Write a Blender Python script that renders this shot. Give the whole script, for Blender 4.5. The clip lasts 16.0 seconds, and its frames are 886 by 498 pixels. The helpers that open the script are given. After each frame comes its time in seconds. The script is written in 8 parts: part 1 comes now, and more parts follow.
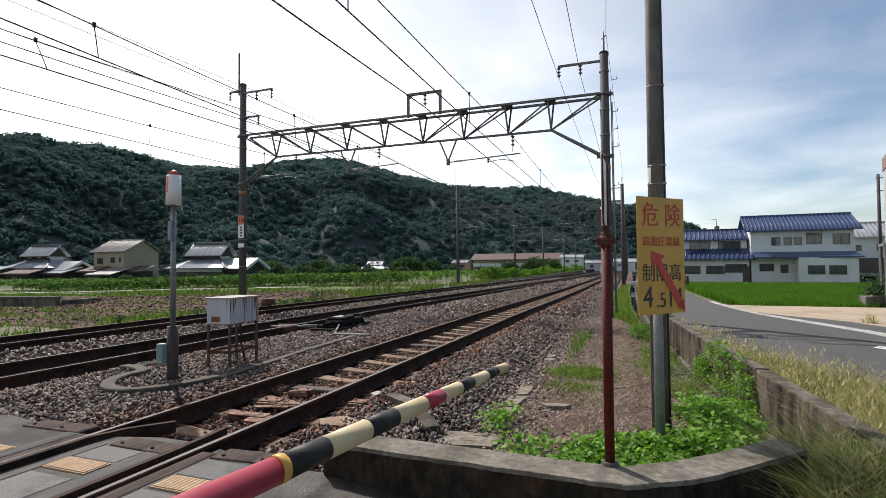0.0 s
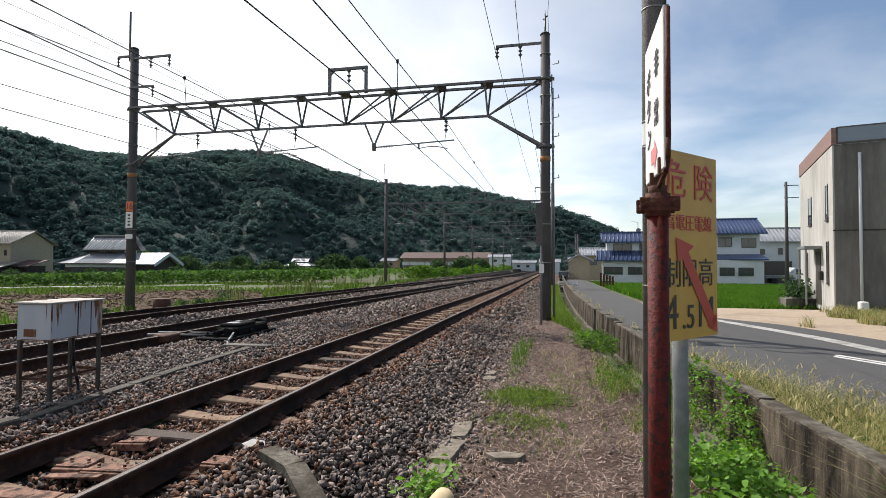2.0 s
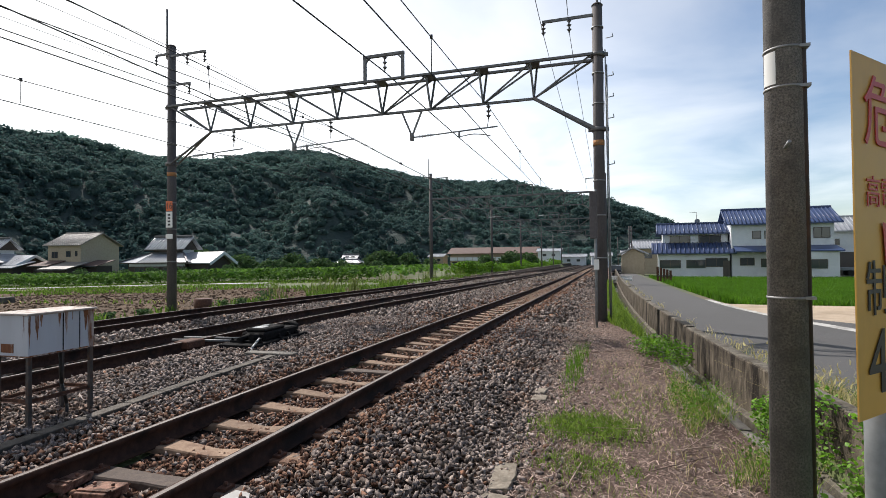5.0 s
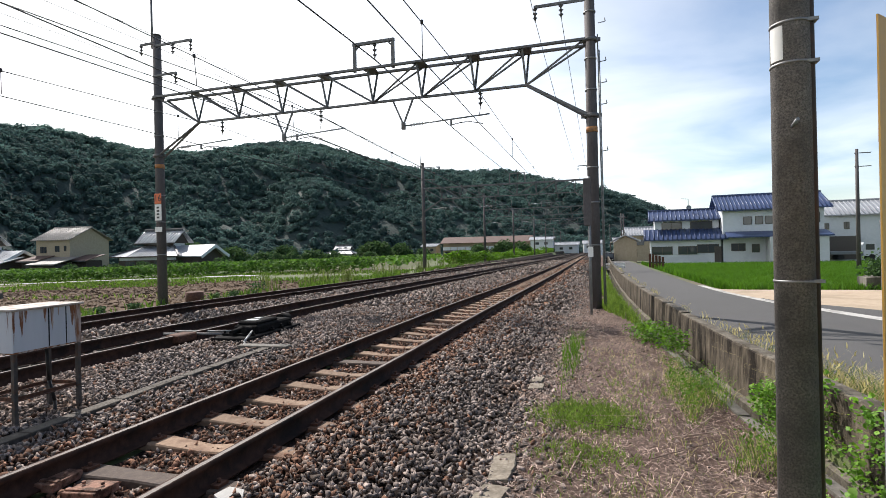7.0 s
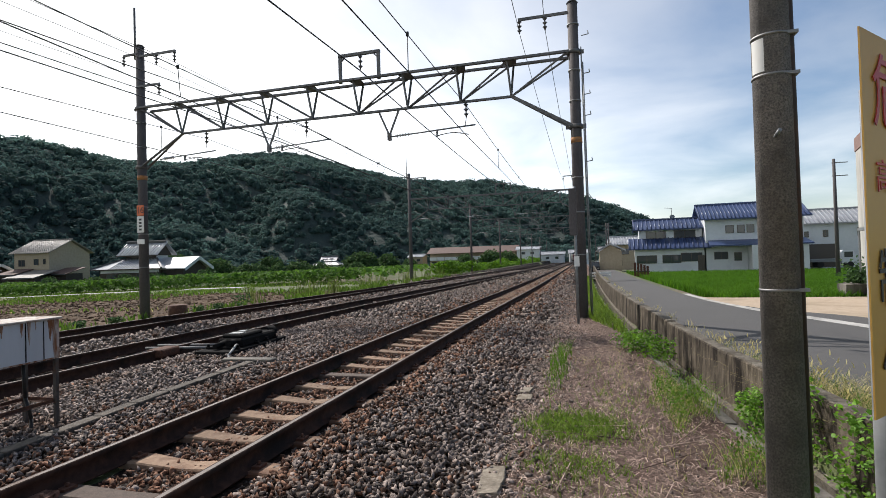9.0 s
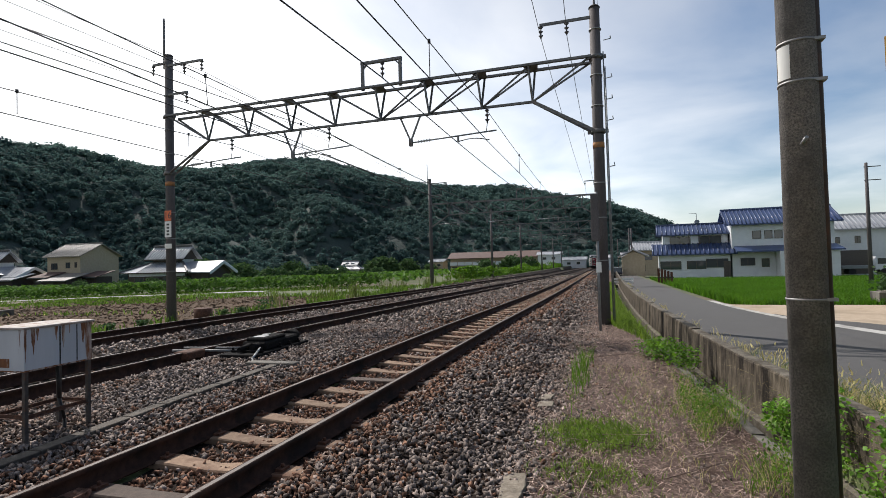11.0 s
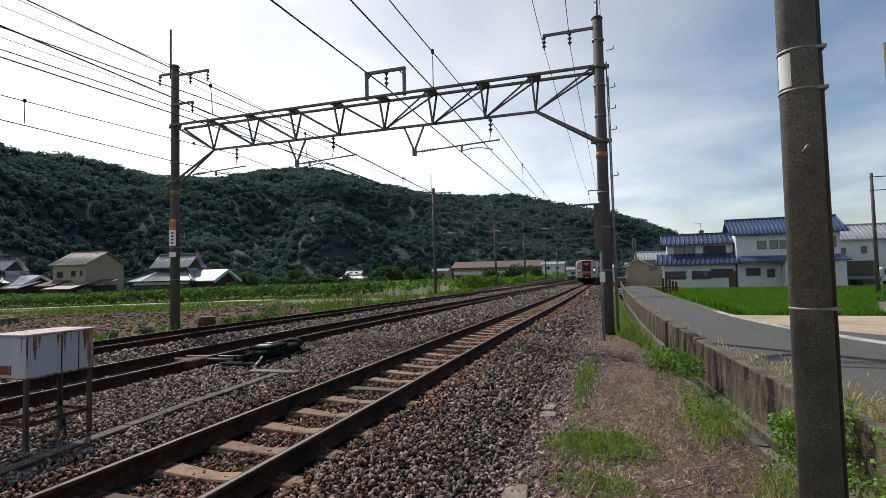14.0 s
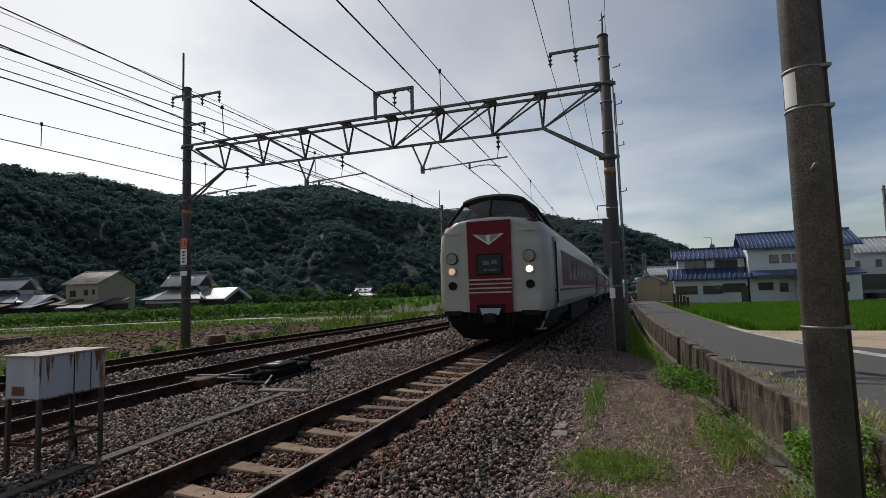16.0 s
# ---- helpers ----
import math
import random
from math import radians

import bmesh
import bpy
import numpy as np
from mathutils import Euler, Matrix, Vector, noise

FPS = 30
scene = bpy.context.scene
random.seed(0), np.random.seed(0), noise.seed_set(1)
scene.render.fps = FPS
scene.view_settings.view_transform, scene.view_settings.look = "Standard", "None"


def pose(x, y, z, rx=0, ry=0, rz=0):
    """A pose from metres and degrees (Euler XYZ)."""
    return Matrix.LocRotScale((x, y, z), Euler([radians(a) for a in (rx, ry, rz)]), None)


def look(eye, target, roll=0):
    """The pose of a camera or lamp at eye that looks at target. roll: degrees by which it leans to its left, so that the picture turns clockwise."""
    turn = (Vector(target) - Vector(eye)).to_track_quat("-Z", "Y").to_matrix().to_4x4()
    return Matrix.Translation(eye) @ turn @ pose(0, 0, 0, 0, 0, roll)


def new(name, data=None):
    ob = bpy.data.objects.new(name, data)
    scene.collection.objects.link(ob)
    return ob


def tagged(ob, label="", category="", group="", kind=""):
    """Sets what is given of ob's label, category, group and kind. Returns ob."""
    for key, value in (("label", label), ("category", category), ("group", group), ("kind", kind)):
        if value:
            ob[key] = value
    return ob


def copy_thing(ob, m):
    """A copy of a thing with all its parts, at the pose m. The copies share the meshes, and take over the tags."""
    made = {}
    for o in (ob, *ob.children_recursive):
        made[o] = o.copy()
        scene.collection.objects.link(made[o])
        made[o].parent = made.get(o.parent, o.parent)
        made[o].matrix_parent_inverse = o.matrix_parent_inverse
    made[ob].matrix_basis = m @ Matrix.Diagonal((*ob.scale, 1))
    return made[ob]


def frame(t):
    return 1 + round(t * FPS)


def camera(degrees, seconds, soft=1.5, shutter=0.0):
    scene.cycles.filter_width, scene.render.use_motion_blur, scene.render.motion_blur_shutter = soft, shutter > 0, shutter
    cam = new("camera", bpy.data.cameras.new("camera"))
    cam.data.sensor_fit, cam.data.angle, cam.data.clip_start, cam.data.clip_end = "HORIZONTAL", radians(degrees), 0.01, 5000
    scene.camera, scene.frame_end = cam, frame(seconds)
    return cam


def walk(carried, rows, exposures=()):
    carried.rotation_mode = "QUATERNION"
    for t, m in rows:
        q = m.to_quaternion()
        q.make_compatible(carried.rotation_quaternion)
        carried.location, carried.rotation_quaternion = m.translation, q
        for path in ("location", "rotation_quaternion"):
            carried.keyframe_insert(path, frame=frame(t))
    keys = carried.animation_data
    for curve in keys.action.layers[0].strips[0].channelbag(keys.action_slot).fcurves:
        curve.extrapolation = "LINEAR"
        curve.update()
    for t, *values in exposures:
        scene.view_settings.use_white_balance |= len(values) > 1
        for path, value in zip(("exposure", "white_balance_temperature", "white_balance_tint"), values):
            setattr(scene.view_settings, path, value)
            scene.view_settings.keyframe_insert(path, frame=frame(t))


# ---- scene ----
cam = camera(80.4, 16.0, soft=0.75)
PATH = [
    (0, (-0.014, 0.425, 1.611), (-0.714, 2.298, 1.67), -0.5),
    (0.5, (-0.173, 0.899, 1.599), (-0.728, 2.82, 1.654), -0.2),
    (1, (-0.317, 1.333, 1.595), (-0.789, 3.276, 1.648), 0.4),
    (1.5, (-0.393, 1.751, 1.575), (-0.829, 3.702, 1.625), 0.5),
    (2, (-0.47, 2.138, 1.576), (-0.913, 4.088, 1.629), 0.2),
    (2.5, (-0.518, 2.456, 1.604), (-1.005, 4.395, 1.658), 0.2),
    (3, (-0.479, 2.735, 1.597), (-1.002, 4.665, 1.659), -0.6),
    (3.5, (-0.502, 2.964, 1.596), (-1.078, 4.878, 1.661), -0.6),
    (4, (-0.548, 3.152, 1.605), (-1.166, 5.053, 1.665), -0.4),
    (6.5, (-0.634, 3.263, 1.622), (-1.252, 5.165, 1.618), -0.7),
    (7, (-0.647, 3.301, 1.607), (-1.241, 5.211, 1.603), -1.3),
    (7.5, (-0.643, 3.296, 1.615), (-1.206, 5.216, 1.616), -1.6),
    (8, (-0.649, 3.331, 1.608), (-1.18, 5.259, 1.625), -1.6),
    (8.5, (-0.648, 3.33, 1.607), (-1.182, 5.257, 1.636), -1.6),
    (9, (-0.656, 3.319, 1.612), (-1.2, 5.243, 1.646), -1.7),
    (11.5, (-0.654, 3.29, 1.624), (-1.278, 5.189, 1.687), -1.4),
    (12, (-0.649, 3.305, 1.612), (-1.271, 5.204, 1.683), -1.4),
    (12.5, (-0.644, 3.297, 1.62), (-1.271, 5.195, 1.692), -1.2),
    (13, (-0.651, 3.313, 1.608), (-1.281, 5.21, 1.683), -1.1),
    (13.5, (-0.642, 3.319, 1.611), (-1.27, 5.216, 1.694), -1.2),
    (14, (-0.64, 3.305, 1.616), (-1.271, 5.201, 1.707), -1.3),
    (14.5, (-0.632, 3.3, 1.62), (-1.267, 5.193, 1.724), -1.4),
    (15, (-0.64, 3.294, 1.625), (-1.282, 5.184, 1.748), -1.5),
    (15.5, (-0.641, 3.272, 1.634), (-1.291, 5.158, 1.777), -1.6),
    (16, (-0.633, 3.292, 1.634), (-1.293, 5.174, 1.788), -1.7),
]
walk(cam, [(t, look(eye, target, roll)) for t, eye, target, roll in PATH], exposures=((0, 0.0), (1.5, 0.06), (4, 0.14), (6.5, 0.18), (7.0, 0.36), (8.0, 0.36), (8.5, 0.14), (9, 0.04), (11.5, -0.12), (14, -0.28), (15, -0.38), (15.5, -0.42), (16, -0.8)))

# ---- world and sun ----
SUN_AZ, SUN_EL = -51.0, 47.0
world = bpy.data.worlds.new("sky")
scene.world = world
world.use_nodes = True
wt = world.node_tree
wt.nodes.clear()
w_out = wt.nodes.new("ShaderNodeOutputWorld")
w_bg = wt.nodes.new("ShaderNodeBackground")
w_bg.inputs[1].default_value = 0.115
w_sky = wt.nodes.new("ShaderNodeTexSky")
w_sky.sky_type = "NISHITA"
w_sky.sun_disc = False
w_sky.sun_elevation = radians(SUN_EL)
w_sky.sun_rotation = radians(SUN_AZ % 360)
w_sky.air_density, w_sky.dust_density, w_sky.ozone_density = 1.0, 0.6, 1.6
# thin cloud, laid out on a plane far overhead
w_co = wt.nodes.new("ShaderNodeTexCoord")
w_sep = wt.nodes.new("ShaderNodeSeparateXYZ")
wt.links.new(w_co.outputs["Generated"], w_sep.inputs[0])
w_add = wt.nodes.new("ShaderNodeMath"); w_add.operation = "ADD"; w_add.inputs[1].default_value = 0.16
wt.links.new(w_sep.outputs[2], w_add.inputs[0])
w_flat = []
for k in (0, 1):
    d = wt.nodes.new("ShaderNodeMath"); d.operation = "DIVIDE"
    wt.links.new(w_sep.outputs[k], d.inputs[0]); wt.links.new(w_add.outputs[0], d.inputs[1])
    w_flat.append(d)
w_xyz = wt.nodes.new("ShaderNodeCombineXYZ")
wt.links.new(w_flat[0].outputs[0], w_xyz.inputs[0]); wt.links.new(w_flat[1].outputs[0], w_xyz.inputs[1])
w_noise = wt.nodes.new("ShaderNodeTexNoise")
w_noise.inputs["Scale"].default_value, w_noise.inputs["Detail"].default_value = 1.15, 7.0
w_noise.inputs["Roughness"].default_value, w_noise.inputs["Distortion"].default_value = 0.50, 0.35
wt.links.new(w_xyz.outputs[0], w_noise.inputs["Vector"])
# the cover is thicker over the hill side (-x) than over the village side (+x)
w_tilt = wt.nodes.new("ShaderNodeMath"); w_tilt.operation = "MULTIPLY_ADD"
w_tilt.inputs[1].default_value, w_tilt.inputs[2].default_value = -0.56, 0.0
wt.links.new(w_sep.outputs[0], w_tilt.inputs[0])
w_sum = wt.nodes.new("ShaderNodeMath"); w_sum.operation = "ADD"
wt.links.new(w_noise.outputs[0], w_sum.inputs[0]); wt.links.new(w_tilt.outputs[0], w_sum.inputs[1])
w_ramp = wt.nodes.new("ShaderNodeValToRGB")
w_ramp.color_ramp.elements[0].position, w_ramp.color_ramp.elements[1].position = 0.22, 0.86
w_ramp.color_ramp.elements[0].color = (0.02, 0.02, 0.02, 1)
wt.links.new(w_sum.outputs[0], w_ramp.inputs[0])
w_hs = wt.nodes.new("ShaderNodeHueSaturation")
w_hs.inputs["Saturation"].default_value, w_hs.inputs["Value"].default_value = 0.10, 1.75
wt.links.new(w_sky.outputs[0], w_hs.inputs["Color"])
w_mix = wt.nodes.new("ShaderNodeMixRGB")
wt.links.new(w_ramp.outputs[0], w_mix.inputs[0])
wt.links.new(w_sky.outputs[0], w_mix.inputs[1]); wt.links.new(w_hs.outputs[0], w_mix.inputs[2])
wt.links.new(w_mix.outputs[0], w_bg.inputs[0])
wt.links.new(w_bg.outputs[0], w_out.inputs[0])

sun = new("sun", bpy.data.lights.new("sun", "SUN"))
sun.data.energy, sun.data.angle, sun.data.color = 5.0, radians(0.6), (1.0, 0.94, 0.885)
_a, _e = radians(SUN_AZ), radians(SUN_EL)
SUN_DIR = Vector((math.sin(_a) * math.cos(_e), math.cos(_a) * math.cos(_e), math.sin(_e)))
sun.matrix_world = look(SUN_DIR * 60, (0, 0, 0))

# ---- materials ----
def rgb(c):
    return (*c, 1.0) if len(c) == 3 else c


def mat(name, a, b=None, scale=6.0, rough=0.8, metal=0.0, bump=0.0, bscale=None, c=None, cscale=0.7, cpos=(0.5, 0.65), rand=0.0, leafy=0.0, spec=0.5, island=0.0, stretch=None, emit=0.0):
    """A procedural surface: colour a to b by fine noise, patches of c by coarse noise, relief, variation from piece to piece."""
    m = bpy.data.materials.new(name)
    m.use_nodes = True
    t = m.node_tree
    t.nodes.clear()
    N, L = t.nodes.new, t.links.new
    out = N("ShaderNodeOutputMaterial")
    co = N("ShaderNodeTexCoord").outputs["Object"]
    if stretch:
        mp = N("ShaderNodeMapping")
        mp.inputs["Scale"].default_value = stretch
        L(co, mp.inputs[0])
        co = mp.outputs[0]

    def noisy(s, detail=6.0, r=0.6):
        n = N("ShaderNodeTexNoise")
        n.inputs["Scale"].default_value, n.inputs["Detail"].default_value, n.inputs["Roughness"].default_value = s, detail, r
        L(co, n.inputs["Vector"])
        return n.outputs[0]

    b = b or a
    fine = noisy(scale)
    ramp = N("ShaderNodeValToRGB")
    ramp.color_ramp.elements[0].position, ramp.color_ramp.elements[1].position = 0.32, 0.68
    ramp.color_ramp.elements[0].color, ramp.color_ramp.elements[1].color = rgb(a), rgb(b)
    L(fine, ramp.inputs[0])
    col = ramp.outputs[0]
    if c:
        r2 = N("ShaderNodeValToRGB")
        r2.color_ramp.elements[0].position, r2.color_ramp.elements[1].position = cpos
        L(noisy(cscale, 7.0, 0.65), r2.inputs[0])
        mx = N("ShaderNodeMixRGB")
        mx.inputs[2].default_value = rgb(c)
        L(r2.outputs[0], mx.inputs[0]); L(col, mx.inputs[1])
        col = mx.outputs[0]
    if rand or island:
        src = N("ShaderNodeObjectInfo").outputs["Random"] if rand else N("ShaderNodeNewGeometry").outputs["Random Per Island"]
        k = rand or island
        ma = N("ShaderNodeMapRange")
        ma.inputs["To Min"].default_value, ma.inputs["To Max"].default_value = 1.0 - k, 1.0 + k
        L(src, ma.inputs[0])
        hs = N("ShaderNodeHueSaturation")
        L(ma.outputs[0], hs.inputs["Value"]); L(col, hs.inputs["Color"])
        col = hs.outputs[0]
    nrm = None
    if bump:
        bp = N("ShaderNodeBump")
        bp.inputs["Strength"].default_value, bp.inputs["Distance"].default_value = 1.0, bump
        L(noisy(bscale or scale * 3, 8.0, 0.65), bp.inputs["Height"])
        nrm = bp.outputs[0]
    p = N("ShaderNodeBsdfPrincipled")
    L(col, p.inputs["Base Color"])
    p.inputs["Metallic"].default_value = metal
    rr = N("ShaderNodeMapRange")
    rr.inputs["To Min"].default_value, rr.inputs["To Max"].default_value = max(0.03, rough - 0.1), min(1.0, rough + 0.1)
    L(fine, rr.inputs[0]); L(rr.outputs[0], p.inputs["Roughness"])
    p.inputs["Specular IOR Level"].default_value = 0.12 if leafy else spec
    if nrm:
        L(nrm, p.inputs["Normal"])
    sh = p.outputs[0]
    if leafy:
        tr = N("ShaderNodeBsdfTranslucent")
        br = N("ShaderNodeHueSaturation")
        br.inputs["Value"].default_value, br.inputs["Saturation"].default_value = 1.3, 1.1
        L(col, br.inputs["Color"]); L(br.outputs[0], tr.inputs[0])
        ms = N("ShaderNodeMixShader")
        ms.inputs[0].default_value = leafy
        L(sh, ms.inputs[1]); L(tr.outputs[0], ms.inputs[2])
        sh = ms.outputs[0]
    if emit:
        L(col, p.inputs["Emission Color"])
        p.inputs["Emission Strength"].default_value = emit
    L(sh, out.inputs[0])
    return m


def glass(name, tint=(0.05, 0.06, 0.07), rough=0.04):
    m = bpy.data.materials.new(name)
    m.use_nodes = True
    p = m.node_tree.nodes["Principled BSDF"]
    p.inputs["Base Color"].default_value = rgb(tint)
    p.inputs["Roughness"].default_value = rough
    p.inputs["Specular IOR Level"].default_value = 0.8
    return m


# Bed is coloured near-black to give the shade in gaps between stones.
M_BALLAST = mat("shade_dark_ballast", (0.010, 0.007, 0.006), (0.040, 0.030, 0.025), 22, 0.95, bump=0.03, bscale=26, c=(0.036, 0.020, 0.013), cscale=0.8, spec=0.1)
M_STONE = mat("crushed_stone", (0.056, 0.043, 0.037), (0.32, 0.262, 0.230), 40, 0.85, island=0.65, c=(0.17, 0.105, 0.070), cscale=0.9, cpos=(0.52, 0.72), spec=0.3)
M_RUSTSTONE = mat("rusty_stone", (0.085, 0.042, 0.027), (0.25, 0.140, 0.092), 40, 0.9, island=0.6, spec=0.2)
M_RAIL = mat("rusty_rail", (0.028, 0.014, 0.010), (0.068, 0.034, 0.023), 14, 0.85, bump=0.002, bscale=80, c=(0.015, 0.010, 0.008), cscale=2.0, spec=0.2)
M_RAILTOP = mat("worn_rail_head", (0.085, 0.07, 0.062), (0.165, 0.14, 0.125), 40, 0.7, metal=0.25, c=(0.08, 0.05, 0.036), cscale=1.5)
M_SLEEPER = mat("concrete_sleeper", (0.17, 0.105, 0.065), (0.29, 0.20, 0.135), 12, 0.9, bump=0.003, bscale=60, c=(0.11, 0.055, 0.032), cscale=2.2, rand=0.2)
M_DARKSLEEPER = mat("tarred_wood", (0.05, 0.035, 0.028), (0.10, 0.075, 0.06), 16, 0.9, bump=0.004, rand=0.25)
M_ASPHALT = mat("asphalt", (0.045, 0.044, 0.044), (0.125, 0.122, 0.120), 130, 0.93, bump=0.003, bscale=180, c=(0.078, 0.076, 0.074), cscale=0.6, cpos=(0.40, 0.66), spec=0.3)
M_CONCRETE = mat("weathered_concrete", (0.11, 0.10, 0.085), (0.22, 0.20, 0.172), 7, 0.92, bump=0.004, bscale=45, c=(0.04, 0.036, 0.03), cscale=1.3, cpos=(0.40, 0.62), stretch=(1.0, 1.0, 0.45))
M_DARKCONC = mat("mossy_concrete", (0.030, 0.027, 0.024), (0.085, 0.075, 0.062), 9, 0.95, bump=0.006, bscale=40, c=(0.016, 0.014, 0.012), cscale=1.1)
M_POLECONC = mat("pole_concrete", (0.078, 0.069, 0.070), (0.128, 0.115, 0.116), 60, 0.85, bump=0.0006, bscale=160, c=(0.052, 0.046, 0.046), cscale=2.4, cpos=(0.45, 0.75), stretch=(1.0, 1.0, 0.25))
M_STEEL = mat("dark_galvanised_steel", (0.10, 0.10, 0.105), (0.19, 0.19, 0.19), 9, 0.55, metal=0.4, c=(0.10, 0.06, 0.04), cscale=3.0, cpos=(0.55, 0.8))
M_GALV = mat("galvanised_steel", (0.17, 0.18, 0.185), (0.26, 0.27, 0.275), 14, 0.5, metal=0.4)
M_WIRE = mat("wire", (0.03, 0.03, 0.032), None, 5, 0.6)
M_PORC = mat("brown_porcelain", (0.05, 0.045, 0.045), (0.09, 0.08, 0.08), 9, 0.3)
M_WHITEPORC = mat("grey_porcelain", (0.45, 0.46, 0.47), None, 9, 0.35)
M_SOIL = mat("dry_soil", (0.070, 0.046, 0.030), (0.145, 0.100, 0.067), 5, 0.97, bump=0.06, bscale=7, c=(0.060, 0.042, 0.028), cscale=0.5, cpos=(0.45, 0.62), spec=0.1)
M_VERGE = mat("weedy_gravel", (0.042, 0.029, 0.023), (0.25, 0.178, 0.145), 34, 0.97, bump=0.03, bscale=50, c=(0.085, 0.055, 0.044), cscale=1.6, cpos=(0.38, 0.62), spec=0.15)
M_LAND = mat("field_ground", (0.045, 0.065, 0.018), (0.10, 0.12, 0.04), 1.2, 0.97, bump=0.03, bscale=4, c=(0.13, 0.10, 0.06), cscale=0.05)
M_SAND = mat("sandy_lot", (0.34, 0.265, 0.185), (0.43, 0.34, 0.25), 6, 0.97, bump=0.006, bscale=40, c=(0.28, 0.22, 0.15), cscale=0.6)
M_WHITEPAINT = mat("road_paint", (0.62, 0.61, 0.58), (0.75, 0.74, 0.71), 18, 0.8, c=(0.4, 0.39, 0.37), cscale=4)
M_YELLOW = mat("yellow_sign_paint", (0.60, 0.325, 0.055), (0.67, 0.375, 0.075), 5, 0.45, c=(0.52, 0.285, 0.065), cscale=1.6)
M_SIGNRED = mat("sign_red", (0.52, 0.05, 0.035), None, 5, 0.45)
M_SIGNBLACK = mat("sign_black", (0.035, 0.03, 0.028), None, 5, 0.5)
M_SIGNGREY = mat("faded_black_writing", (0.085, 0.085, 0.085), (0.13, 0.13, 0.125), 30, 0.6)
M_SIGNWHITE = mat("sign_white", (0.76, 0.75, 0.71), (0.82, 0.81, 0.78), 4, 0.4)
M_SIGNPINK = mat("faded_red", (0.72, 0.20, 0.20), None, 4, 0.5)
M_REDPOST = mat("peeling_red_paint", (0.070, 0.006, 0.005), (0.15, 0.018, 0.013), 55, 0.6, bump=0.005, bscale=60, c=(0.030, 0.011, 0.008), cscale=38, cpos=(0.50, 0.60), spec=0.25)
M_RUSTRED = mat("red_painted_rust", (0.050, 0.014, 0.010), (0.14, 0.046, 0.030), 60, 0.75, bump=0.004, bscale=70, c=(0.20, 0.11, 0.075), cscale=30, cpos=(0.60, 0.70), spec=0.25)
M_RUST = mat("rust", (0.045, 0.018, 0.011), (0.11, 0.045, 0.024), 25, 0.9, bump=0.003, c=(0.17, 0.075, 0.04), cscale=14, cpos=(0.55, 0.7))
M_WHITEBOX = mat("grey_white_enamel", (0.40, 0.42, 0.46), (0.50, 0.52, 0.56), 3, 0.5, c=(0.12, 0.042, 0.02), cscale=9.0, cpos=(0.60, 0.66), stretch=(1.3, 1.3, 0.16))
M_CREAM = mat("cream_paint", (0.60, 0.46, 0.26), (0.68, 0.54, 0.33), 10, 0.55, c=(0.50, 0.37, 0.20), cscale=4)
M_BLACK = mat("black_paint", (0.010, 0.010, 0.011), (0.024, 0.022, 0.021), 14, 0.55, bump=0.004, bscale=30, spec=0.35)
M_MAROON = mat("wine_red_paint", (0.33, 0.018, 0.045), (0.38, 0.03, 0.06), 8, 0.45)
M_GRASS = mat("fresh_grass", (0.055, 0.105, 0.020), (0.125, 0.195, 0.042), 2.5, 0.75, leafy=0.4, island=0.4)
M_RICE = mat("rice_leaves", (0.060, 0.140, 0.018), (0.105, 0.215, 0.030), 0.5, 0.75, leafy=0.4, island=0.3)
M_DRYGRASS = mat("dry_grass", (0.34, 0.29, 0.12), (0.54, 0.48, 0.26), 3, 0.8, leafy=0.4, island=0.4)
M_PATHWEED = mat("sunlit_weeds", (0.090, 0.155, 0.026), (0.19, 0.27, 0.055), 9, 0.7, leafy=0.4, island=0.45)
M_WEED = mat("weed_leaves", (0.06, 0.13, 0.018), (0.13, 0.24, 0.035), 5, 0.7, leafy=0.35, island=0.35)
M_VINE = mat("vine_leaves", (0.085, 0.19, 0.026), (0.20, 0.36, 0.058), 6, 0.5, leafy=0.35, island=0.3)
# Distance haze over the hill is mixed into this blue-green leaf colour.
M_HAZEFOREST = mat("haze_tinted_leaves", (0.064, 0.112, 0.104), (0.104, 0.166, 0.142), 0.12, 0.95, island=0.18, leafy=0.48, c=(0.044, 0.078, 0.076), cscale=0.014, cpos=(0.40, 0.60))
# Dark hill floor colour holds the shade between the tree crowns.
M_GAPSHADE = mat("painted_gap_shade", (0.020, 0.036, 0.032), (0.036, 0.058, 0.050), 0.6, 0.95, bump=0.4, bscale=1.0)
M_BUSH = mat("bush_leaves", (0.035, 0.075, 0.030), (0.080, 0.130, 0.050), 1.5, 0.8, leafy=0.25, island=0.35)
M_WATER = glass("ditch_water", (0.03, 0.035, 0.03), 0.03)
M_PLASTER = mat("white_plaster", (0.60, 0.635, 0.66), (0.66, 0.69, 0.71), 3, 0.85, c=(0.54, 0.57, 0.595), cscale=0.35)
M_BEIGE = mat("beige_plaster", (0.36, 0.295, 0.21), (0.43, 0.36, 0.265), 3, 0.85)
M_DARKWOOD = mat("dark_boarding", (0.035, 0.028, 0.024), (0.07, 0.055, 0.045), 6, 0.85)
M_BLUETILE = mat("glazed_blue_tile", (0.022, 0.040, 0.105), (0.040, 0.064, 0.150), 5, 0.4, rand=0.15)
M_GREYTILE = mat("grey_roof_tile", (0.27, 0.28, 0.30), (0.42, 0.43, 0.45), 2.2, 0.30, rand=0.15, stretch=(1.0, 0.2, 0.2))
M_BROWNTILE = mat("brown_roof", (0.085, 0.05, 0.042), (0.13, 0.078, 0.065), 3, 0.8)
M_PANE = glass("window_glass")
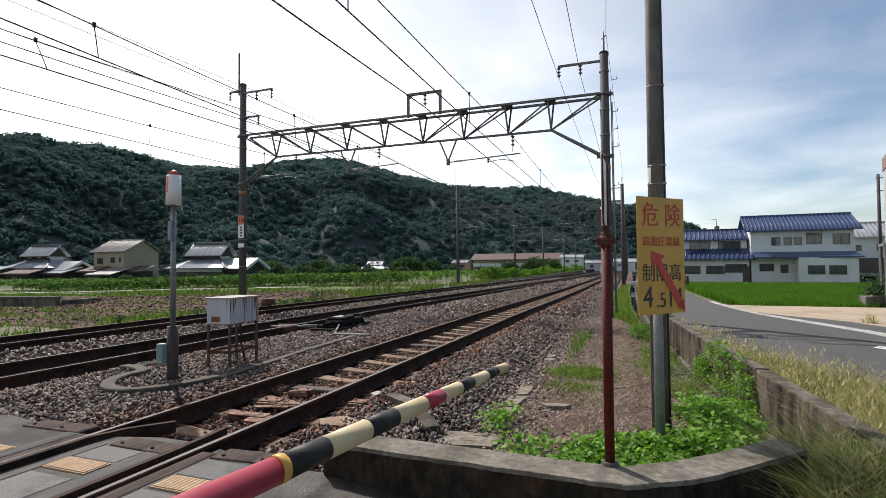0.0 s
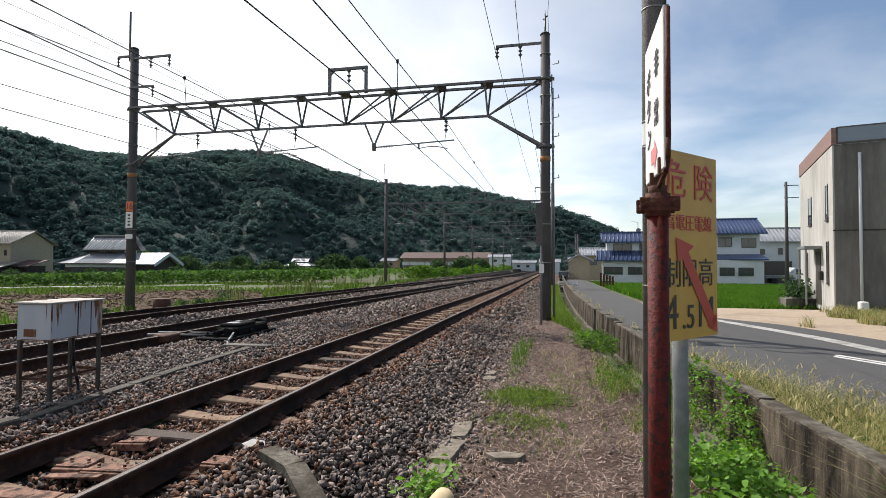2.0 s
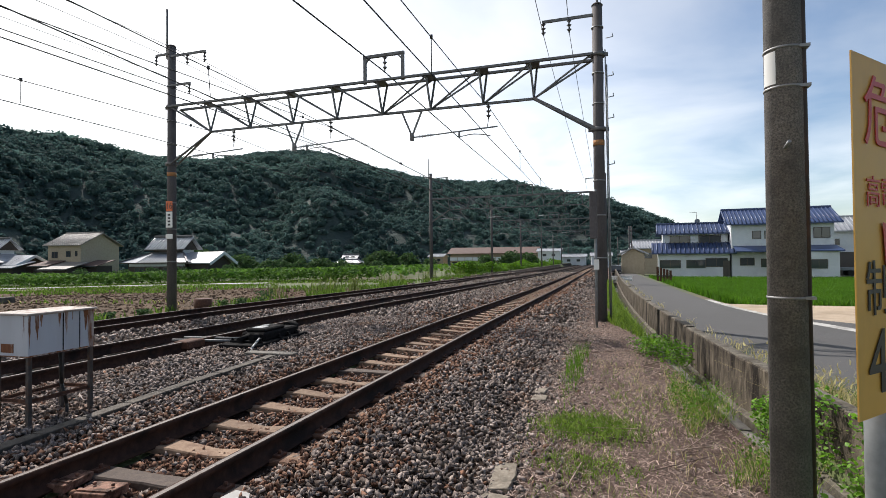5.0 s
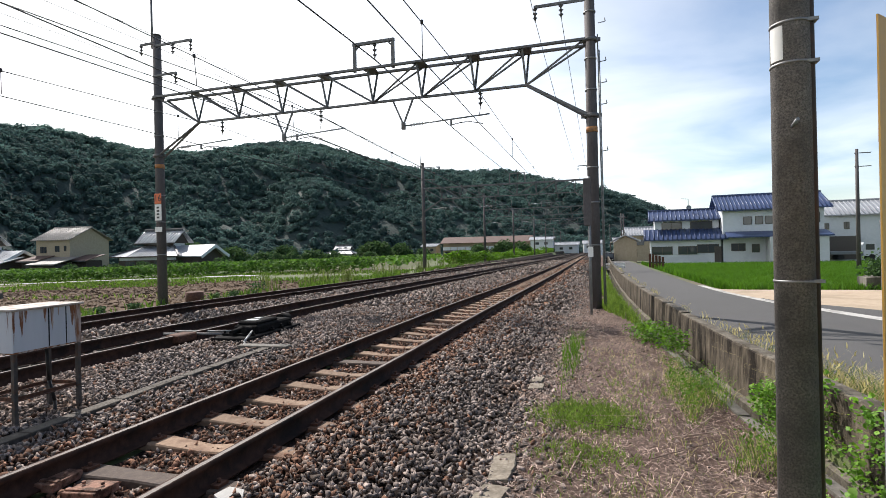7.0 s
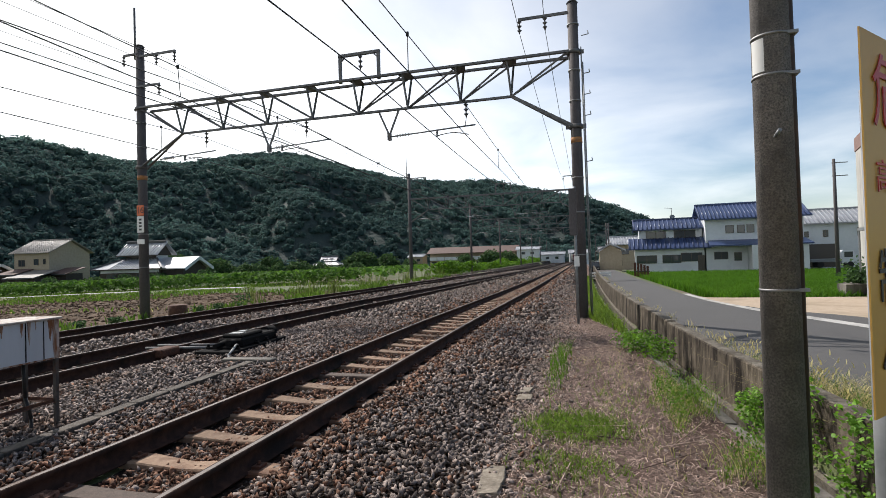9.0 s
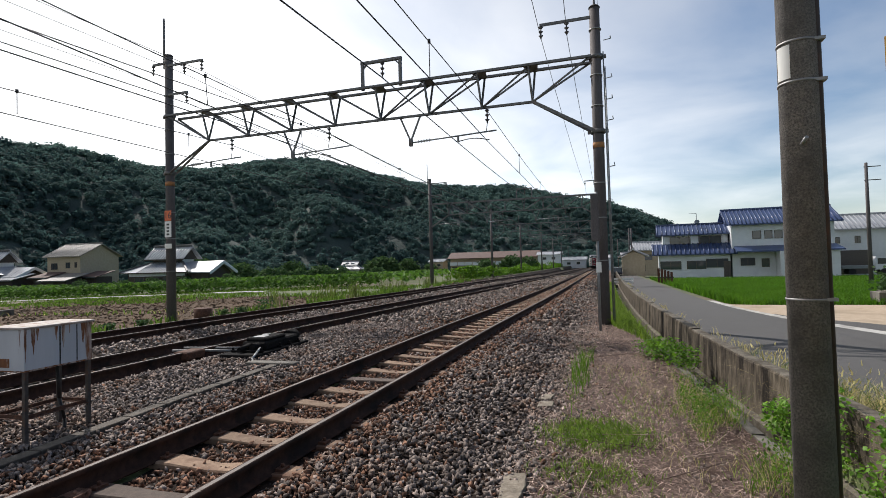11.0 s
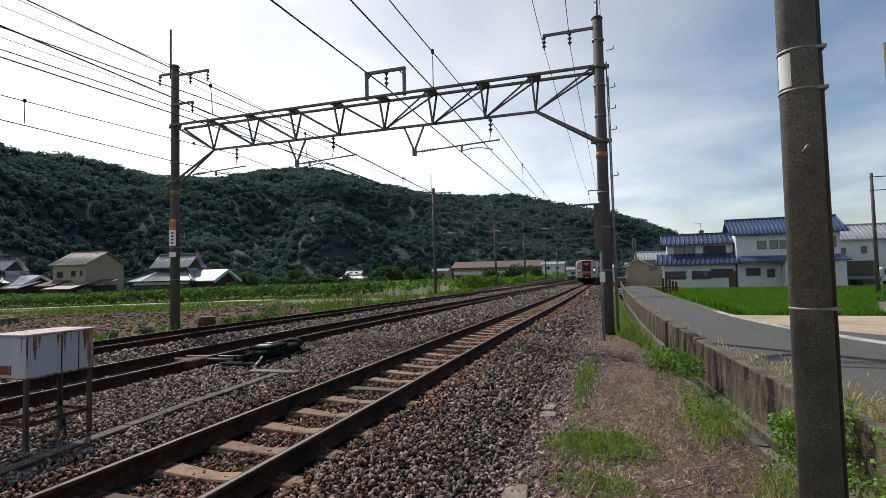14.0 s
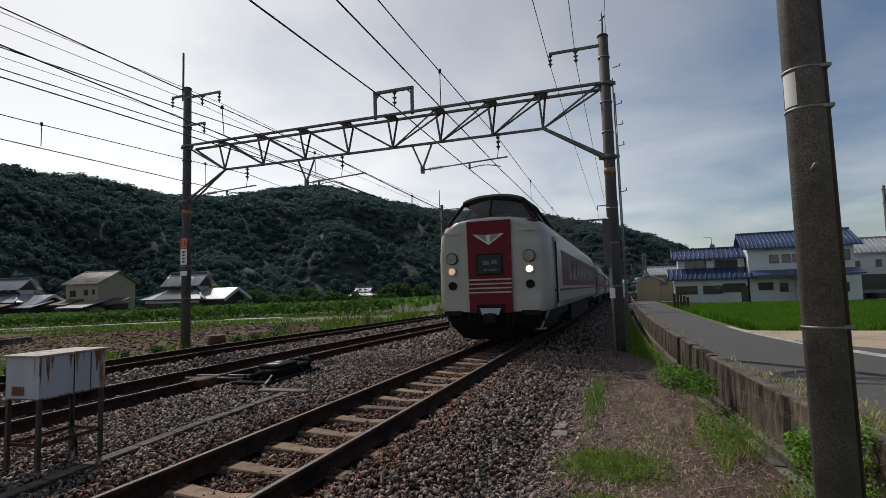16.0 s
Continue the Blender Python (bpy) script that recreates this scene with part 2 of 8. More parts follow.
M_FRAME = mat("dark_aluminium", (0.06, 0.05, 0.045), (0.10, 0.085, 0.075), 8, 0.5, metal=0.3)
# Building walls: shade is in the stained front's tone, sun in the side's.
M_STAINSHADE = mat("stained_shaded_wall", (0.135, 0.130, 0.122), (0.215, 0.208, 0.196), 2.5, 0.9, bump=0.002, bscale=30, c=(0.06, 0.056, 0.052), cscale=0.9, cpos=(0.42, 0.72), stretch=(1.0, 1.0, 0.22))
M_SUNWALL = mat("sunlit_painted_wall", (0.36, 0.345, 0.32), (0.50, 0.485, 0.455), 2.5, 0.9, c=(0.24, 0.23, 0.21), cscale=0.9, cpos=(0.52, 0.76), stretch=(1.0, 1.0, 0.25))
M_PINKBRICK = mat("brick_red_parapet", (0.20, 0.125, 0.108), (0.27, 0.175, 0.155), 8, 0.85)
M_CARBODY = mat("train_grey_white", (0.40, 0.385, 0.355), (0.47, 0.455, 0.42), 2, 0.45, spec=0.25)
M_TRAINRED = mat("train_wine_red", (0.12, 0.004, 0.014), (0.155, 0.007, 0.020), 3, 0.5, spec=0.25)
M_TRAINDARK = mat("train_underframe", (0.008, 0.008, 0.008), (0.022, 0.02, 0.019), 9, 0.85, spec=0.2)
M_TRAINROOF = mat("train_roof", (0.10, 0.10, 0.105), (0.15, 0.15, 0.155), 5, 0.7)
M_CABDARK = mat("dark_cab_roof", (0.016, 0.013, 0.012), (0.032, 0.027, 0.025), 8, 0.85, spec=0.1)
M_LAMPON = mat("lit_headlamp", (1.0, 0.80, 0.50), None, 3, 0.3, emit=6.0)
M_CHROME = mat("bright_metal", (0.42, 0.39, 0.34), (0.55, 0.52, 0.46), 10, 0.35, metal=0.7)
M_CARBLACK = mat("black_car_paint", (0.015, 0.015, 0.018), None, 4, 0.2)
M_RUBBER = mat("tyre_rubber", (0.02, 0.02, 0.02), None, 9, 0.9)
M_ORANGE = mat("orange_plate", (0.72, 0.16, 0.05), None, 5, 0.5)
M_BAND = mat("pale_band", (0.20, 0.20, 0.20), (0.30, 0.30, 0.30), 20, 0.55, metal=0.4)


# ---- building blocks ----
def bx(bm, x0, x1, y0, y1, z0, z1, bevel=0.0, m=None):
    v = [bm.verts.new((x, y, z)) for z in (z0, z1) for y in (y0, y1) for x in (x0, x1)]
    fs = [bm.faces.new([v[i] for i in q]) for q in ((0, 2, 3, 1), (4, 5, 7, 6), (0, 1, 5, 4), (2, 6, 7, 3), (0, 4, 6, 2), (1, 3, 7, 5))]
    if bevel:
        es = list({e for f in fs for e in f.edges})
        r = bmesh.ops.bevel(bm, geom=es, offset=bevel, segments=1, affect="EDGES")
        v = list({q for f in r["faces"] for q in f.verts} | {q for q in v if q.is_valid})
    if m is not None:
        bmesh.ops.transform(bm, matrix=m, verts=[q for q in v if q.is_valid])
    return v


def rod(bm, p, q, r0, r1=None, seg=10, cap=True):
    p, q = Vector(p), Vector(q)
    r1 = r0 if r1 is None else r1
    d = (q - p).normalized()
    a = d.orthogonal().normalized()
    b = d.cross(a)
    ring = []
    for o, r in ((p, r0), (q, r1)):
        ring.append([bm.verts.new(o + (a * math.cos(2 * math.pi * i / seg) + b * math.sin(2 * math.pi * i / seg)) * r) for i in range(seg)])
    for i in range(seg):
        j = (i + 1) % seg
        f = bm.faces.new((ring[0][i], ring[0][j], ring[1][j], ring[1][i]))
        f.smooth = True
    if cap:
        bm.faces.new(ring[0][::-1])
        bm.faces.new(ring[1])


def bar(bm, p, q, w, h, up=(0, 0, 1)):
    """A square bar from p to q, w across and h high."""
    p, q = Vector(p), Vector(q)
    d = (q - p).normalized()
    s = d.cross(Vector(up))
    s = s.normalized() if s.length > 1e-4 else d.orthogonal().normalized()
    u = s.cross(d)
    v = [bm.verts.new(o + s * a * w / 2 + u * b * h / 2) for o in (p, q) for a, b in ((-1, -1), (1, -1), (1, 1), (-1, 1))]
    for f in ((3, 2, 1, 0), (4, 5, 6, 7), (0, 1, 5, 4), (1, 2, 6, 5), (2, 3, 7, 6), (3, 0, 4, 7)):
        bm.faces.new([v[i] for i in f])


def angle_iron(bm, p, q, w=0.06, up=(0, 0, 1)):
    """An L-section bar from p to q."""
    p, q = Vector(p), Vector(q)
    d = (q - p).normalized()
    s = d.cross(Vector(up))
    s = s.normalized() if s.length > 1e-4 else d.orthogonal().normalized()
    u = s.cross(d)
    k = w * 0.14
    prof = ((0, 0), (w, 0), (w, k), (k, k), (k, w), (0, w))
    r = [[bm.verts.new(o + s * (a - w / 2) + u * (b - w / 2)) for a, b in prof] for o in (p, q)]
    for i in range(6):
        j = (i + 1) % 6
        bm.faces.new((r[0][i], r[0][j], r[1][j], r[1][i]))
    bm.faces.new(r[0][::-1]); bm.faces.new(r[1])


def disc_stack(bm, p, q, n, r):
    """A string of n insulator sheds from p to q."""
    p, q = Vector(p), Vector(q)
    rod(bm, p, q, r * 0.3, seg=8)
    for i in range(n):
        c = p.lerp(q, (i + 0.5) / n)
        h = (q - p) / n * 0.22
        rod(bm, c - h, c + h * 0.6, r, r * 0.45, seg=10)


def prism(bm, poly, z0, z1):
    """A flat polygon raised from z0 to z1."""
    lo = [bm.verts.new((x, y, z0)) for x, y in poly]
    hi = [bm.verts.new((x, y, z1)) for x, y in poly]
    n = len(poly)
    bm.faces.new(hi); bm.faces.new(lo[::-1])
    for i in range(n):
        j = (i + 1) % n
        bm.faces.new((lo[i], lo[j], hi[j], hi[i]))


def mesh_of(bm, name, material):
    bmesh.ops.recalc_face_normals(bm, faces=bm.faces)
    me = bpy.data.meshes.new(name)
    bm.to_mesh(me)
    bm.free()
    me.materials.append(material)
    return me


def part(name, bm, material, parent, label=""):
    ob = new(name, mesh_of(bm, name, material))
    if parent is not None:
        ob.parent = parent
    if label:
        tagged(ob, label)
    return ob


def thing(name, label, category, at=None, group="", kind=""):
    ob = new(name)
    if at is not None:
        ob.matrix_basis = at
    return tagged(ob, label, category, group, kind)


def solid(name, bm, material, label, category, group="", kind=""):
    return tagged(new(name, mesh_of(bm, name, material)), label, category, group, kind)


def arrays(name, verts, faces, material, smooth=False):
    """A mesh from numpy arrays of vertices and equal-sided faces."""
    me = bpy.data.meshes.new(name)
    verts, faces = np.asarray(verts, np.float32), np.asarray(faces, np.int32)
    me.vertices.add(len(verts)); me.vertices.foreach_set("co", verts.ravel())
    k = faces.shape[1]
    me.loops.add(faces.size); me.loops.foreach_set("vertex_index", faces.ravel())
    me.polygons.add(len(faces)); me.polygons.foreach_set("loop_start", np.arange(0, faces.size, k, dtype=np.int32))
    if smooth:
        me.polygons.foreach_set("use_smooth", np.ones(len(faces), bool))
    me.update(calc_edges=True)
    me.materials.append(material)
    return me


def lettering(name, text, size, material, parent, m, extrude=0.001, label=""):
    cu = bpy.data.curves.new(name, "FONT")
    cu.body, cu.size, cu.extrude = text, size, extrude
    cu.align_x, cu.align_y = "CENTER", "CENTER"
    cu.materials.append(material)
    ob = new(name, cu)
    ob.parent = parent
    ob.matrix_basis = m
    if label:
        tagged(ob, label)
    return ob

M_TAN = mat("tan_pad", (0.33, 0.215, 0.12), (0.45, 0.31, 0.185), 20, 0.85)
M_TEAL = mat("grey_green_enamel", (0.16, 0.24, 0.24), (0.22, 0.31, 0.31), 6, 0.5)
M_EDGING = mat("pale_edging", (0.35, 0.34, 0.32), (0.48, 0.47, 0.44), 8, 0.9, bump=0.003, c=(0.22, 0.21, 0.19), cscale=1.5)
M_LITTER = mat("dead_stalks", (0.13, 0.082, 0.064), (0.47, 0.36, 0.30), 8, 0.9, island=0.75, spec=0.2)


def clear_glass(name):
    """Window glass that lets light straight through and mirrors a little."""
    m = bpy.data.materials.new(name)
    m.use_nodes = True
    t = m.node_tree
    t.nodes.clear()
    o, mx = t.nodes.new("ShaderNodeOutputMaterial"), t.nodes.new("ShaderNodeMixShader")
    a, b = t.nodes.new("ShaderNodeBsdfTransparent"), t.nodes.new("ShaderNodeBsdfGlossy")
    a.inputs[0].default_value = (0.55, 0.60, 0.60, 1)
    b.inputs["Roughness"].default_value = 0.03
    mx.inputs[0].default_value = 0.10
    t.links.new(a.outputs[0], mx.inputs[1]); t.links.new(b.outputs[0], mx.inputs[2]); t.links.new(mx.outputs[0], o.inputs[0])
    return m


M_CLEAR = clear_glass("cab_glass")
M_WALLCONC = mat("stained_wall_concrete", (0.050, 0.040, 0.030), (0.175, 0.145, 0.108), 13, 0.93, bump=0.016, bscale=34, c=(0.017, 0.013, 0.010), cscale=3.6, cpos=(0.44, 0.60), stretch=(1.0, 1.0, 0.24), spec=0.15)
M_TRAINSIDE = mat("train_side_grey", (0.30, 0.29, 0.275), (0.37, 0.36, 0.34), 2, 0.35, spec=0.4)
M_OLDPLANK = mat("split_old_timber", (0.040, 0.030, 0.026), (0.125, 0.092, 0.076), 30, 0.92, bump=0.008, bscale=40, c=(0.03, 0.022, 0.018), cscale=5.0, stretch=(1.0, 0.10, 1.0), spec=0.15)
M_RUBBER2 = mat("crossing_rubber", (0.018, 0.016, 0.016), (0.04, 0.036, 0.034), 30, 0.8, bump=0.002, c=(0.07, 0.06, 0.05), cscale=3, stretch=(1.0, 0.3, 1.0))
M_INFILL = mat("worn_infill", (0.105, 0.10, 0.095), (0.20, 0.19, 0.18), 90, 0.93, bump=0.004, bscale=150, c=(0.07, 0.065, 0.06), cscale=2.6, rand=0.12)
M_RUSTPLATE = mat("worn_rusty_plate", (0.15, 0.068, 0.045), (0.38, 0.22, 0.155), 16, 0.8, metal=0.15, bump=0.006, bscale=30, c=(0.05, 0.024, 0.015), cscale=10, cpos=(0.45, 0.6), spec=0.3)
M_RUSTRUN = mat("rust_runs", (0.085, 0.030, 0.014), (0.24, 0.095, 0.038), 18, 0.9, c=(0.40, 0.33, 0.29), cscale=16, cpos=(0.50, 0.62), stretch=(1.0, 1.0, 0.2))
M_LAMPCOVER = mat("lamp_cover_grey", (0.22, 0.21, 0.20), (0.30, 0.29, 0.275), 8, 0.5)
M_LAMPDIM = mat("dim_headlamp", (1.0, 0.62, 0.34), None, 3, 0.3, emit=0.8)
M_SIGNBAR = mat("sign_board_grey", (0.085, 0.10, 0.09), (0.14, 0.16, 0.145), 30, 0.5)
M_COPING = mat("weathered_sunlit_coping", (0.085, 0.074, 0.058), (0.22, 0.20, 0.165), 26, 0.95, bump=0.008, bscale=60, c=(0.065, 0.055, 0.042), cscale=4.0, cpos=(0.42, 0.62), spec=0.15)
M_CONDUIT = mat("dark_conduit", (0.020, 0.013, 0.012), (0.045, 0.028, 0.024), 12, 0.6, c=(0.07, 0.032, 0.022), cscale=5)
M_TRAINWIN = mat("dark_train_window", (0.012, 0.012, 0.015), (0.02, 0.02, 0.024), 4, 0.25, spec=0.25)
M_NEARPOLE = mat("rough_dark_pole", (0.050, 0.046, 0.043), (0.225, 0.204, 0.184), 120, 0.8, bump=0.003, bscale=110, c=(0.05, 0.046, 0.044), cscale=3.0, cpos=(0.42, 0.7))
M_BOXLID = mat("rust_spotted_lid", (0.30, 0.26, 0.225), (0.44, 0.40, 0.37), 9, 0.7, c=(0.17, 0.085, 0.05), cscale=7, cpos=(0.48, 0.62))
M_SOOT = mat("greasy_black_iron", (0.006, 0.006, 0.006), (0.016, 0.015, 0.015), 20, 0.9, bump=0.002, spec=0.08)
M_PALEBIT = mat("pale_broken_concrete", (0.13, 0.108, 0.083), (0.30, 0.262, 0.21), 18, 0.95, bump=0.004, bscale=50, c=(0.14, 0.12, 0.095), cscale=6, spec=0.2)


# ---- the lie of the land ----
TRACKS = (-3.784, -8.30, -11.75)
RAIL_Z = 0.2


def fall(y):
    """The line falls gently away from the crossing."""
    return -0.0085 * max(0.0, y - 15.0)


def bend(y):
    """The line bears a little to the left beyond the first gantry."""
    return -0.009 * ((y - 30.0) + math.hypot(y - 30.0, 14.0))


def wall_x(y):
    return float(np.interp(y, (-5, 4.3, 5.2, 6.0, 6.7, 7.7, 8.5, 9.4, 10.3, 13.2, 16.6, 21.8, 31, 45, 95, 200, 400), (1.50, 1.50, 1.46, 1.37, 1.26, 1.13, 1.02, 0.91, 0.82, 0.55, 0.34, 0.10, -0.12, -0.3, -0.5, -3.0, -12.0)))


ROAD_Y = (3.2, 9.0, 11.4, 13.2, 14.8, 17.0, 19.4, 22.8, 26.2, 34.5, 50.0, 95.0, 200, 400)
ROAD_X = (9.5, 6.6, 5.7, 5.0, 4.7, 4.1, 3.5, 3.05, 2.88, 2.75, 2.6, 2.4, 0.6, -9.0)


def road_right(y):
    return float(np.interp(y, ROAD_Y, ROAD_X))


def smooth(a, b, x):
    t = min(1.0, max(0.0, (x - a) / (b - a)))
    return t * t * (3 - 2 * t)


def land_z(x, y):
    """Height of the bare ground."""
    f = fall(y)
    bx0 = x - bend(y)
    if bx0 < -13.2:
        z = -0.06 - 0.10 * smooth(13.2, 14.6, -bx0) - 1.05 * smooth(18.0, 75.0, -bx0) * smooth(0, 30, y + 20)
        return z + f * 0.35
    wx = wall_x(y)
    if x < wx:
        z = -0.03
        if bx0 < -1.3:
            z = -0.03 + 0.06 * smooth(1.3, 2.6, -bx0) - 0.07 * smooth(12.4, 13.2, -bx0)
            for t in TRACKS:
                z -= 0.06 * (1 - smooth(0.62, 0.95, abs(bx0 - t)))
        u = x - wx
        if y > 4.0 and u > -0.42:
            z = -0.55
        return z + f
    rx = road_right(y)
    z = -0.03 + f * 1.5
    if x > rx + 0.3 and y > 12:
        z -= 0.35 * smooth(0.3, 1.5, x - rx) * smooth(24.5, 26.5, y)
    return z


def ground():
    us = [-1500, -800, -400, -200, -140, -100, -80, -60, -45, -35, -28, -22, -18] + list(np.arange(-16, -0.7, 0.5)) + [-0.43, -0.42, -0.38, -0.05, 0.0, 0.1, 0.25, 0.6] + list(np.arange(1.0, 12, 0.6)) + [14, 18, 25, 40, 60, 90, 140, 250, 500, 900, 1500]
    ys = [-600, -200, -80, -40, -20, -10, -5, 0] + list(np.arange(1, 30, 0.5)) + list(np.arange(30, 60, 1.5)) + list(np.arange(60, 130, 5)) + [140, 160, 180, 200, 240, 300, 400, 600, 1000, 2500]
    v = [(u + wall_x(y) if -16.5 < u < 13 else u, y, land_z(u + wall_x(y) if -16.5 < u < 13 else u, y)) for y in ys for u in us]
    n = len(us)
    f = [(j * n + i, j * n + i + 1, (j + 1) * n + i + 1, (j + 1) * n + i) for j in range(len(ys) - 1) for i in range(n - 1)]
    ob = new("ground", arrays("ground", v, f, M_LAND))
    return tagged(ob, "open level ground of fields and verges", "ground", kind="structure")


ground()


def strip(name, xa, xb, ys, material, lift, label, category, cols=6, z=None):
    """A thin sheet between two curves xa(y) and xb(y), lying on the ground."""
    v, f = [], []
    for y in ys:
        a, b = xa(y), xb(y)
        for i in range(cols + 1):
            x = a + (b - a) * i / cols
            v.append((x, y, (z(x, y) if z else land_z(x, y)) + lift))
    n = cols + 1
    for j in range(len(ys) - 1):
        for i in range(cols):
            f.append((j * n + i, j * n + i + 1, (j + 1) * n + i + 1, (j + 1) * n + i))
    return tagged(new(name, arrays(name, v, f, material)), label, category, kind="structure")


YS_NEAR = list(np.arange(3.7, 30, 0.5)) + list(np.arange(30, 130, 4)) + [140, 160, 180, 200, 240, 300, 400]
strip("ballast", lambda y: -13.25 + bend(y), lambda y: -1.35 + bend(y), YS_NEAR, M_BALLAST, 0.012, "crushed stone ballast bed, darkened for shade between the stones", "ballast", 24)
strip("path_ground", lambda y: -1.45 + bend(y), lambda y: wall_x(y) - 0.43, YS_NEAR, M_VERGE, 0.008, "dry gravelly path with sparse weeds", "path", 8)


# ---- tracks ----
def track_point(k, x, y, z):
    return (TRACKS[k] + x + bend(y) + shift(k, y), y, z + fall(y))


def shift(k, y):
    """The middle track draws in towards the far one beyond the points, the far one keeps its distance."""
    return 0.0 if k == 0 else (1.1 if k == 1 else 0.9) * smooth(16, 90, y)


RAIL_PROFILE = ((-0.061, 0.0), (0.061, 0.0), (0.061, 0.012), (0.010, 0.026), (0.0085, 0.105), (0.031, 0.118), (0.0325, 0.148), (-0.0325, 0.148), (-0.031, 0.118), (-0.0085, 0.105), (-0.010, 0.026), (-0.061, 0.012))


def rail(k, side, parent, y0=-14.0):
    ys = [y0] + list(np.arange(5, 60, 5)) + list(np.arange(60, 400, 10))
    n = len(RAIL_PROFILE)
    off = side * 0.566
    v = [track_point(k, off + a, y, RAIL_Z - 0.174 + b * 1.17) for y in ys for a, b in RAIL_PROFILE]
    f = [(j * n + i, j * n + (i + 1) % n, (j + 1) * n + (i + 1) % n, (j + 1) * n + i) for j in range(len(ys) - 1) for i in range(n)]
    ob = new("rail", arrays("rail", v, f, M_RAIL))
    ob.parent = parent
    # running surface, worn bright
    v, f = [], []
    for y in ys:
        for a in (-0.019, 0.019):
            v.append(track_point(k, off + a, y, RAIL_Z + 0.0007))
    f = [(2 * j, 2 * j + 1, 2 * j + 3, 2 * j + 2) for j in range(len(ys) - 1)]
    top = new("running_surface", arrays("running_surface", v, f, M_RAILTOP))
    top.parent = ob
    tagged(top, "polished running surface of the rail")
    return ob


def sleeper_mesh(material, w=0.24, length=2.0, dip=0.03):
    bm = bmesh.new()
    xs = (-length / 2, -0.75, -0.40, 0.0, 0.40, 0.75, length / 2)
    top = (-0.015, 0.0, 0.0, -dip, 0.0, 0.0, -0.015)
    rows = []
    for x, t in zip(xs, top):
        k = w / 2 * (0.82 if abs(x) < 0.3 else 1.0)
        rows.append([bm.verts.new((x, y, z)) for y, z in ((-k, -0.14), (-k * 0.9, t - 0.012), (-k * 0.8, t), (k * 0.8, t), (k * 0.9, t - 0.012), (k, -0.14))])
    for a, b in zip(rows, rows[1:]):
        for i in range(5):
            bm.faces.new((a[i], a[i + 1], b[i + 1], b[i]))
    bm.faces.new(rows[0]); bm.faces.new(rows[-1][::-1])
    return mesh_of(bm, "sleeper", material)


def fastening_mesh():
    bm = bmesh.new()
    for s in (-1, 1):
        for k in (-1, 1):
            c = s * 0.566 + k * 0.085
            bx(bm, c - 0.035, c + 0.035, -0.05, 0.05, 0.0, 0.022)
            rod(bm, (c, 0, 0.02), (c, 0, 0.05), 0.014, seg=6)
    return mesh_of(bm, "fastening", M_RUST)


def tracks():
    conc, wood, fast = sleeper_mesh(M_SLEEPER), sleeper_mesh(M_DARKSLEEPER, 0.22, 2.1, 0.0), fastening_mesh()
    names = ("straight single track with concrete sleepers and rusty rails beside the path", "middle track with dark sleepers sunk in ballast", "far track beside the field")
    for k in range(3):
        tr = thing("railway_track", names[k], "railway track", group="railway tracks", kind="structure")
        for s in (-1, 1):
            rail(k, s, tr)
        y, i = 4.35, 0
        while y < (120 if k == 0 else 70):
            dark = (k > 0) or i in (3, 9)
            ob = new("sleeper", wood if dark else conc)
            ob.parent = tr
            x, yy, z = track_point(k, 0, y, 0.042 if k == 0 else 0.01)
            ob.matrix_basis = pose(x, yy, z, 0, random.uniform(-0.4, 0.4), random.uniform(-0.8, 0.8) - math.degrees(math.atan((bend(y + 1) - bend(y)))))
            if k == 0 and y < 40:
                fo = new("fastening", fast)
                fo.parent = tr
                fo.matrix_basis = ob.matrix_basis.copy()
            y += 0.62 + random.uniform(-0.02, 0.02)
            i += 1


tracks()


# ---- loose stones ----
def stone_shapes(n=24):
    """Crushed stones: a few points thrown on a flattened ball and joined by flat faces."""
    out = []
    rs = np.random.RandomState(3)
    for k in range(n):
        bm = bmesh.new()
        d = rs.normal(size=(7 + k % 3, 3))
        d /= np.linalg.norm(d, axis=1)[:, None]
        d = d * np.array([1.45, 1.0, 0.62]) * rs.uniform(0.8, 1.2, (1, 3))
        for p in d:
            bm.verts.new(p)
        bmesh.ops.convex_hull(bm, input=bm.verts)
        bmesh.ops.delete(bm, geom=[q for q in bm.verts if not q.link_faces], context="VERTS")
        bmesh.ops.triangulate(bm, faces=bm.faces)
        bmesh.ops.recalc_face_normals(bm, faces=bm.faces)
        bm.verts.index_update()
        v = np.array([q.co[:] for q in bm.verts])
        f = np.array([[q.index for q in p.verts] for p in bm.faces])
        bm.free()
        out.append((v, f))
    return out


STONES = stone_shapes()


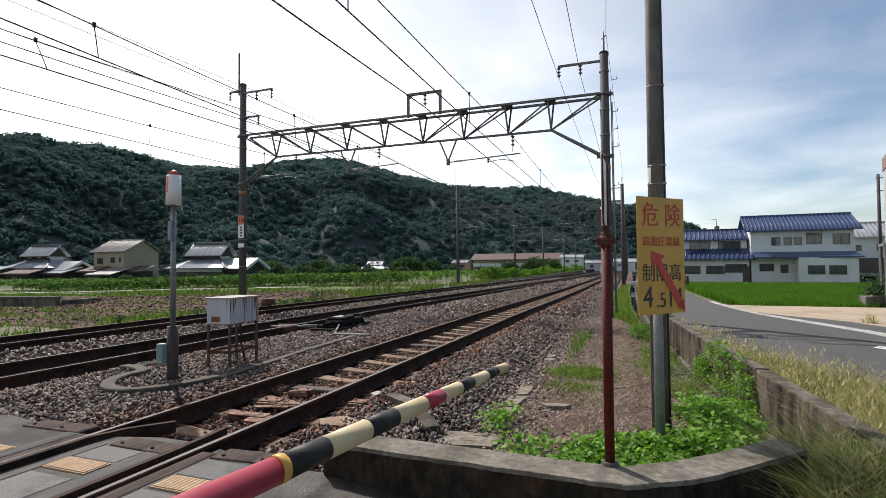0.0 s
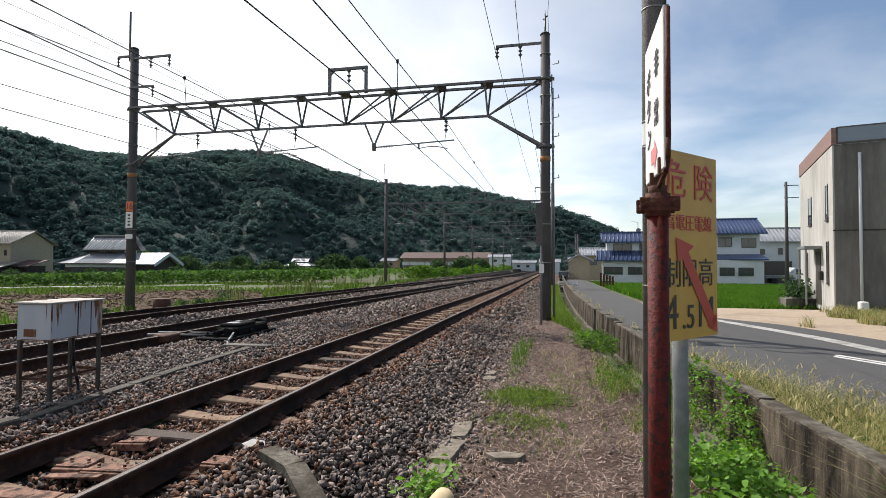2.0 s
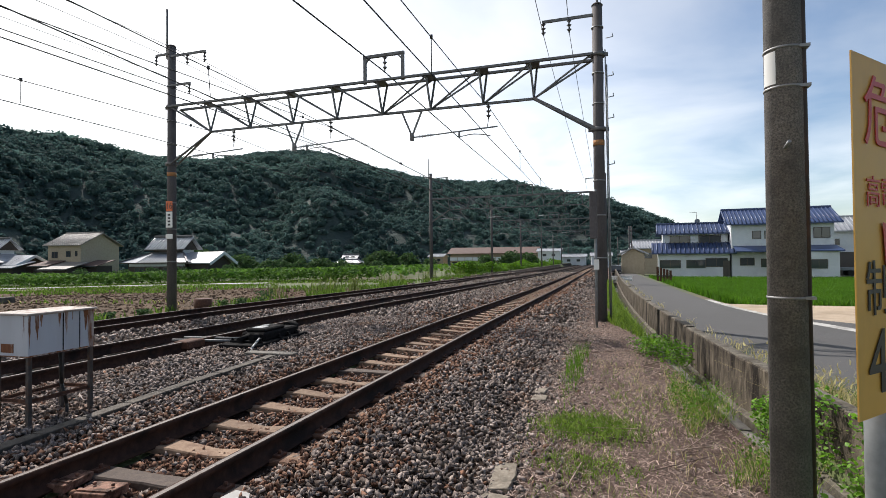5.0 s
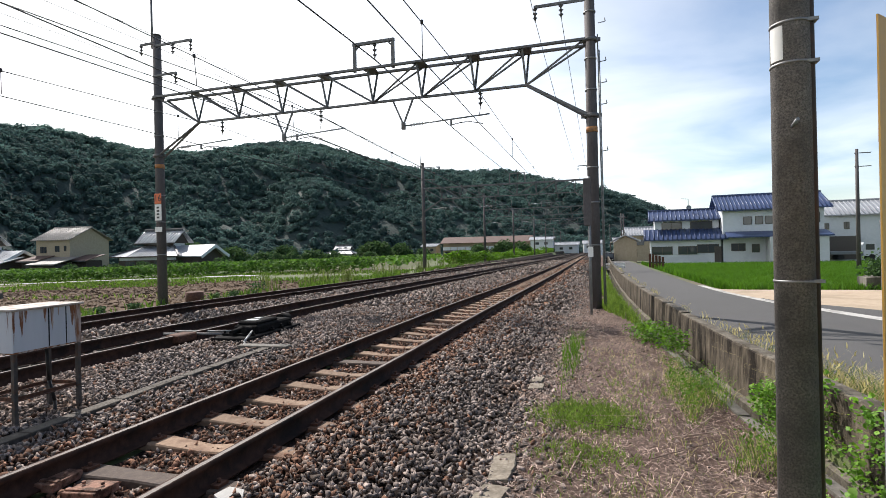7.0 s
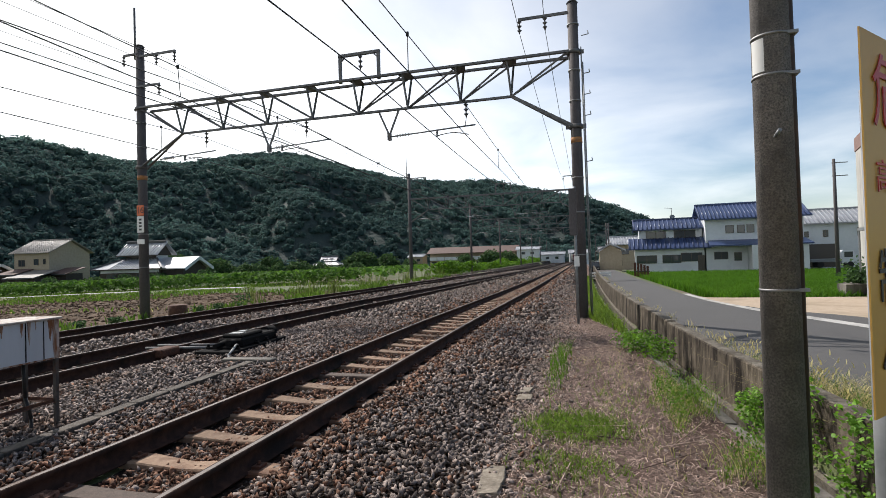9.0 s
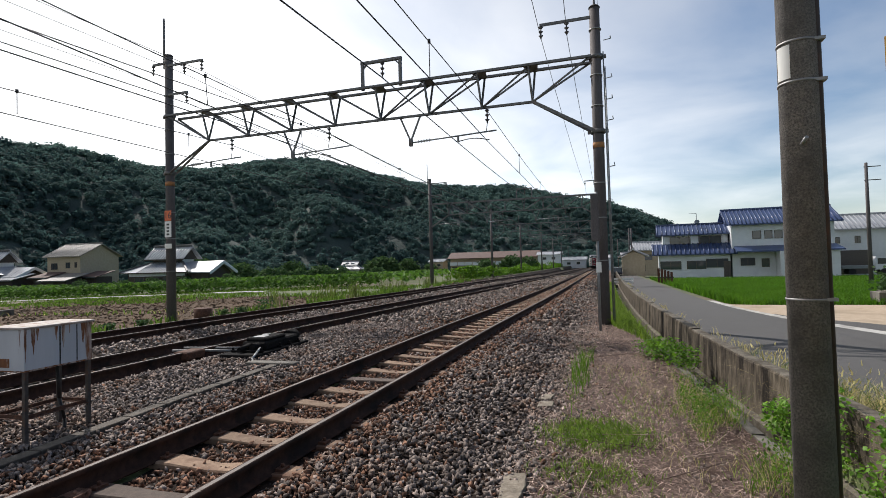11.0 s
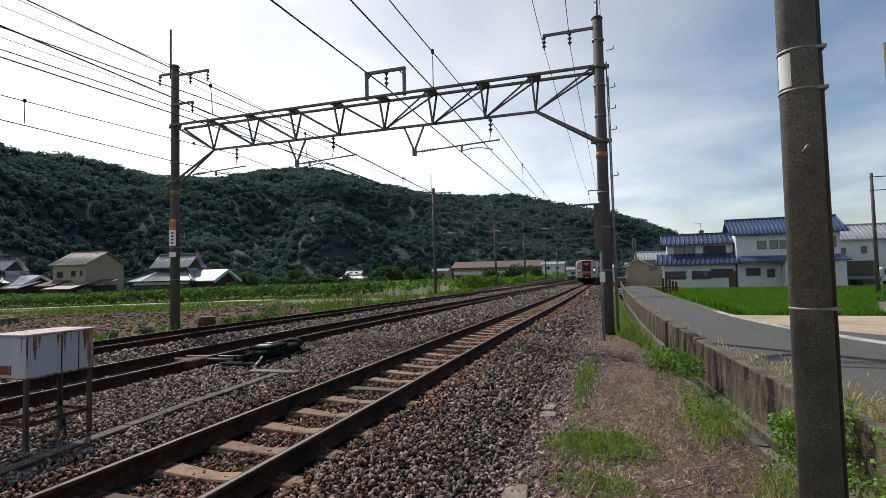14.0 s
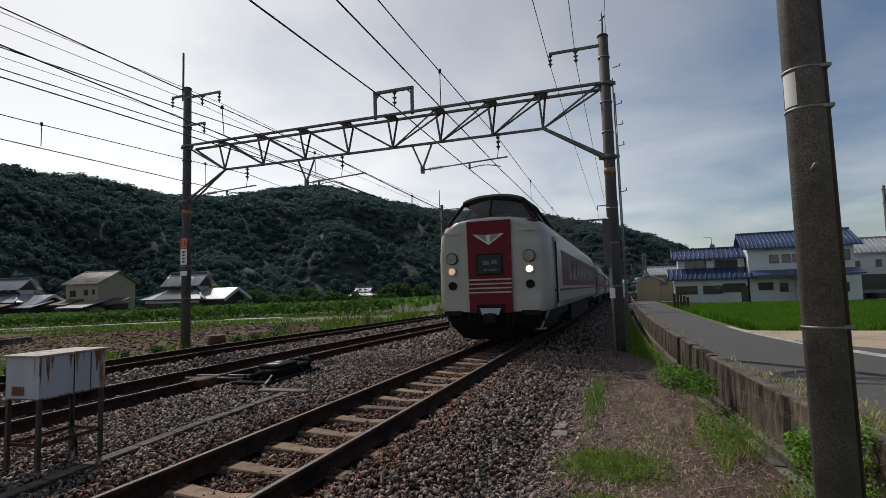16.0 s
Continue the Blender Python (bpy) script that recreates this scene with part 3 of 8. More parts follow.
def scatter(shapes, pos, size, rs, flat=1.0):
    """Vertices and faces of many small solids, each turned at random."""
    V, Fa, base = [], [], 0
    n = len(pos)
    q = rs.normal(size=(n, 4)); q /= np.linalg.norm(q, axis=1)[:, None]
    w, x, y, z = q.T
    R = np.stack([1 - 2 * (y * y + z * z), 2 * (x * y - z * w), 2 * (x * z + y * w), 2 * (x * y + z * w), 1 - 2 * (x * x + z * z), 2 * (y * z - x * w), 2 * (x * z - y * w), 2 * (y * z + x * w), 1 - 2 * (x * x + y * y)], 1).reshape(n, 3, 3)
    kind = rs.randint(len(shapes), size=n)
    for k, (v, f) in enumerate(shapes):
        ids = np.where(kind == k)[0]
        if not len(ids):
            continue
        p = np.einsum("nij,vj->nvi", R[ids], v) * size[ids][:, None, None]
        p[:, :, 2] *= flat
        p += pos[ids][:, None, :]
        V.append(p.reshape(-1, 3))
        Fa.append((f[None] + (np.arange(len(ids)) * len(v))[:, None, None] + base).reshape(-1, 3))
        base += len(ids) * len(v)
    return np.concatenate(V), np.concatenate(Fa)


def loose_stones():
    rs = np.random.RandomState(11)
    zones = ((-7.6, -1.45, 3.75, 9.0, 760, 0.0245), (-7.6, -1.45, 9.0, 16.0, 440, 0.028), (-13.2, -7.6, 20.0, 36.0, 34, 0.055), (-13.4, -1.6, 34.0, 75.0, 11, 0.085), (-13.2, -7.6, 5.0, 20.0, 90, 0.042), (-7.6, -1.45, 16.0, 34.0, 60, 0.05))
    P, S = [], []
    for x0, x1, y0, y1, dens, r in zones:
        n = int((x1 - x0) * (y1 - y0) * dens)
        x, y = rs.uniform(x0, x1, n), rs.uniform(y0, y1, n)
        keep = np.ones(n, bool)
        curve = np.array([bend(b) for b in y]) if y1 > 30 else 0.0
        for t in TRACKS:
            d = np.abs(np.abs(x - t) - 0.566)
            keep &= d > 0.075 + 1.5 * r * (y1 > 30)
        tx = np.interp(y, (5.8, 8.0, 10.3), (-5.33, -5.58, -5.74))
        keep &= (np.abs(x - tx) > 0.11) | (y < 5.9) | (y > 10.3)
        x, y = (x + curve)[keep], y[keep]
        z = np.array([land_z(a, b) for a, b in zip(x, y)])
        # higher heaps between the tracks and at the sleeper ends
        dt = np.min([np.abs(x - t) for t in TRACKS], axis=0)
        z += 0.004 * np.clip((0.50 - dt) / 0.08, 0, 1)
        z += 0.012 + 0.05 * np.clip((dt - 0.6) / 0.5, 0, 1) * np.clip((-1.5 - x) / 0.6, 0, 1) + rs.uniform(-0.012, 0.02, len(x))
        P.append(np.stack([x, y, z], 1)); S.append(r * rs.uniform(0.55, 1.4, len(x)))
    # stones straying over the edge of the path
    n = 5200
    y = 4 + 30 * rs.uniform(size=n) ** 1.5
    x = -1.55 + np.abs(rs.normal(0, 0.30, n)) + np.array([bend(b) for b in y])
    P.append(np.stack([x, y, np.array([land_z(a, b) for a, b in zip(x, y)]) + 0.015], 1)); S.append(0.026 * rs.uniform(0.4, 1.4, n))
    P, S = np.concatenate(P), np.concatenate(S)
    d0 = np.abs(P[:, 0] - TRACKS[0])
    rusty = rs.uniform(size=len(P)) < np.where(d0 < 0.6, 0.75, np.where(d0 < 1.15, 0.55, np.where(d0 < 1.7, 0.18, 0.06)))
    v, f = scatter(STONES, P[rusty], S[rusty], rs)
    tagged(new("rusty_ballast_stones", arrays("rusty_ballast_stones", v, f, M_RUSTSTONE)), "rust-stained crushed stones close to the rails", "ballast", kind="stuff")
    P, S = P[~rusty], S[~rusty]
    v, f = scatter(STONES, P, S, rs)
    tagged(new("ballast_stones", arrays("ballast_stones", v, f, M_STONE)), "angular grey crushed stones of the track bed", "ballast", kind="stuff")


loose_stones()


# ---- crossing, kerb, road, ditch and wall ----
def cross_z(x, y):
    """The crossing is level with the rails and dips towards the lane."""
    return 0.185 - 0.075 * smooth(-2.2, -0.6, x) - 0.115 * smooth(0.5, 5.0, x)


M_CROSSROAD = mat("coarse_crossing_asphalt", (0.030, 0.027, 0.025), (0.20, 0.182, 0.165), 75, 0.93, bump=0.008, bscale=90, c=(0.055, 0.050, 0.046), cscale=1.7, cpos=(0.40, 0.60), spec=0.3)
def crossing():
    edges = [-16.0] + [q for t in sorted(TRACKS) for s in (-1, 1) for q in (t + s * 0.566 - 0.11, t + s * 0.566 + 0.11)] + [9.0]
    for a, b in zip(edges[::2], edges[1::2]):
        xs = np.linspace(a, b, max(3, int((b - a) / 0.5)))
        def top(x):
            return 3.62 + 0.10 * math.sin(x * 3.1) + (0.05 if x < -3 else -0.1 * smooth(-2.3, -1.8, x)) - 0.05 * smooth(-0.3, 0.3, x)
        v, f = [], []
        for x in xs:
            for y in (-4.2, -1.0, 1.5, top(x)):
                v.append((x, y, cross_z(x, y)))
            v.append((x, top(x), -0.1))
        for i in range(len(xs) - 1):
            for j in range(4):
                f.append((i * 5 + j, (i + 1) * 5 + j, (i + 1) * 5 + j + 1, i * 5 + j + 1))
        tagged(new("crossing_road", arrays("crossing_road", v, f, M_CROSSROAD)), "worn asphalt roadway of the level crossing", "road", kind="structure")
    # guard rails beside each running rail of the near track
    for s in (-1, 1):
        bm = bmesh.new()
        x = TRACKS[0] + s * 0.566 - s * 0.105
        pts = [(x, -4.2, 0.185), (x, 3.45, 0.185), (x - s * 0.05, 3.75, 0.17), (x - s * 0.17, 4.15, 0.13)]
        for p, q in zip(pts, pts[1:]):
            bar(bm, p, q, 0.05, 0.1)
        solid("guard_rail", bm, M_RAIL, "rusty guard rail with a flared end", "guard rail", "guard rails")
    # timber planks and rubber strips along the near track's rails
    for k, (x0, x1, y1, material, lab) in enumerate(((-3.185, -3.055, 3.62, M_OLDPLANK, "split old timber plank beside the rail"), (-3.60, -3.43, 3.52, M_RUBBER2, "dark rubber strip beside the rail"), (-4.515, -4.385, 3.62, M_OLDPLANK, "split old timber plank beside the rail"), (-4.14, -4.06, 3.5, M_RUBBER2, "dark rubber strip beside the rail"), (-4.68, -4.535, 3.6, M_RUBBER2, "dark rubber strip beside the rail"))):
        y = -4.2
        while y < y1 - 0.1:
            ye = min(y + 2.6, y1)
            bm = bmesh.new()
            bx(bm, x0, x1, y, ye - 0.008, 0.12, 0.1905, 0.004)
            solid("crossing_plank" if material is M_OLDPLANK else "crossing_strip", bm, material, lab, "plank" if material is M_OLDPLANK else "strip", "crossing strips")
            y = ye
    for x0, x1, y0, yaw in ((-3.03, -2.50, 3.50, 4), (-4.02, -3.42, 3.46, -2), (-5.25, -4.55, 3.56, 2)):
        bm = bmesh.new()
        bx(bm, 0, x1 - x0, 0, 0.115, -0.09, 0.012, 0.006); bx(bm, 0.01, x1 - x0 - 0.02, 0.12, 0.22, -0.09, 0.004, 0.006)
        for u in (0.08, 0.42):
            rod(bm, (u, 0.055, 0.01), (u, 0.055, 0.026), 0.014, seg=8)
        o = solid("end_timber", bm, M_OLDPLANK, "weathered reddish timbers closing the crossing's edge", "timber", "end timbers")
        o.matrix_basis = pose(x0, y0, 0.185, 0, 0, yaw)
    # lighter concrete infill panels and the patched asphalt beside them
    for x0, x1, y0, y1, lab in ((-4.05, -3.62, -1.0, 2.90, "pale worn infill panel between the rails"), (-4.05, -3.62, 3.20, 3.44, "pale worn infill panel between the rails"), (-3.03, -2.62, 0.6, 2.94, "patched asphalt strip beside the plank"), (-3.03, -2.62, 3.20, 3.48, "patched asphalt strip beside the plank"), (-2.2, -1.2, 2.55, 2.9, "patched asphalt strip beside the plank")):
        bm = bmesh.new()
        bx(bm, x0, x1, y0, y1, 0.10, cross_z((x0 + x1) / 2, 0) + 0.004 if x1 < -2.5 else 0.163, 0.003)
        solid("infill_panel", bm, M_INFILL, lab, "panel", "crossing panels")
    # rusty plates bolted across sleepers just beyond the crossing
    for x, y, w, d, yaw, z in ((-3.98, 5.38, 0.22, 0.26, 10, 0.075), (-3.68, 5.36, 0.34, 0.20, 6, 0.066), (-2.97, 5.66, 0.24, 0.22, 8, 0.07), (-3.95, 5.92, 0.26, 0.2, 4, 0.066), (-4.62, 5.4, 0.25, 0.24, 3, 0.07), (-4.35, 5.98, 0.2, 0.25, 8, 0.068)):
        bm = bmesh.new()
        bx(bm, -w / 2, w / 2, -d / 2, d / 2, -0.05, 0.008, 0.004)
        bar(bm, (-w / 2, -d * 0.3, 0.012), (w / 2, -d * 0.3, 0.012), 0.03, 0.014)
        for u in (-0.3, 0.3):
            rod(bm, (u * w, 0.02, 0.016), (u * w, 0.02, 0.034), 0.012, seg=8)
        o = solid("tie_plate", bm, M_RUSTPLATE, "rusty bolted plate on a sleeper by the rail", "plate", "tie plates")
        o.matrix_basis = pose(x, y, z, random.uniform(-2, 2), random.uniform(-3, 3), yaw)
    # edge pads
    for i in range(7):
        x = -8.2 + i * 1.04 if i > 6 else -6.95 + 1.04 * i
        if any(abs(abs(x - t) - 0.566) < 0.35 for t in TRACKS):
            x += 0.05
        bm = bmesh.new()
        for j in range(12):
            bx(bm, -0.20 + j * 0.034, -0.20 + j * 0.034 + 0.026, -0.09, 0.09, 0.0, 0.012)
        bx(bm, -0.215, 0.215, -0.10, 0.10, -0.01, 0.006)
        ob = solid("edge_pad", bm, M_TAN, "ribbed tan edge pad set in the crossing", "marking", "edge pads")
        ob.matrix_basis = pose(x, 3.07, cross_z(x, 3) + 0.004)


crossing()


def worn_outline(poly, step, amp, rs):
    """The outline cut into short runs and knocked about a little."""
    out = []
    for (ax, ay), (bx_, by) in zip(poly, poly[1:] + poly[:1]):
        n = max(1, int(math.hypot(bx_ - ax, by - ay) / step))
        for i in range(n):
            out.append((ax + (bx_ - ax) * i / n + rs.uniform(-amp, amp), ay + (by - ay) * i / n + rs.uniform(-amp, amp)))
    return out


# Kerb colours include light: sun in the pale top, shade in the stained face.
M_KERBTOP = mat("sunlit_kerb_cement", (0.13, 0.115, 0.092), (0.27, 0.245, 0.205), 22, 0.93, bump=0.006, bscale=60, c=(0.075, 0.065, 0.05), cscale=3.0, cpos=(0.42, 0.66), spec=0.2)
M_KERBFACE = mat("shaded_stained_concrete", (0.012, 0.010, 0.008), (0.050, 0.040, 0.030), 14, 0.95, bump=0.012, bscale=26, c=(0.085, 0.050, 0.026), cscale=5.0, cpos=(0.60, 0.74), stretch=(1.0, 1.0, 0.5), spec=0.1)


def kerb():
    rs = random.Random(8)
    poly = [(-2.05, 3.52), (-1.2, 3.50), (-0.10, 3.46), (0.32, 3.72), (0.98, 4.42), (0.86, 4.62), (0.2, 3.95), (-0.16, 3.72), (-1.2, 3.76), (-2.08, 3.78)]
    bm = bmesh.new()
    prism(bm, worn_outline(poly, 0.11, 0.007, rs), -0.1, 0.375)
    k = solid("kerb_wall", bm, M_KERBFACE, "low stained concrete kerb wall around the verge, face darkened for shade", "kerb wall", kind="structure")
    # Thin added cap that carries the sunlit colour of the kerb top.
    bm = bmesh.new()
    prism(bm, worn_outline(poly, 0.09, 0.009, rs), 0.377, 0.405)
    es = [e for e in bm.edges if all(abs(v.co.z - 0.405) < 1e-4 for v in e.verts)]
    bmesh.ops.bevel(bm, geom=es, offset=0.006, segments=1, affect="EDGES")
    part("sunlit_top", bm, M_KERBTOP, k, "thin cement top coloured paler for sunlight")


kerb()


def retaining_wall():
    wl = thing("retaining_wall", "stained concrete retaining wall along the ditch", "wall", kind="structure")
    y = 4.3
    while y < 120:
        step = 2.95 if y < 30 else 4.0
        bm = bmesh.new()
        y1 = y + step - 0.006
        a, b = wall_x(y), wall_x(y1)
        lift = random.uniform(-0.014, 0.010)
        za, zb = 0.40 + fall(y) + lift, 0.40 + fall(y1) + lift
        v = []
        for xx, yy, zz in ((a, y, za), (b, y1, zb)):
            v.append([bm.verts.new(p) for p in ((xx - 0.03, yy, -0.6), (xx, yy, zz - 0.02), (xx + 0.02, yy, zz), (xx + 0.14, yy, zz), (xx + 0.16, yy, zz - 0.02), (xx + 0.16, yy, -0.6))])
        for i in range(5):
            bm.faces.new((v[0][i], v[0][i + 1], v[1][i + 1], v[1][i]))
        bm.faces.new(v[0]); bm.faces.new(v[1][::-1])
        part("wall_panel", bm, M_WALLCONC, wl)
        # Thin added skin whose paler colour stands for sun on the wall top.
        bm = bmesh.new()
        v = [[bm.verts.new(p) for p in ((xx + 0.012, yy, zz - 0.01), (xx + 0.018, yy, zz + 0.006), (xx + 0.145, yy, zz + 0.006), (xx + 0.15, yy, zz - 0.01))] for xx, yy, zz in ((a, y + 0.01, za), (b, y1 - 0.01, zb))]
        for i in range(3):
            bm.faces.new((v[0][i], v[0][i + 1], v[1][i + 1], v[1][i]))
        bm.faces.new(v[0]); bm.faces.new(v[1][::-1])
        part("coping", bm, M_COPING, wl, "weathered top of the wall, coloured paler for sunlight")
        bm = bmesh.new()
        v = [[bm.verts.new(p) for p in ((xx - 0.09, yy, -0.62), (xx - 0.085, yy, zz - 0.60), (xx - 0.01, yy, zz - 0.57), (xx - 0.005, yy, -0.62))] for xx, yy, zz in ((a, y, za), (b, y1, zb))]
        for i in range(3):
            bm.faces.new((v[0][i], v[0][i + 1], v[1][i + 1], v[1][i]))
        bm.faces.new(v[0]); bm.faces.new(v[1][::-1])
        part("footing", bm, M_COPING, wl, "pale ledge along the foot of the wall")
        y += step
    # the ditch's other edge
    dl = thing("ditch_edge", "low concrete edge of the ditch, half overgrown", "ditch edge", kind="structure")
    y = 4.9
    while y < 60:
        bm = bmesh.new()
        y1 = y + 1.9
        a, b = wall_x(y) - 0.50, wall_x(y1) - 0.50
        v = []
        for xx, yy in ((a, y), (b, y1)):
            z = 0.0 + fall(yy) + random.uniform(-0.01, 0.01)
            v.append([bm.verts.new(p) for p in ((xx, yy, -0.5), (xx, yy, z), (xx + 0.10, yy, z), (xx + 0.11, yy, -0.6))])
        for i in range(3):
            bm.faces.new((v[0][i], v[0][i + 1], v[1][i + 1], v[1][i]))
        bm.faces.new(v[0]); bm.faces.new(v[1][::-1])
        part("edge_block", bm, M_CONCRETE, dl)
        y += 1.92


retaining_wall()
strip("ditch_water", lambda y: wall_x(y) - 0.40, lambda y: wall_x(y) + 0.0, [4.9] + list(np.arange(6, 60, 2)) + [80, 120], M_WATER, 0.0, "shallow dark water in the ditch", "water", 1, z=lambda x, y: -0.40 + fall(y))


def lane():
    ys = list(np.arange(3.3, 30, 0.6)) + list(np.arange(30, 100, 4)) + [110, 130, 160, 200, 300, 400]
    strip("lane", lambda y: wall_x(y) + (0.23 if y > 11 else 0.23 + 1.5 * (1 - smooth(4, 11, y))), road_right, ys, M_ASPHALT, 0.03, "grey asphalt lane beside the railway", "road", 8)
    strip("lane_edge", road_right, lambda y: road_right(y) + 0.22 + 0.16 * (1 - smooth(17, 22, y)), [q for q in ys if q < 27], M_EDGING, 0.034, "pale concrete edging of the lane", "kerb", 1)
    for k in (0, 1):
        bm = bmesh.new()
        bar(bm, (4.05 + 0.10 * k, 12.35 + 0.18 * k, 0.008), (5.2 + 0.1 * k, 10.5 + 0.18 * k, 0.008), 0.09, 0.006)
        solid("stop_line", bm, M_WHITEPAINT, "worn white painted line on the lane", "marking", "road lines")
    strip("side_apron", lambda y: road_right(y) + 0.3, lambda y: road_right(y) + 0.4 + 1.0 * (1 - smooth(17.5, 20.5, y)), [q for q in ys if 12 < q < 21], M_ASPHALT, 0.022, "worn asphalt apron between the lane's edge and the lot", "road", 4)
    strip("sandy_lot", lambda y: road_right(y) + 0.22, lambda y: 9.2 + (y - 24) * 0.2, list(np.arange(14.8, 25.5, 0.5)), M_SAND, 0.012, "bare sandy ground beside the lane", "ground", 6)


lane()


# ---- overhead line ----
GANTRIES = (17.4, 45.0, 70.0, 95.0)
POLE_L, POLE_R = -14.93, -0.875


def gantry(y, detail):
    f, b = fall(y), bend(y)
    at = pose(b, y, f)
    g = thing("gantry", "steel lattice gantry on two tall concrete poles over the tracks", "gantry", at, "catenary gantries")
    bases = ((POLE_L, 9.0, -0.3), (POLE_R, 8.2, -0.35))
    for x, h, z0 in bases:
        bm = bmesh.new()
        rod(bm, (x, 0, z0), (x, 0, h), 0.155, 0.130, 20)
        rod(bm, (x, 0, h), (x, 0, h + 0.05), 0.15, 0.11, 20)
        p = part("pole", bm, M_POLECONC, g, "tall round weathered concrete pole")
        if detail:
            for z in (1.6, 2.7, 3.6, 4.9, 5.6, 6.4, 7.6):
                bm = bmesh.new()
                rod(bm, (x, 0, z), (x, 0, z + 0.03), 0.156, 0.156, 20)
                part("band", bm, M_BAND, p)
            bm = bmesh.new()
            rod(bm, (x, 0, 4.52), (x, 0, 4.66), 0.150, 0.149, 20)
            part("orange_band", bm, mat_orange(), p, "faded orange band")
            for z in (4.95, 6.9):
                bm = bmesh.new()
                rod(bm, (x, 0, z - 0.05), (x, 0, z + 0.05), 0.18, 0.18, 20)
                bx(bm, x - 0.26, x + 0.26, -0.03, 0.03, z - 0.045, z + 0.045)
                part("collar", bm, M_STEEL, p)
        # spike on top
        bm = bmesh.new()
        hx = x - 0.20 if x < -5 else x
        rod(bm, (hx, 0, h - 0.4), (hx, 0, h + (1.35 if x < -5 else 0.55)), 0.035 if x < -5 else 0.03, seg=8)
        if x > -5:
            rod(bm, (hx - 0.06, 0, h + 0.45), (hx + 0.07, 0, h + 0.55), 0.02, seg=6)
            rod(bm, (hx, 0, h + 0.55), (hx, 0, h + 0.72), 0.018, 0.006, seg=6)
        part("spike", bm, M_STEEL, p)
    # beam: two top chords, one bottom chord, lacing
    nodes = (-13.28, -11.70, -10.09, -8.53, -7.02, -5.50, -3.95, -2.54)
    zt, zb, d = 6.88, 5.94, 0.24
    bm = bmesh.new()
    for s in (-d, d):
        angle_iron(bm, (POLE_L + 0.1, s, zt), (POLE_R - 0.1, s, zt), 0.09)
    part("top_chord", bm, M_STEEL, g)
    bm = bmesh.new()
    angle_iron(bm, (nodes[0], 0, zb), (nodes[-1], 0, zb), 0.08)
    part("bottom_chord", bm, M_STEEL, g)
    mid = 4
    for i, x in enumerate(nodes):
        for s in (-d, d):
            bm = bmesh.new()
            angle_iron(bm, (x - 0.0, 0, zb), (x + (0.06 if s > 0 else -0.06), s, zt), 0.045)
            part("post", bm, M_STEEL, g)
    for i, (a, c) in enumerate(zip((POLE_L + 0.12,) + nodes, nodes + (POLE_R - 0.12,))):
        for s in (-d, d):
            bm = bmesh.new()
            if i < mid:
                angle_iron(bm, (a, s, zt), (c, 0, zb), 0.055)
            elif i == mid:
                angle_iron(bm, (a, s, zt), (c, 0, zb), 0.055)
            else:
                angle_iron(bm, (a, 0, zb), (c, s, zt), 0.055)
            part("brace", bm, M_STEEL, g)
        if detail and i < len(nodes):
            bm = bmesh.new()
            prism(bm, ((c - 0.20, -d - 0.01), (c + 0.20, -d - 0.01), (c + 0.12, d + 0.01), (c - 0.12, d + 0.01)), zt - 0.05, zt - 0.035)
            part("gusset", bm, M_STEEL, g)
    for x, c in ((POLE_L, nodes[0]), (POLE_R, nodes[-1])):
        for s in (-0.13, 0.13):
            bm = bmesh.new()
            angle_iron(bm, (x + (0.1 if x < c else -0.1), s, 4.97), (c, 0, zb), 0.08)
            part("knee", bm, M_STEEL, g)
    # hoop with the feeder's insulator
    bm = bmesh.new()
    for x in (-7.58, -6.36):
        bar(bm, (x, 0, zt), (x, 0, 7.72), 0.09, 0.07, (0, 1, 0))
    bar(bm, (-7.63, 0, 7.69), (-6.31, 0, 7.69), 0.09, 0.08)
    for x, s in ((-7.58, 1), (-6.36, -1)):
        bar(bm, (x, 0, 7.5), (x + s * 0.16, 0, 7.66), 0.05, 0.04)
    part("hoop", bm, M_STEEL, g)
    bm = bmesh.new()
    disc_stack(bm, (-6.93, 0, 7.66), (-6.93, 0, 7.22), 3, 0.07)
    part("insulator", bm, M_PORC, g)
    # cross-arms on the poles
    for x0, x1, z in ((POLE_L + 0.1, -13.38, 8.62), (POLE_L - 0.57, POLE_L + 0.0, 8.72), (POLE_L + 0.1, -14.02, 7.62), (POLE_R - 0.1, -2.28, 7.92)):
        bm = bmesh.new()
        bar(bm, (x0, -0.12, z), (x1, -0.12, z), 0.05, 0.07)
        part("cross_arm", bm, M_STEEL, g)
    for x, z in ((-15.48, 8.7), (-14.15, 8.6), (-13.42, 8.6), (-14.06, 7.6), (-2.25, 7.89), (-1.58, 7.89)):
        bm = bmesh.new()
        disc_stack(bm, (x, -0.12, z), (x, -0.12, z - 0.34), 3, 0.065)
        part("insulator", bm, M_PORC, g)
    # droppers and registration arms over each track
    for xv, xa, xb, xc, zc in ((-10.05, -10.0, -7.95, -8.75, 5.0), (-6.08, -6.05, -3.55, -3.80, 4.97), (-13.7, -14.2, -12.0, -12.35, 5.0)):
        if xv != -13.7:
            bm = bmesh.new()
            bar(bm, (xv - 0.32, 0, zb), (xv, 0, 5.2), 0.045, 0.045, (0, 1, 0))
            bar(bm, (xv + 0.32, 0, zb), (xv, 0, 5.2), 0.045, 0.045, (0, 1, 0))
            bx(bm, xv - 0.05, xv + 0.05, -0.05, 0.05, 5.06, 5.26)
            part("hanger", bm, M_STEEL, g)
        bm = bmesh.new()
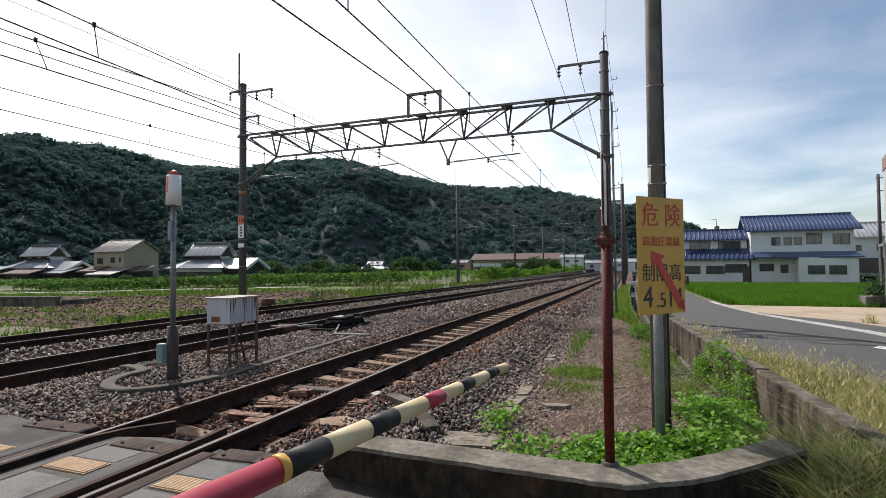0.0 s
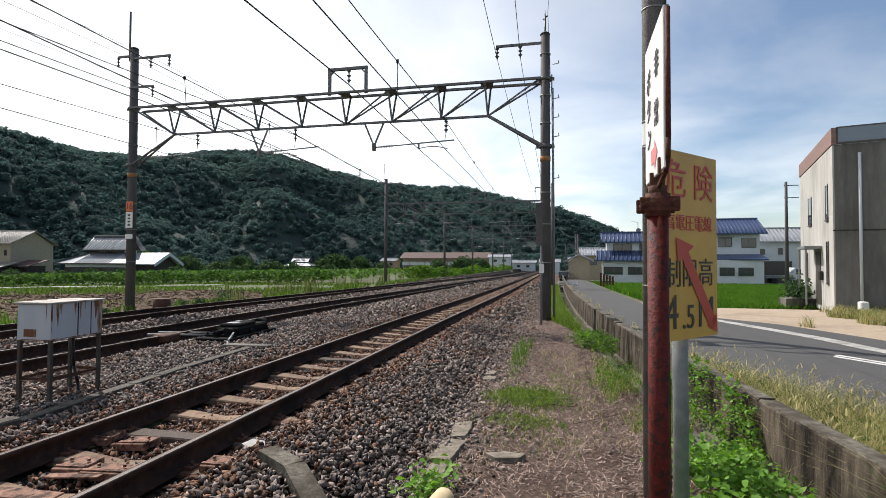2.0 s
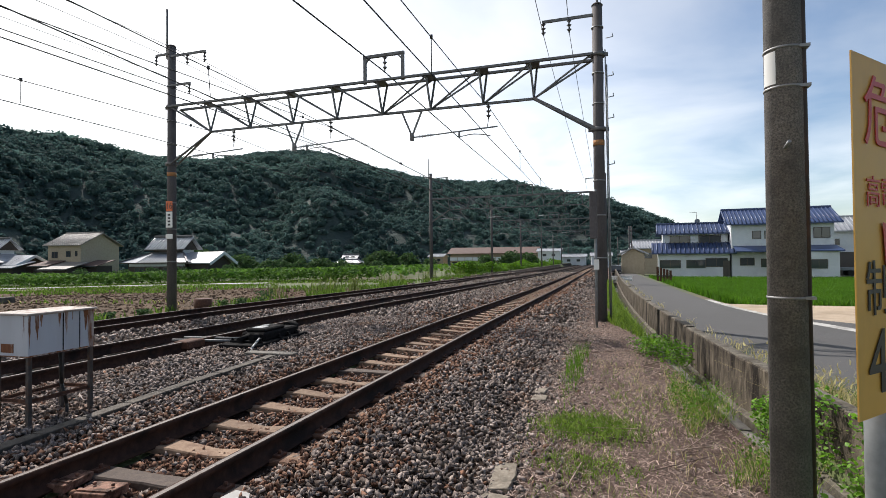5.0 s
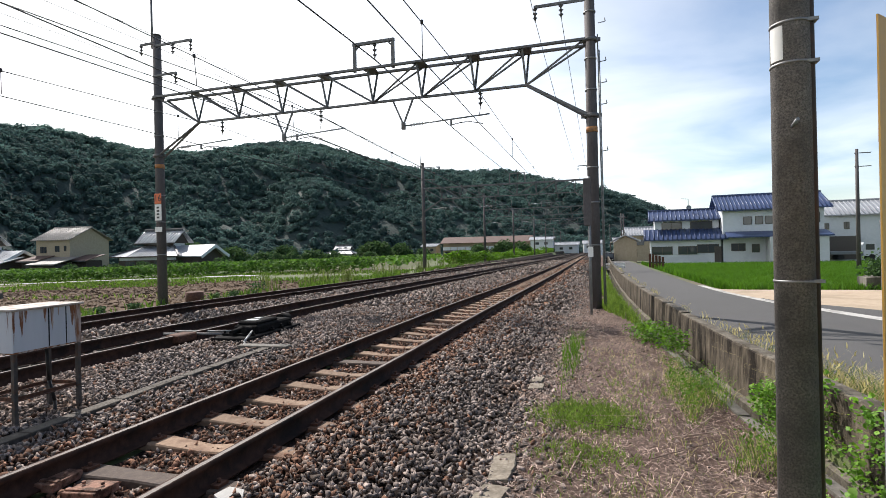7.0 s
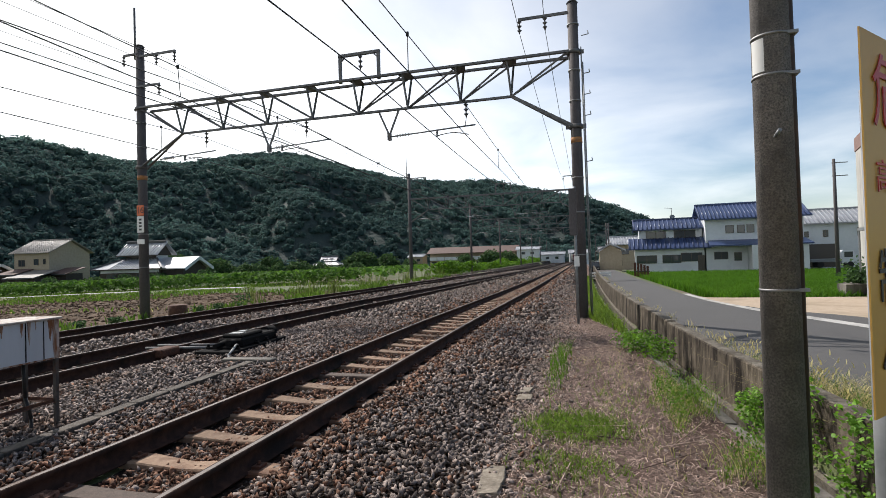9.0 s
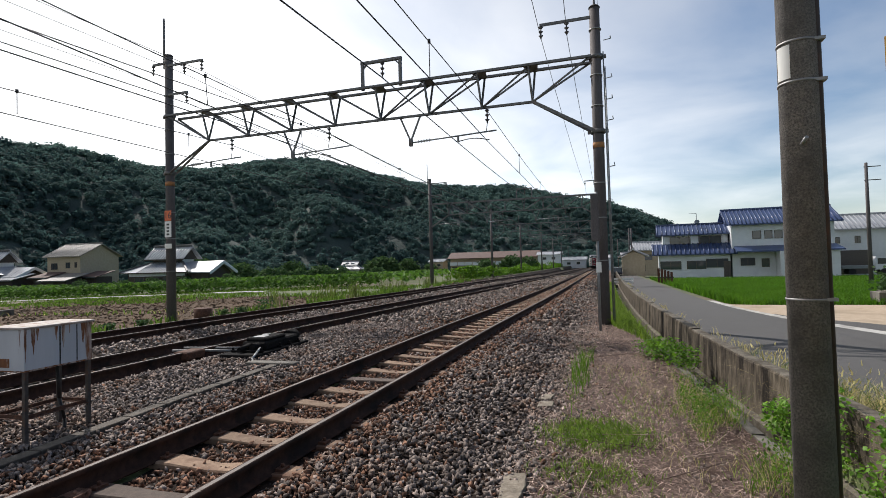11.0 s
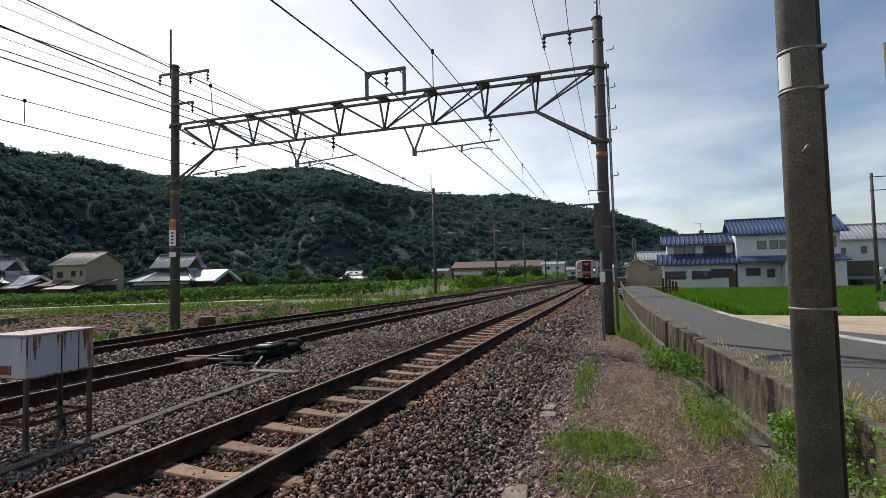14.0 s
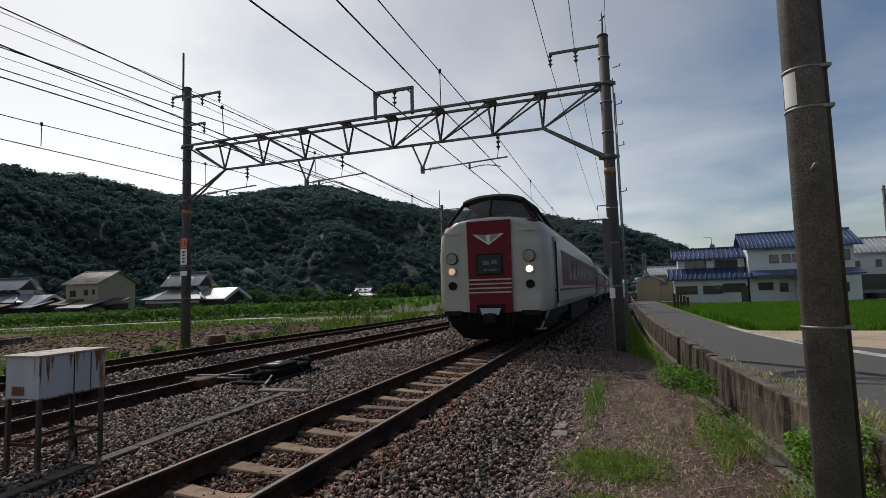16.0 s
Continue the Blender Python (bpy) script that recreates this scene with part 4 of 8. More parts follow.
        disc_stack(bm, (xa + 0.18, 0, 5.17), (xa + 0.60, 0, 5.19), 5, 0.055)
        part("arm_insulator", bm, M_WHITEPORC, g)
        bm = bmesh.new()
        rod(bm, (xa, 0, 5.16), (xb, 0, 5.27), 0.022, seg=8)
        part("registration_arm", bm, M_GALV, g)
        bm = bmesh.new()
        px = xc - 0.85
        bar(bm, (px, 0, 5.22), (px, 0, 5.04), 0.05, 0.05, (0, 1, 0))
        prev = None
        for k in range(7):
            q = (px + 0.9 * k / 6, 0, 5.06 + 0.07 * math.sin(math.pi * k / 6) - 0.04 * k / 6)
            if prev:
                rod(bm, prev, q, 0.014, seg=6)
            prev = q
        part("steady_arm", bm, M_STEEL, g)
        bm = bmesh.new()
        disc_stack(bm, (xc, 0, zb - 0.05), (xc, 0, 5.50), 3, 0.07)
        rod(bm, (xc, 0, 5.50), (xc - 0.04, 0, 5.27), 0.01, seg=5)
        part("insulator", bm, M_PORC, g)
    return g


_ORANGE = []


def mat_orange():
    if not _ORANGE:
        _ORANGE.append(mat("faded_orange", (0.36, 0.15, 0.05), (0.45, 0.22, 0.08), 12, 0.8, c=(0.2, 0.13, 0.09), cscale=6))
    return _ORANGE[0]


for _i, _y in enumerate(GANTRIES):
    gantry(_y, _i == 0)


def single_mast(y, x, h, side):
    m = thing("mast", "distant slim catenary mast with bracket arms", "mast", pose(x + bend(y), y, fall(y)), "distant masts")
    bm = bmesh.new()
    rod(bm, (0, 0, -0.4), (0, 0, h), 0.16, 0.12, 10)
    part("pole", bm, M_POLECONC, m)
    for z, l in ((h - 0.6, 1.4), (h - 2.2, 1.0), (5.3, 2.6)):
        bm = bmesh.new()
        bar(bm, (-0.3 * side, 0, z), (l * side, 0, z), 0.06, 0.06)
        part("bracket", bm, M_STEEL, m)


for _y in (122, 150, 180, 215):
    single_mast(_y, POLE_L + 0.6, 9.0, 1)
    single_mast(_y, POLE_R, 8.6, -1)


def wire(name, x, z, sag, r, label, y0=-10.2, start=0.0, rise=0.0):
    """One wire held at every gantry and sagging between; start and rise move its end behind the crossing."""
    holds = (y0,) + GANTRIES + (122, 150, 180, 215)
    cu = bpy.data.curves.new(name, "CURVE")
    cu.dimensions, cu.bevel_depth, cu.bevel_resolution = "3D", r, 1
    sp = cu.splines.new("POLY")
    pts = []
    for a, b in zip(holds, holds[1:]):
        for k in range(8):
            s = k / 8
            y = a + (b - a) * s
            first = 1 - s if a == y0 else 0.0
            pts.append((x + bend(y) + start * first, y, z + fall(y) - sag * 4 * s * (1 - s) + rise * first))
    sp.points.add(len(pts) - 1)
    for p, q in zip(sp.points, pts):
        p.co = (*q, 1)
    cu.materials.append(M_WIRE)
    return tagged(new(name, cu), label, "wire", "overhead wires")


wire("feeder_cable", -6.93, 7.18, 0.2, 0.019, "thick black feeder cable on the gantry hoops", start=0.25)
# contact and messenger pairs: x at the gantry, messenger height and sag, drift behind the crossing, dropper places
PAIRS = ((-3.80, 5.84, 0.34, 0.75, 0.75, (0.19, 0.41, 0.60, 0.81)), (-8.75, 5.68, 0.20, -1.25, -2.0, (0.20, 0.40, 0.597, 0.95)), (-8.70, 5.68, 0.20, 1.75, 1.5, (0.20, 0.40, 0.596, 0.80)), (-12.35, 5.68, 0.34, 0.0, 0.0, (0.16, 0.46, 0.764, 0.933)))
for _x, _zm, _sag, _sc, _sm, _d in PAIRS:
    wire("contact_wire", _x, 4.98 if _x > -12 else 4.94, 0.03, 0.011, "overhead contact wire above a track", start=_sc)
    wire("messenger_wire", _x, _zm, _sag, 0.010, "messenger wire carrying the contact wire", start=_sm)
for _x, _z, _sag, _st, _ri, _r in ((-15.48, 8.15, 0.35, 0, 0, 0.008), (-14.15, 8.25, 0.2, -1.0, 0.5, 0.008), (-13.42, 8.25, 0.2, -0.25, 0, 0.008), (-14.06, 7.25, 0.2, -0.75, 0, 0.014), (-2.25, 7.55, 0.5, 1.25, -0.5, 0.008), (-1.58, 7.55, 0.5, 1.25, -0.5, 0.008), (-0.80, 8.85, 0.34, 1.5, -0.5, 0.006)):
    wire("line_wire", _x, _z, _sag, _r, "thin overhead line wire", start=_st, rise=_ri)


def droppers():
    holds = (-10.2,) + GANTRIES
    for x0, zm, sag, sc, sm, places in PAIRS:
        for a, b in zip(holds, holds[1:4]):
            for s in places:
                y = a + (b - a) * s
                first = 1 - s if a < 0 else 0.0
                bm = bmesh.new()
                top = zm - sag * 4 * s * (1 - s) + fall(y)
                lo, hi = (x0 + bend(y) + sc * first, y, 4.96 + fall(y)), (x0 + bend(y) + sm * first, y, top)
                rod(bm, lo, hi, 0.009, seg=5)
                rod(bm, (hi[0], y, top - 0.02), (hi[0], y, top + 0.05), 0.03, seg=6)
                solid("dropper", bm, M_WIRE, "thin dropper between messenger and contact wire", "dropper", "droppers")


droppers()


def number_plates():
    x, y = POLE_L + 0.02, 17.4
    m = thing("pole_plate", "orange number plate over a white lettered plate on the gantry pole", "sign", pose(x, y - 0.18, 0))
    bm = bmesh.new(); bx(bm, -0.14, 0.14, -0.012, 0, 3.30, 3.64, 0.004)
    part("number_plate", bm, M_ORANGE, m, "orange plate with the number 16")
    lettering("number", "16", 0.30, M_SIGNBLACK, m, pose(0, -0.016, 3.47, 90, 0, 0))
    bm = bmesh.new(); bx(bm, -0.14, 0.14, -0.012, 0, 2.74, 3.28, 0.004)
    part("name_plate", bm, M_SIGNWHITE, m, "white plate with small black writing")
    for i in range(4):
        bm = bmesh.new(); bx(bm, -0.05, 0.05, -0.017, -0.0125, 3.14 - i * 0.11, 3.20 - i * 0.11)
        part("writing_bar", bm, M_SIGNBLACK, m)
    bm = bmesh.new(); bx(bm, -0.15, 0.15, -0.012, 0, 2.36, 2.52, 0.004)
    part("small_plate", bm, M_SIGNWHITE, m)


number_plates()


def side_equipment():
    """The slim cabinet and conduits beside the right gantry pole."""
    c = thing("pole_cabinet", "tall grey cabinet hung on a thin post by the gantry pole", "cabinet", pose(-1.0, 16.0, 0))
    bm = bmesh.new(); bx(bm, -0.13, 0.04, -0.10, 0.10, 2.05, 3.15, 0.01)
    part("housing", bm, M_POLECONC, c)
    bm = bmesh.new(); rod(bm, (0, 0, -0.45), (0, 0, 3.2), 0.03, seg=10)
    part("post", bm, M_GALV, c)
    bm = bmesh.new(); bx(bm, -0.05, 0.07, -0.045, -0.03, 1.32, 1.56)
    part("plate", bm, M_SIGNWHITE, c)
    for k, (dx, top) in enumerate(((0.17, 7.0), (0.205, 6.6))):
        bm = bmesh.new()
        rod(bm, (POLE_R + dx, 17.38, -0.3), (POLE_R + dx - 0.04, 17.38, top), 0.016, seg=8)
        solid("conduit", bm, M_GALV, "thin grey conduit running up the gantry pole", "conduit", "pole conduits")
    for z in (4.0, 5.2, 5.75, 6.3, 7.3):
        bm = bmesh.new()
        rod(bm, (POLE_R + 0.15, 17.4, z), (POLE_R + 0.33, 17.4, z + 0.02), 0.012, seg=6)
        rod(bm, (POLE_R + 0.33, 17.4, z + 0.02), (POLE_R + 0.31, 17.4, z + 0.11), 0.012, seg=6)
        solid("step_bolt", bm, M_GALV, "bent step bolt on the gantry pole", "step", "step bolts")


side_equipment()


# ---- near pole, signs and red post ----
def near_pole():
    p = thing("utility_pole", "round grey concrete pole with a dark conduit strapped to it", "pole", pose(0.158, 6.01, 0))
    bm = bmesh.new(); rod(bm, (0, 0, -0.4), (0, 0, 6.6), 0.086, 0.066, 28)
    part("shaft", bm, M_NEARPOLE, p)
    bm = bmesh.new(); rod(bm, (0.075, -0.022, -0.3), (0.056, -0.022, 6.4), 0.020, 0.020, 10)
    part("conduit", bm, M_CONDUIT, p, "dark brown conduit")
    for z in (1.42, 2.38, 2.56, 3.35):
        bm = bmesh.new()
        r = 0.086 - 0.0200 * (z + 0.4) / 7.0 + 0.003
        rod(bm, (0, 0, z), (0, 0, z + 0.010), r, r, 24)
        bx(bm, r - 0.03, r + 0.012, -0.062, -0.012, z - 0.002, z + 0.012)
        part("strap", bm, M_BAND, p, "dull steel strap")
    bm = bmesh.new()
    for i in range(8):
        a0, a1 = radians(186 + i * 6), radians(192 + i * 6)
        v = [bm.verts.new((math.cos(a) * 0.0800, math.sin(a) * 0.0800, z)) for a, z in ((a0, 2.40), (a1, 2.40), (a1, 2.55), (a0, 2.55))]
        bm.faces.new(v)
    part("label_sheet", bm, M_SIGNWHITE, p, "small white label wrapped on the pole")
    bm = bmesh.new()
    rod(bm, (-0.02, -0.07, 2.10), (-0.01, -0.115, 2.125), 0.008, seg=8)
    part("stub", bm, M_GALV, p)


near_pole()


def yellow_sign():
    # the plate's left lower corner is (-0.027, 4.787), its right one (0.336, 5.201)
    a = math.degrees(math.atan2(0.414, 0.363))
    s = thing("height_limit_sign", "yellow height limit warning sign with red and black Japanese writing", "sign", pose(0.155, 4.994, 0, 0, 0, a))
    w, z0, z1 = 0.275, 1.20, 2.135
    bm = bmesh.new(); bx(bm, -w, w, -0.002, 0.002, z0, z1)
    part("plate", bm, M_YELLOW, s)
    rot = lambda x, z: pose(x, -0.0055, z, 90, 0, 0)
    lettering("warning_word", "危", 0.20, M_SIGNRED, s, rot(-0.125, 1.98))
    lettering("warning_word", "険", 0.20, M_SIGNRED, s, rot(0.135, 1.98))
    lettering("warning_line", "高電圧電線", 0.088, M_SIGNRED, s, rot(0.0, 1.775))
    lettering("limit_word", "制限高", 0.155, M_SIGNBLACK, s, rot(0.0, 1.52))
    lettering("limit_value", "4", 0.24, M_SIGNBLACK, s, rot(-0.165, 1.33))
    lettering("limit_value", ".5", 0.17, M_SIGNBLACK, s, rot(-0.015, 1.305))
    lettering("limit_value", "M", 0.22, M_SIGNBLACK, s, rot(0.155, 1.32))
    bm = bmesh.new()
    def q(pts, y):
        v = [bm.verts.new((x, y, z)) for x, z in pts]
        bm.faces.new(v)
    q(((-0.075, 1.60), (0.195, 1.235), (0.255, 1.275), (-0.02, 1.64)), -0.0075)
    q(((-0.13, 1.705), (-0.115, 1.58), (0.035, 1.665)), -0.0075)
    q(((0.265, 1.215), (0.165, 1.255), (0.255, 1.315)), -0.0075)
    part("arrow", bm, M_SIGNRED, s, "red double-headed diagonal arrow")
    bm = bmesh.new(); rod(bm, (0.02, 0.062, -0.3), (0.02, 0.062, 2.05), 0.038, seg=18)
    part("post", bm, M_GALV, s, "grey steel sign post")
    for z in (1.35, 1.95):
        bm = bmesh.new(); bx(bm, -0.20, 0.12, 0.006, 0.02, z - 0.02, z + 0.02)
        part("bracket", bm, M_STEEL, s)


yellow_sign()


def red_post():
    p = thing("emergency_sign_post", "rusty red post carrying a white emergency button sign", "sign post", pose(-0.20, 3.75, 0))
    bm = bmesh.new()
    rod(bm, (0, 0, 0.38), (0, 0, 1.765), 0.0295, 0.0290, 28)
    part("post", bm, M_REDPOST, p, "peeling rusty red pipe")
    bm = bmesh.new(); rod(bm, (0, 0, 0.395), (0, 0, 0.425), 0.055, 0.045, 12)
    part("foot", bm, M_CONCRETE, p)
    a = -91
    turn = pose(0, 0, 0, 0, 0, a)
    def local(name, build, material, label=""):
        bm = bmesh.new(); build(bm)
        bmesh.ops.transform(bm, matrix=turn, verts=bm.verts)
        return part(name, bm, material, p, label)
    for s in (-1, 1):
        bm = bmesh.new(); bx(bm, -0.054, 0.054, s * 0.035 - 0.004, s * 0.035 + 0.004, 1.724, 1.766, 0.003)
        part("clamp_plate", bm, M_RUSTRED, p, "rusty clamp plate")
        bm = bmesh.new(); rod(bm, (s * 0.042, -0.048, 1.745), (s * 0.042, 0.048, 1.745), 0.006, seg=6); rod(bm, (s * 0.042, -0.046, 1.745), (s * 0.042, -0.039, 1.745), 0.011, seg=6)
        part("bolt", bm, M_RUSTRED, p)
    bm = bmesh.new(); rod(bm, (0, 0, 1.712), (0, 0, 1.778), 0.0345, 0.0345, 20)
    part("clamp_collar", bm, M_RUSTRED, p)
    local("pipe_top", lambda b: (rod(b, (0, 0, 1.77), (0, 0, 1.80), 0.026, 0.026, 16), bx(b, -0.012, 0.0, -0.02, 0.02, 1.77, 1.84)), M_RUST)
    local("plate", lambda b: bx(b, -0.17, 0.17, -0.010, -0.004, 1.825, 2.25, 0.002), M_SIGNWHITE, "white enamel plate")
    def frame_pipe(b):
        pts = [(-0.165, 1.80), (-0.178, 1.84), (-0.178, 2.24)]
        for u, w in zip(pts, pts[1:]):
            rod(b, (u[0], 0, u[1]), (w[0], 0, w[1]), 0.0065, seg=10)
        pts = [(0.0, 1.79), (0.05, 1.80), (0.14, 1.82), (0.172, 1.85), (0.18, 1.90), (0.18, 2.24)]
        for u, w in zip(pts, pts[1:]):
            rod(b, (u[0], 0, u[1]), (w[0], 0, w[1]), 0.0065, seg=10)
    local("frame_pipe", frame_pipe, M_RUSTRED, "rusty bent pipe frame")
    local("hook", lambda b: (bx(b, 0.105, 0.125, -0.016, -0.010, 1.82, 1.862, 0.002)), M_RUSTRED)
    def arrow(b):
        v = [b.verts.new((x, -0.0115, z)) for x, z in ((-0.04, 1.866), (0.018, 1.866), (0.018, 1.842), (0.072, 1.888), (0.018, 1.934), (0.018, 1.910), (-0.04, 1.910))]
        b.faces.new(v)
    local("arrow", arrow, M_SIGNPINK, "faded red arrow")
    for ch, x, z in (("非", 0.068, 2.13), ("常", 0.062, 1.992), ("ボ", -0.080, 2.12), ("タ", -0.078, 2.035), ("ン", -0.072, 1.950)):
        lettering("writing", ch, 0.080, M_SIGNGREY, p, turn @ pose(x, -0.012, z, 90, 0, 0))


red_post()


# ---- gate arm ----
def gate_arm():
    g = thing("crossing_gate", "striped crossing gate arm lowered across the road", "barrier", pose(-0.741, 3.352, 1.025, 0, 0, -6.65))
    cuts = (0, 0.142, 0.282, 0.471, 0.607, 0.79, 0.946, 1.167, 1.343, 1.557, 1.732, 1.762, 2.5, 2.54, 3.4, 4.2, 5.0)
    cols = (M_CREAM, M_BLACK, M_CREAM, M_BLACK, M_CREAM, M_MAROON, M_CREAM, M_BLACK, M_CREAM, M_BLACK, M_YELLOW, M_MAROON, M_YELLOW, M_BLACK, M_CREAM, M_BLACK)
    for a, b, c in zip(cuts, cuts[1:], cols):
        bm = bmesh.new()
        ra, rb = 0.025 + 0.0075 * a, 0.025 + 0.0075 * b
        rod(bm, (0, -a, 0.019 * a), (0, -b, 0.019 * b), ra + (0.002 if c is M_YELLOW else 0), rb + (0.002 if c is M_YELLOW else 0), 24)
        part("sleeve", bm, c, g)
    bm = bmesh.new()
    rod(bm, (0, 0.012, 0), (0, 0.0, 0), 0.014, 0.024, 16)
    part("end_cap", bm, M_RUST, g)
    # the machine that holds it, behind the camera
    mch = thing("gate_machine", "crossing gate machine on a post", "gate machine", pose(-1.58, -1.9, 0))
    bm = bmesh.new(); bx(bm, -0.25, 0.25, -0.35, 0.2, 0.7, 1.4, 0.02)
    part("housing", bm, M_GALV, mch)
    bm = bmesh.new(); rod(bm, (0, 0, 0.1), (0, 0, 0.72), 0.1, seg=14)
    part("post", bm, M_GALV, mch)


gate_arm()


# ---- lineside equipment ----
M_LEG = mat("dark_rusty_angle", (0.035, 0.030, 0.028), (0.085, 0.072, 0.065), 14, 0.7, c=(0.10, 0.045, 0.025), cscale=6, metal=0.2)
M_TROUGH = mat("brown_stained_concrete", (0.048, 0.039, 0.031), (0.105, 0.088, 0.070), 12, 0.93, bump=0.004, bscale=50, c=(0.05, 0.038, 0.03), cscale=2.2, rand=0.15)
def relay_box():
    b = thing("relay_box", "rust-streaked white relay box on four thin legs", "relay box", pose(-5.93, 6.93, 0, 0, 0, 3))
    bm = bmesh.new(); bx(bm, -0.21, 0.21, -0.33, 0.33, 0.74, 1.125, 0.006)
    part("case", bm, M_WHITEBOX, b, "dented white case with rust runs")
    bm = bmesh.new()
    v = bx(bm, -0.235, 0.235, -0.355, 0.355, 1.125, 1.145, 0.004)
    part("lid", bm, M_BOXLID, b, "rust-spotted lid")
    rr = random.Random(4)
    for y0, y1, drop in ((0.262, 0.332, 0.375), (0.215, 0.262, 0.20), (-0.27, -0.235, 0.24), (-0.225, -0.20, 0.11), (-0.05, -0.02, 0.13), (0.02, 0.05, 0.22), (0.09, 0.105, 0.08), (-0.332, -0.31, 0.30)):
        bm = bmesh.new()
        n = 6
        left = [(y0 + (y1 - y0) * 0.5 * (k / n) ** 1.6 * (0.4 if y1 > 0.33 else 1.0) + rr.uniform(-0.004, 0.004), 1.122 - drop * k / n) for k in range(n + 1)]
        right = [(y1 - (y1 - y0) * 0.45 * (k / n) ** 1.6 * (0.0 if y1 > 0.33 else 1.0) + rr.uniform(-0.003, 0.003), 1.122 - drop * k / n) for k in range(n, -1, -1)]
        lo = [bm.verts.new((0.2108, y, z)) for y, z in left + right]
        hi = [bm.verts.new((0.2122, y, z)) for y, z in left + right]
        bm.faces.new(hi); bm.faces.new(lo[::-1])
        for i in range(len(lo)):
            bm.faces.new((lo[i], lo[(i + 1) % len(lo)], hi[(i + 1) % len(lo)], hi[i]))
        part("rust_streak", bm, M_RUSTRUN, b, "brown rust run")
    for x0, x1, y0, y1, z0, z1 in ((0.2105, 0.2128, -0.33, 0.33, 0.742, 0.756), (-0.20, 0.21, -0.3325, -0.3305, 0.742, 0.752)):
        bm = bmesh.new(); bx(bm, x0, x1, y0, y1, z0, z1)
        part("rust_edge", bm, M_RUSTRUN, b, "rusty lower edge")
    bm = bmesh.new(); bx(bm, 0.2105, 0.216, -0.004, 0.004, 0.76, 1.12); bx(bm, 0.2105, 0.214, 0.17, 0.178, 0.76, 1.12)
    part("door_seam", bm, M_TRAINDARK, b)
    bm = bmesh.new(); bx(bm, -0.12, 0.03, -0.336, -0.3305, 0.78, 0.86)
    part("number_patch", bm, M_RUSTRUN, b, "rusted patch")
    for x in (-0.19, 0.19):
        for y in (-0.31, 0.31):
            bm = bmesh.new()
            angle_iron(bm, (x, y, -0.1), (x, y, 0.76), 0.034, (0, 1, 0))
            part("leg", bm, M_LEG, b)
    for z in (0.33,):
        for p, q in (((-0.19, -0.31), (0.19, -0.31)), ((-0.19, 0.31), (0.19, 0.31)), ((-0.19, -0.31), (-0.19, 0.31)), ((0.19, -0.31), (0.19, 0.31))):
            bm = bmesh.new()
            angle_iron(bm, (*p, z), (*q, z), 0.035)
            part("stretcher", bm, M_RUST, b)
    bm = bmesh.new()
    pts = [(0.05, 0.1, 0.75), (0.06, 0.11, 0.4), (0.10, 0.13, 0.2), (0.14, 0.1, 0.03)]
    for u, w in zip(pts, pts[1:]):
        rod(bm, u, w, 0.016, seg=8)
    part("cable", bm, M_BLACK, b)


relay_box()


def obstruction_lamp():
    l = thing("obstruction_warning_lamp", "white cylinder warning lamp with a red cap on a grey pole", "signal lamp", pose(-5.86, 5.74, 0))
    bm = bmesh.new(); rod(bm, (0, 0, -0.1), (0, 0, 0.82), 0.072, 0.072, 18)
    part("base_pipe", bm, M_LEG, l)
    bm = bmesh.new(); rod(bm, (0, 0, 0.8), (0, 0, 2.44), 0.034, 0.034, 14)
    part("pole", bm, M_GALV, l)
    bm = bmesh.new(); bx(bm, -0.13, -0.02, -0.15, -0.05, 0.34, 0.60, 0.012)
    part("junction_box", bm, M_TEAL, l, "pale blue-grey junction box")
    bm = bmesh.new(); rod(bm, (0, 0, 2.44), (0, 0, 2.84), 0.098, 0.088, 22)
    part("lamp_body", bm, M_SIGNWHITE, l)
    bm = bmesh.new(); rod(bm, (0, 0, 2.84), (0, 0, 2.91), 0.088, 0.02, 22)
    part("cap", bm, M_SIGNRED, l)
    bm = bmesh.new()
    for i in range(6):
        a0, a1 = radians(225 + 8 * i), radians(233 + 8 * i)
        v = [bm.verts.new((math.cos(a) * r, math.sin(a) * r, z)) for a, z, r in ((a0, 2.60, 0.0975), (a1, 2.60, 0.0975), (a1, 2.82, 0.0925), (a0, 2.82, 0.0925))]
        bm.faces.new(v)
    part("lens", bm, M_SIGNPINK, l, "red lens")
    bm = bmesh.new(); bx(bm, -0.03, 0.03, -0.07, -0.03, 1.96, 2.22, 0.004)
    part("plate", bm, M_GALV, l)


obstruction_lamp()


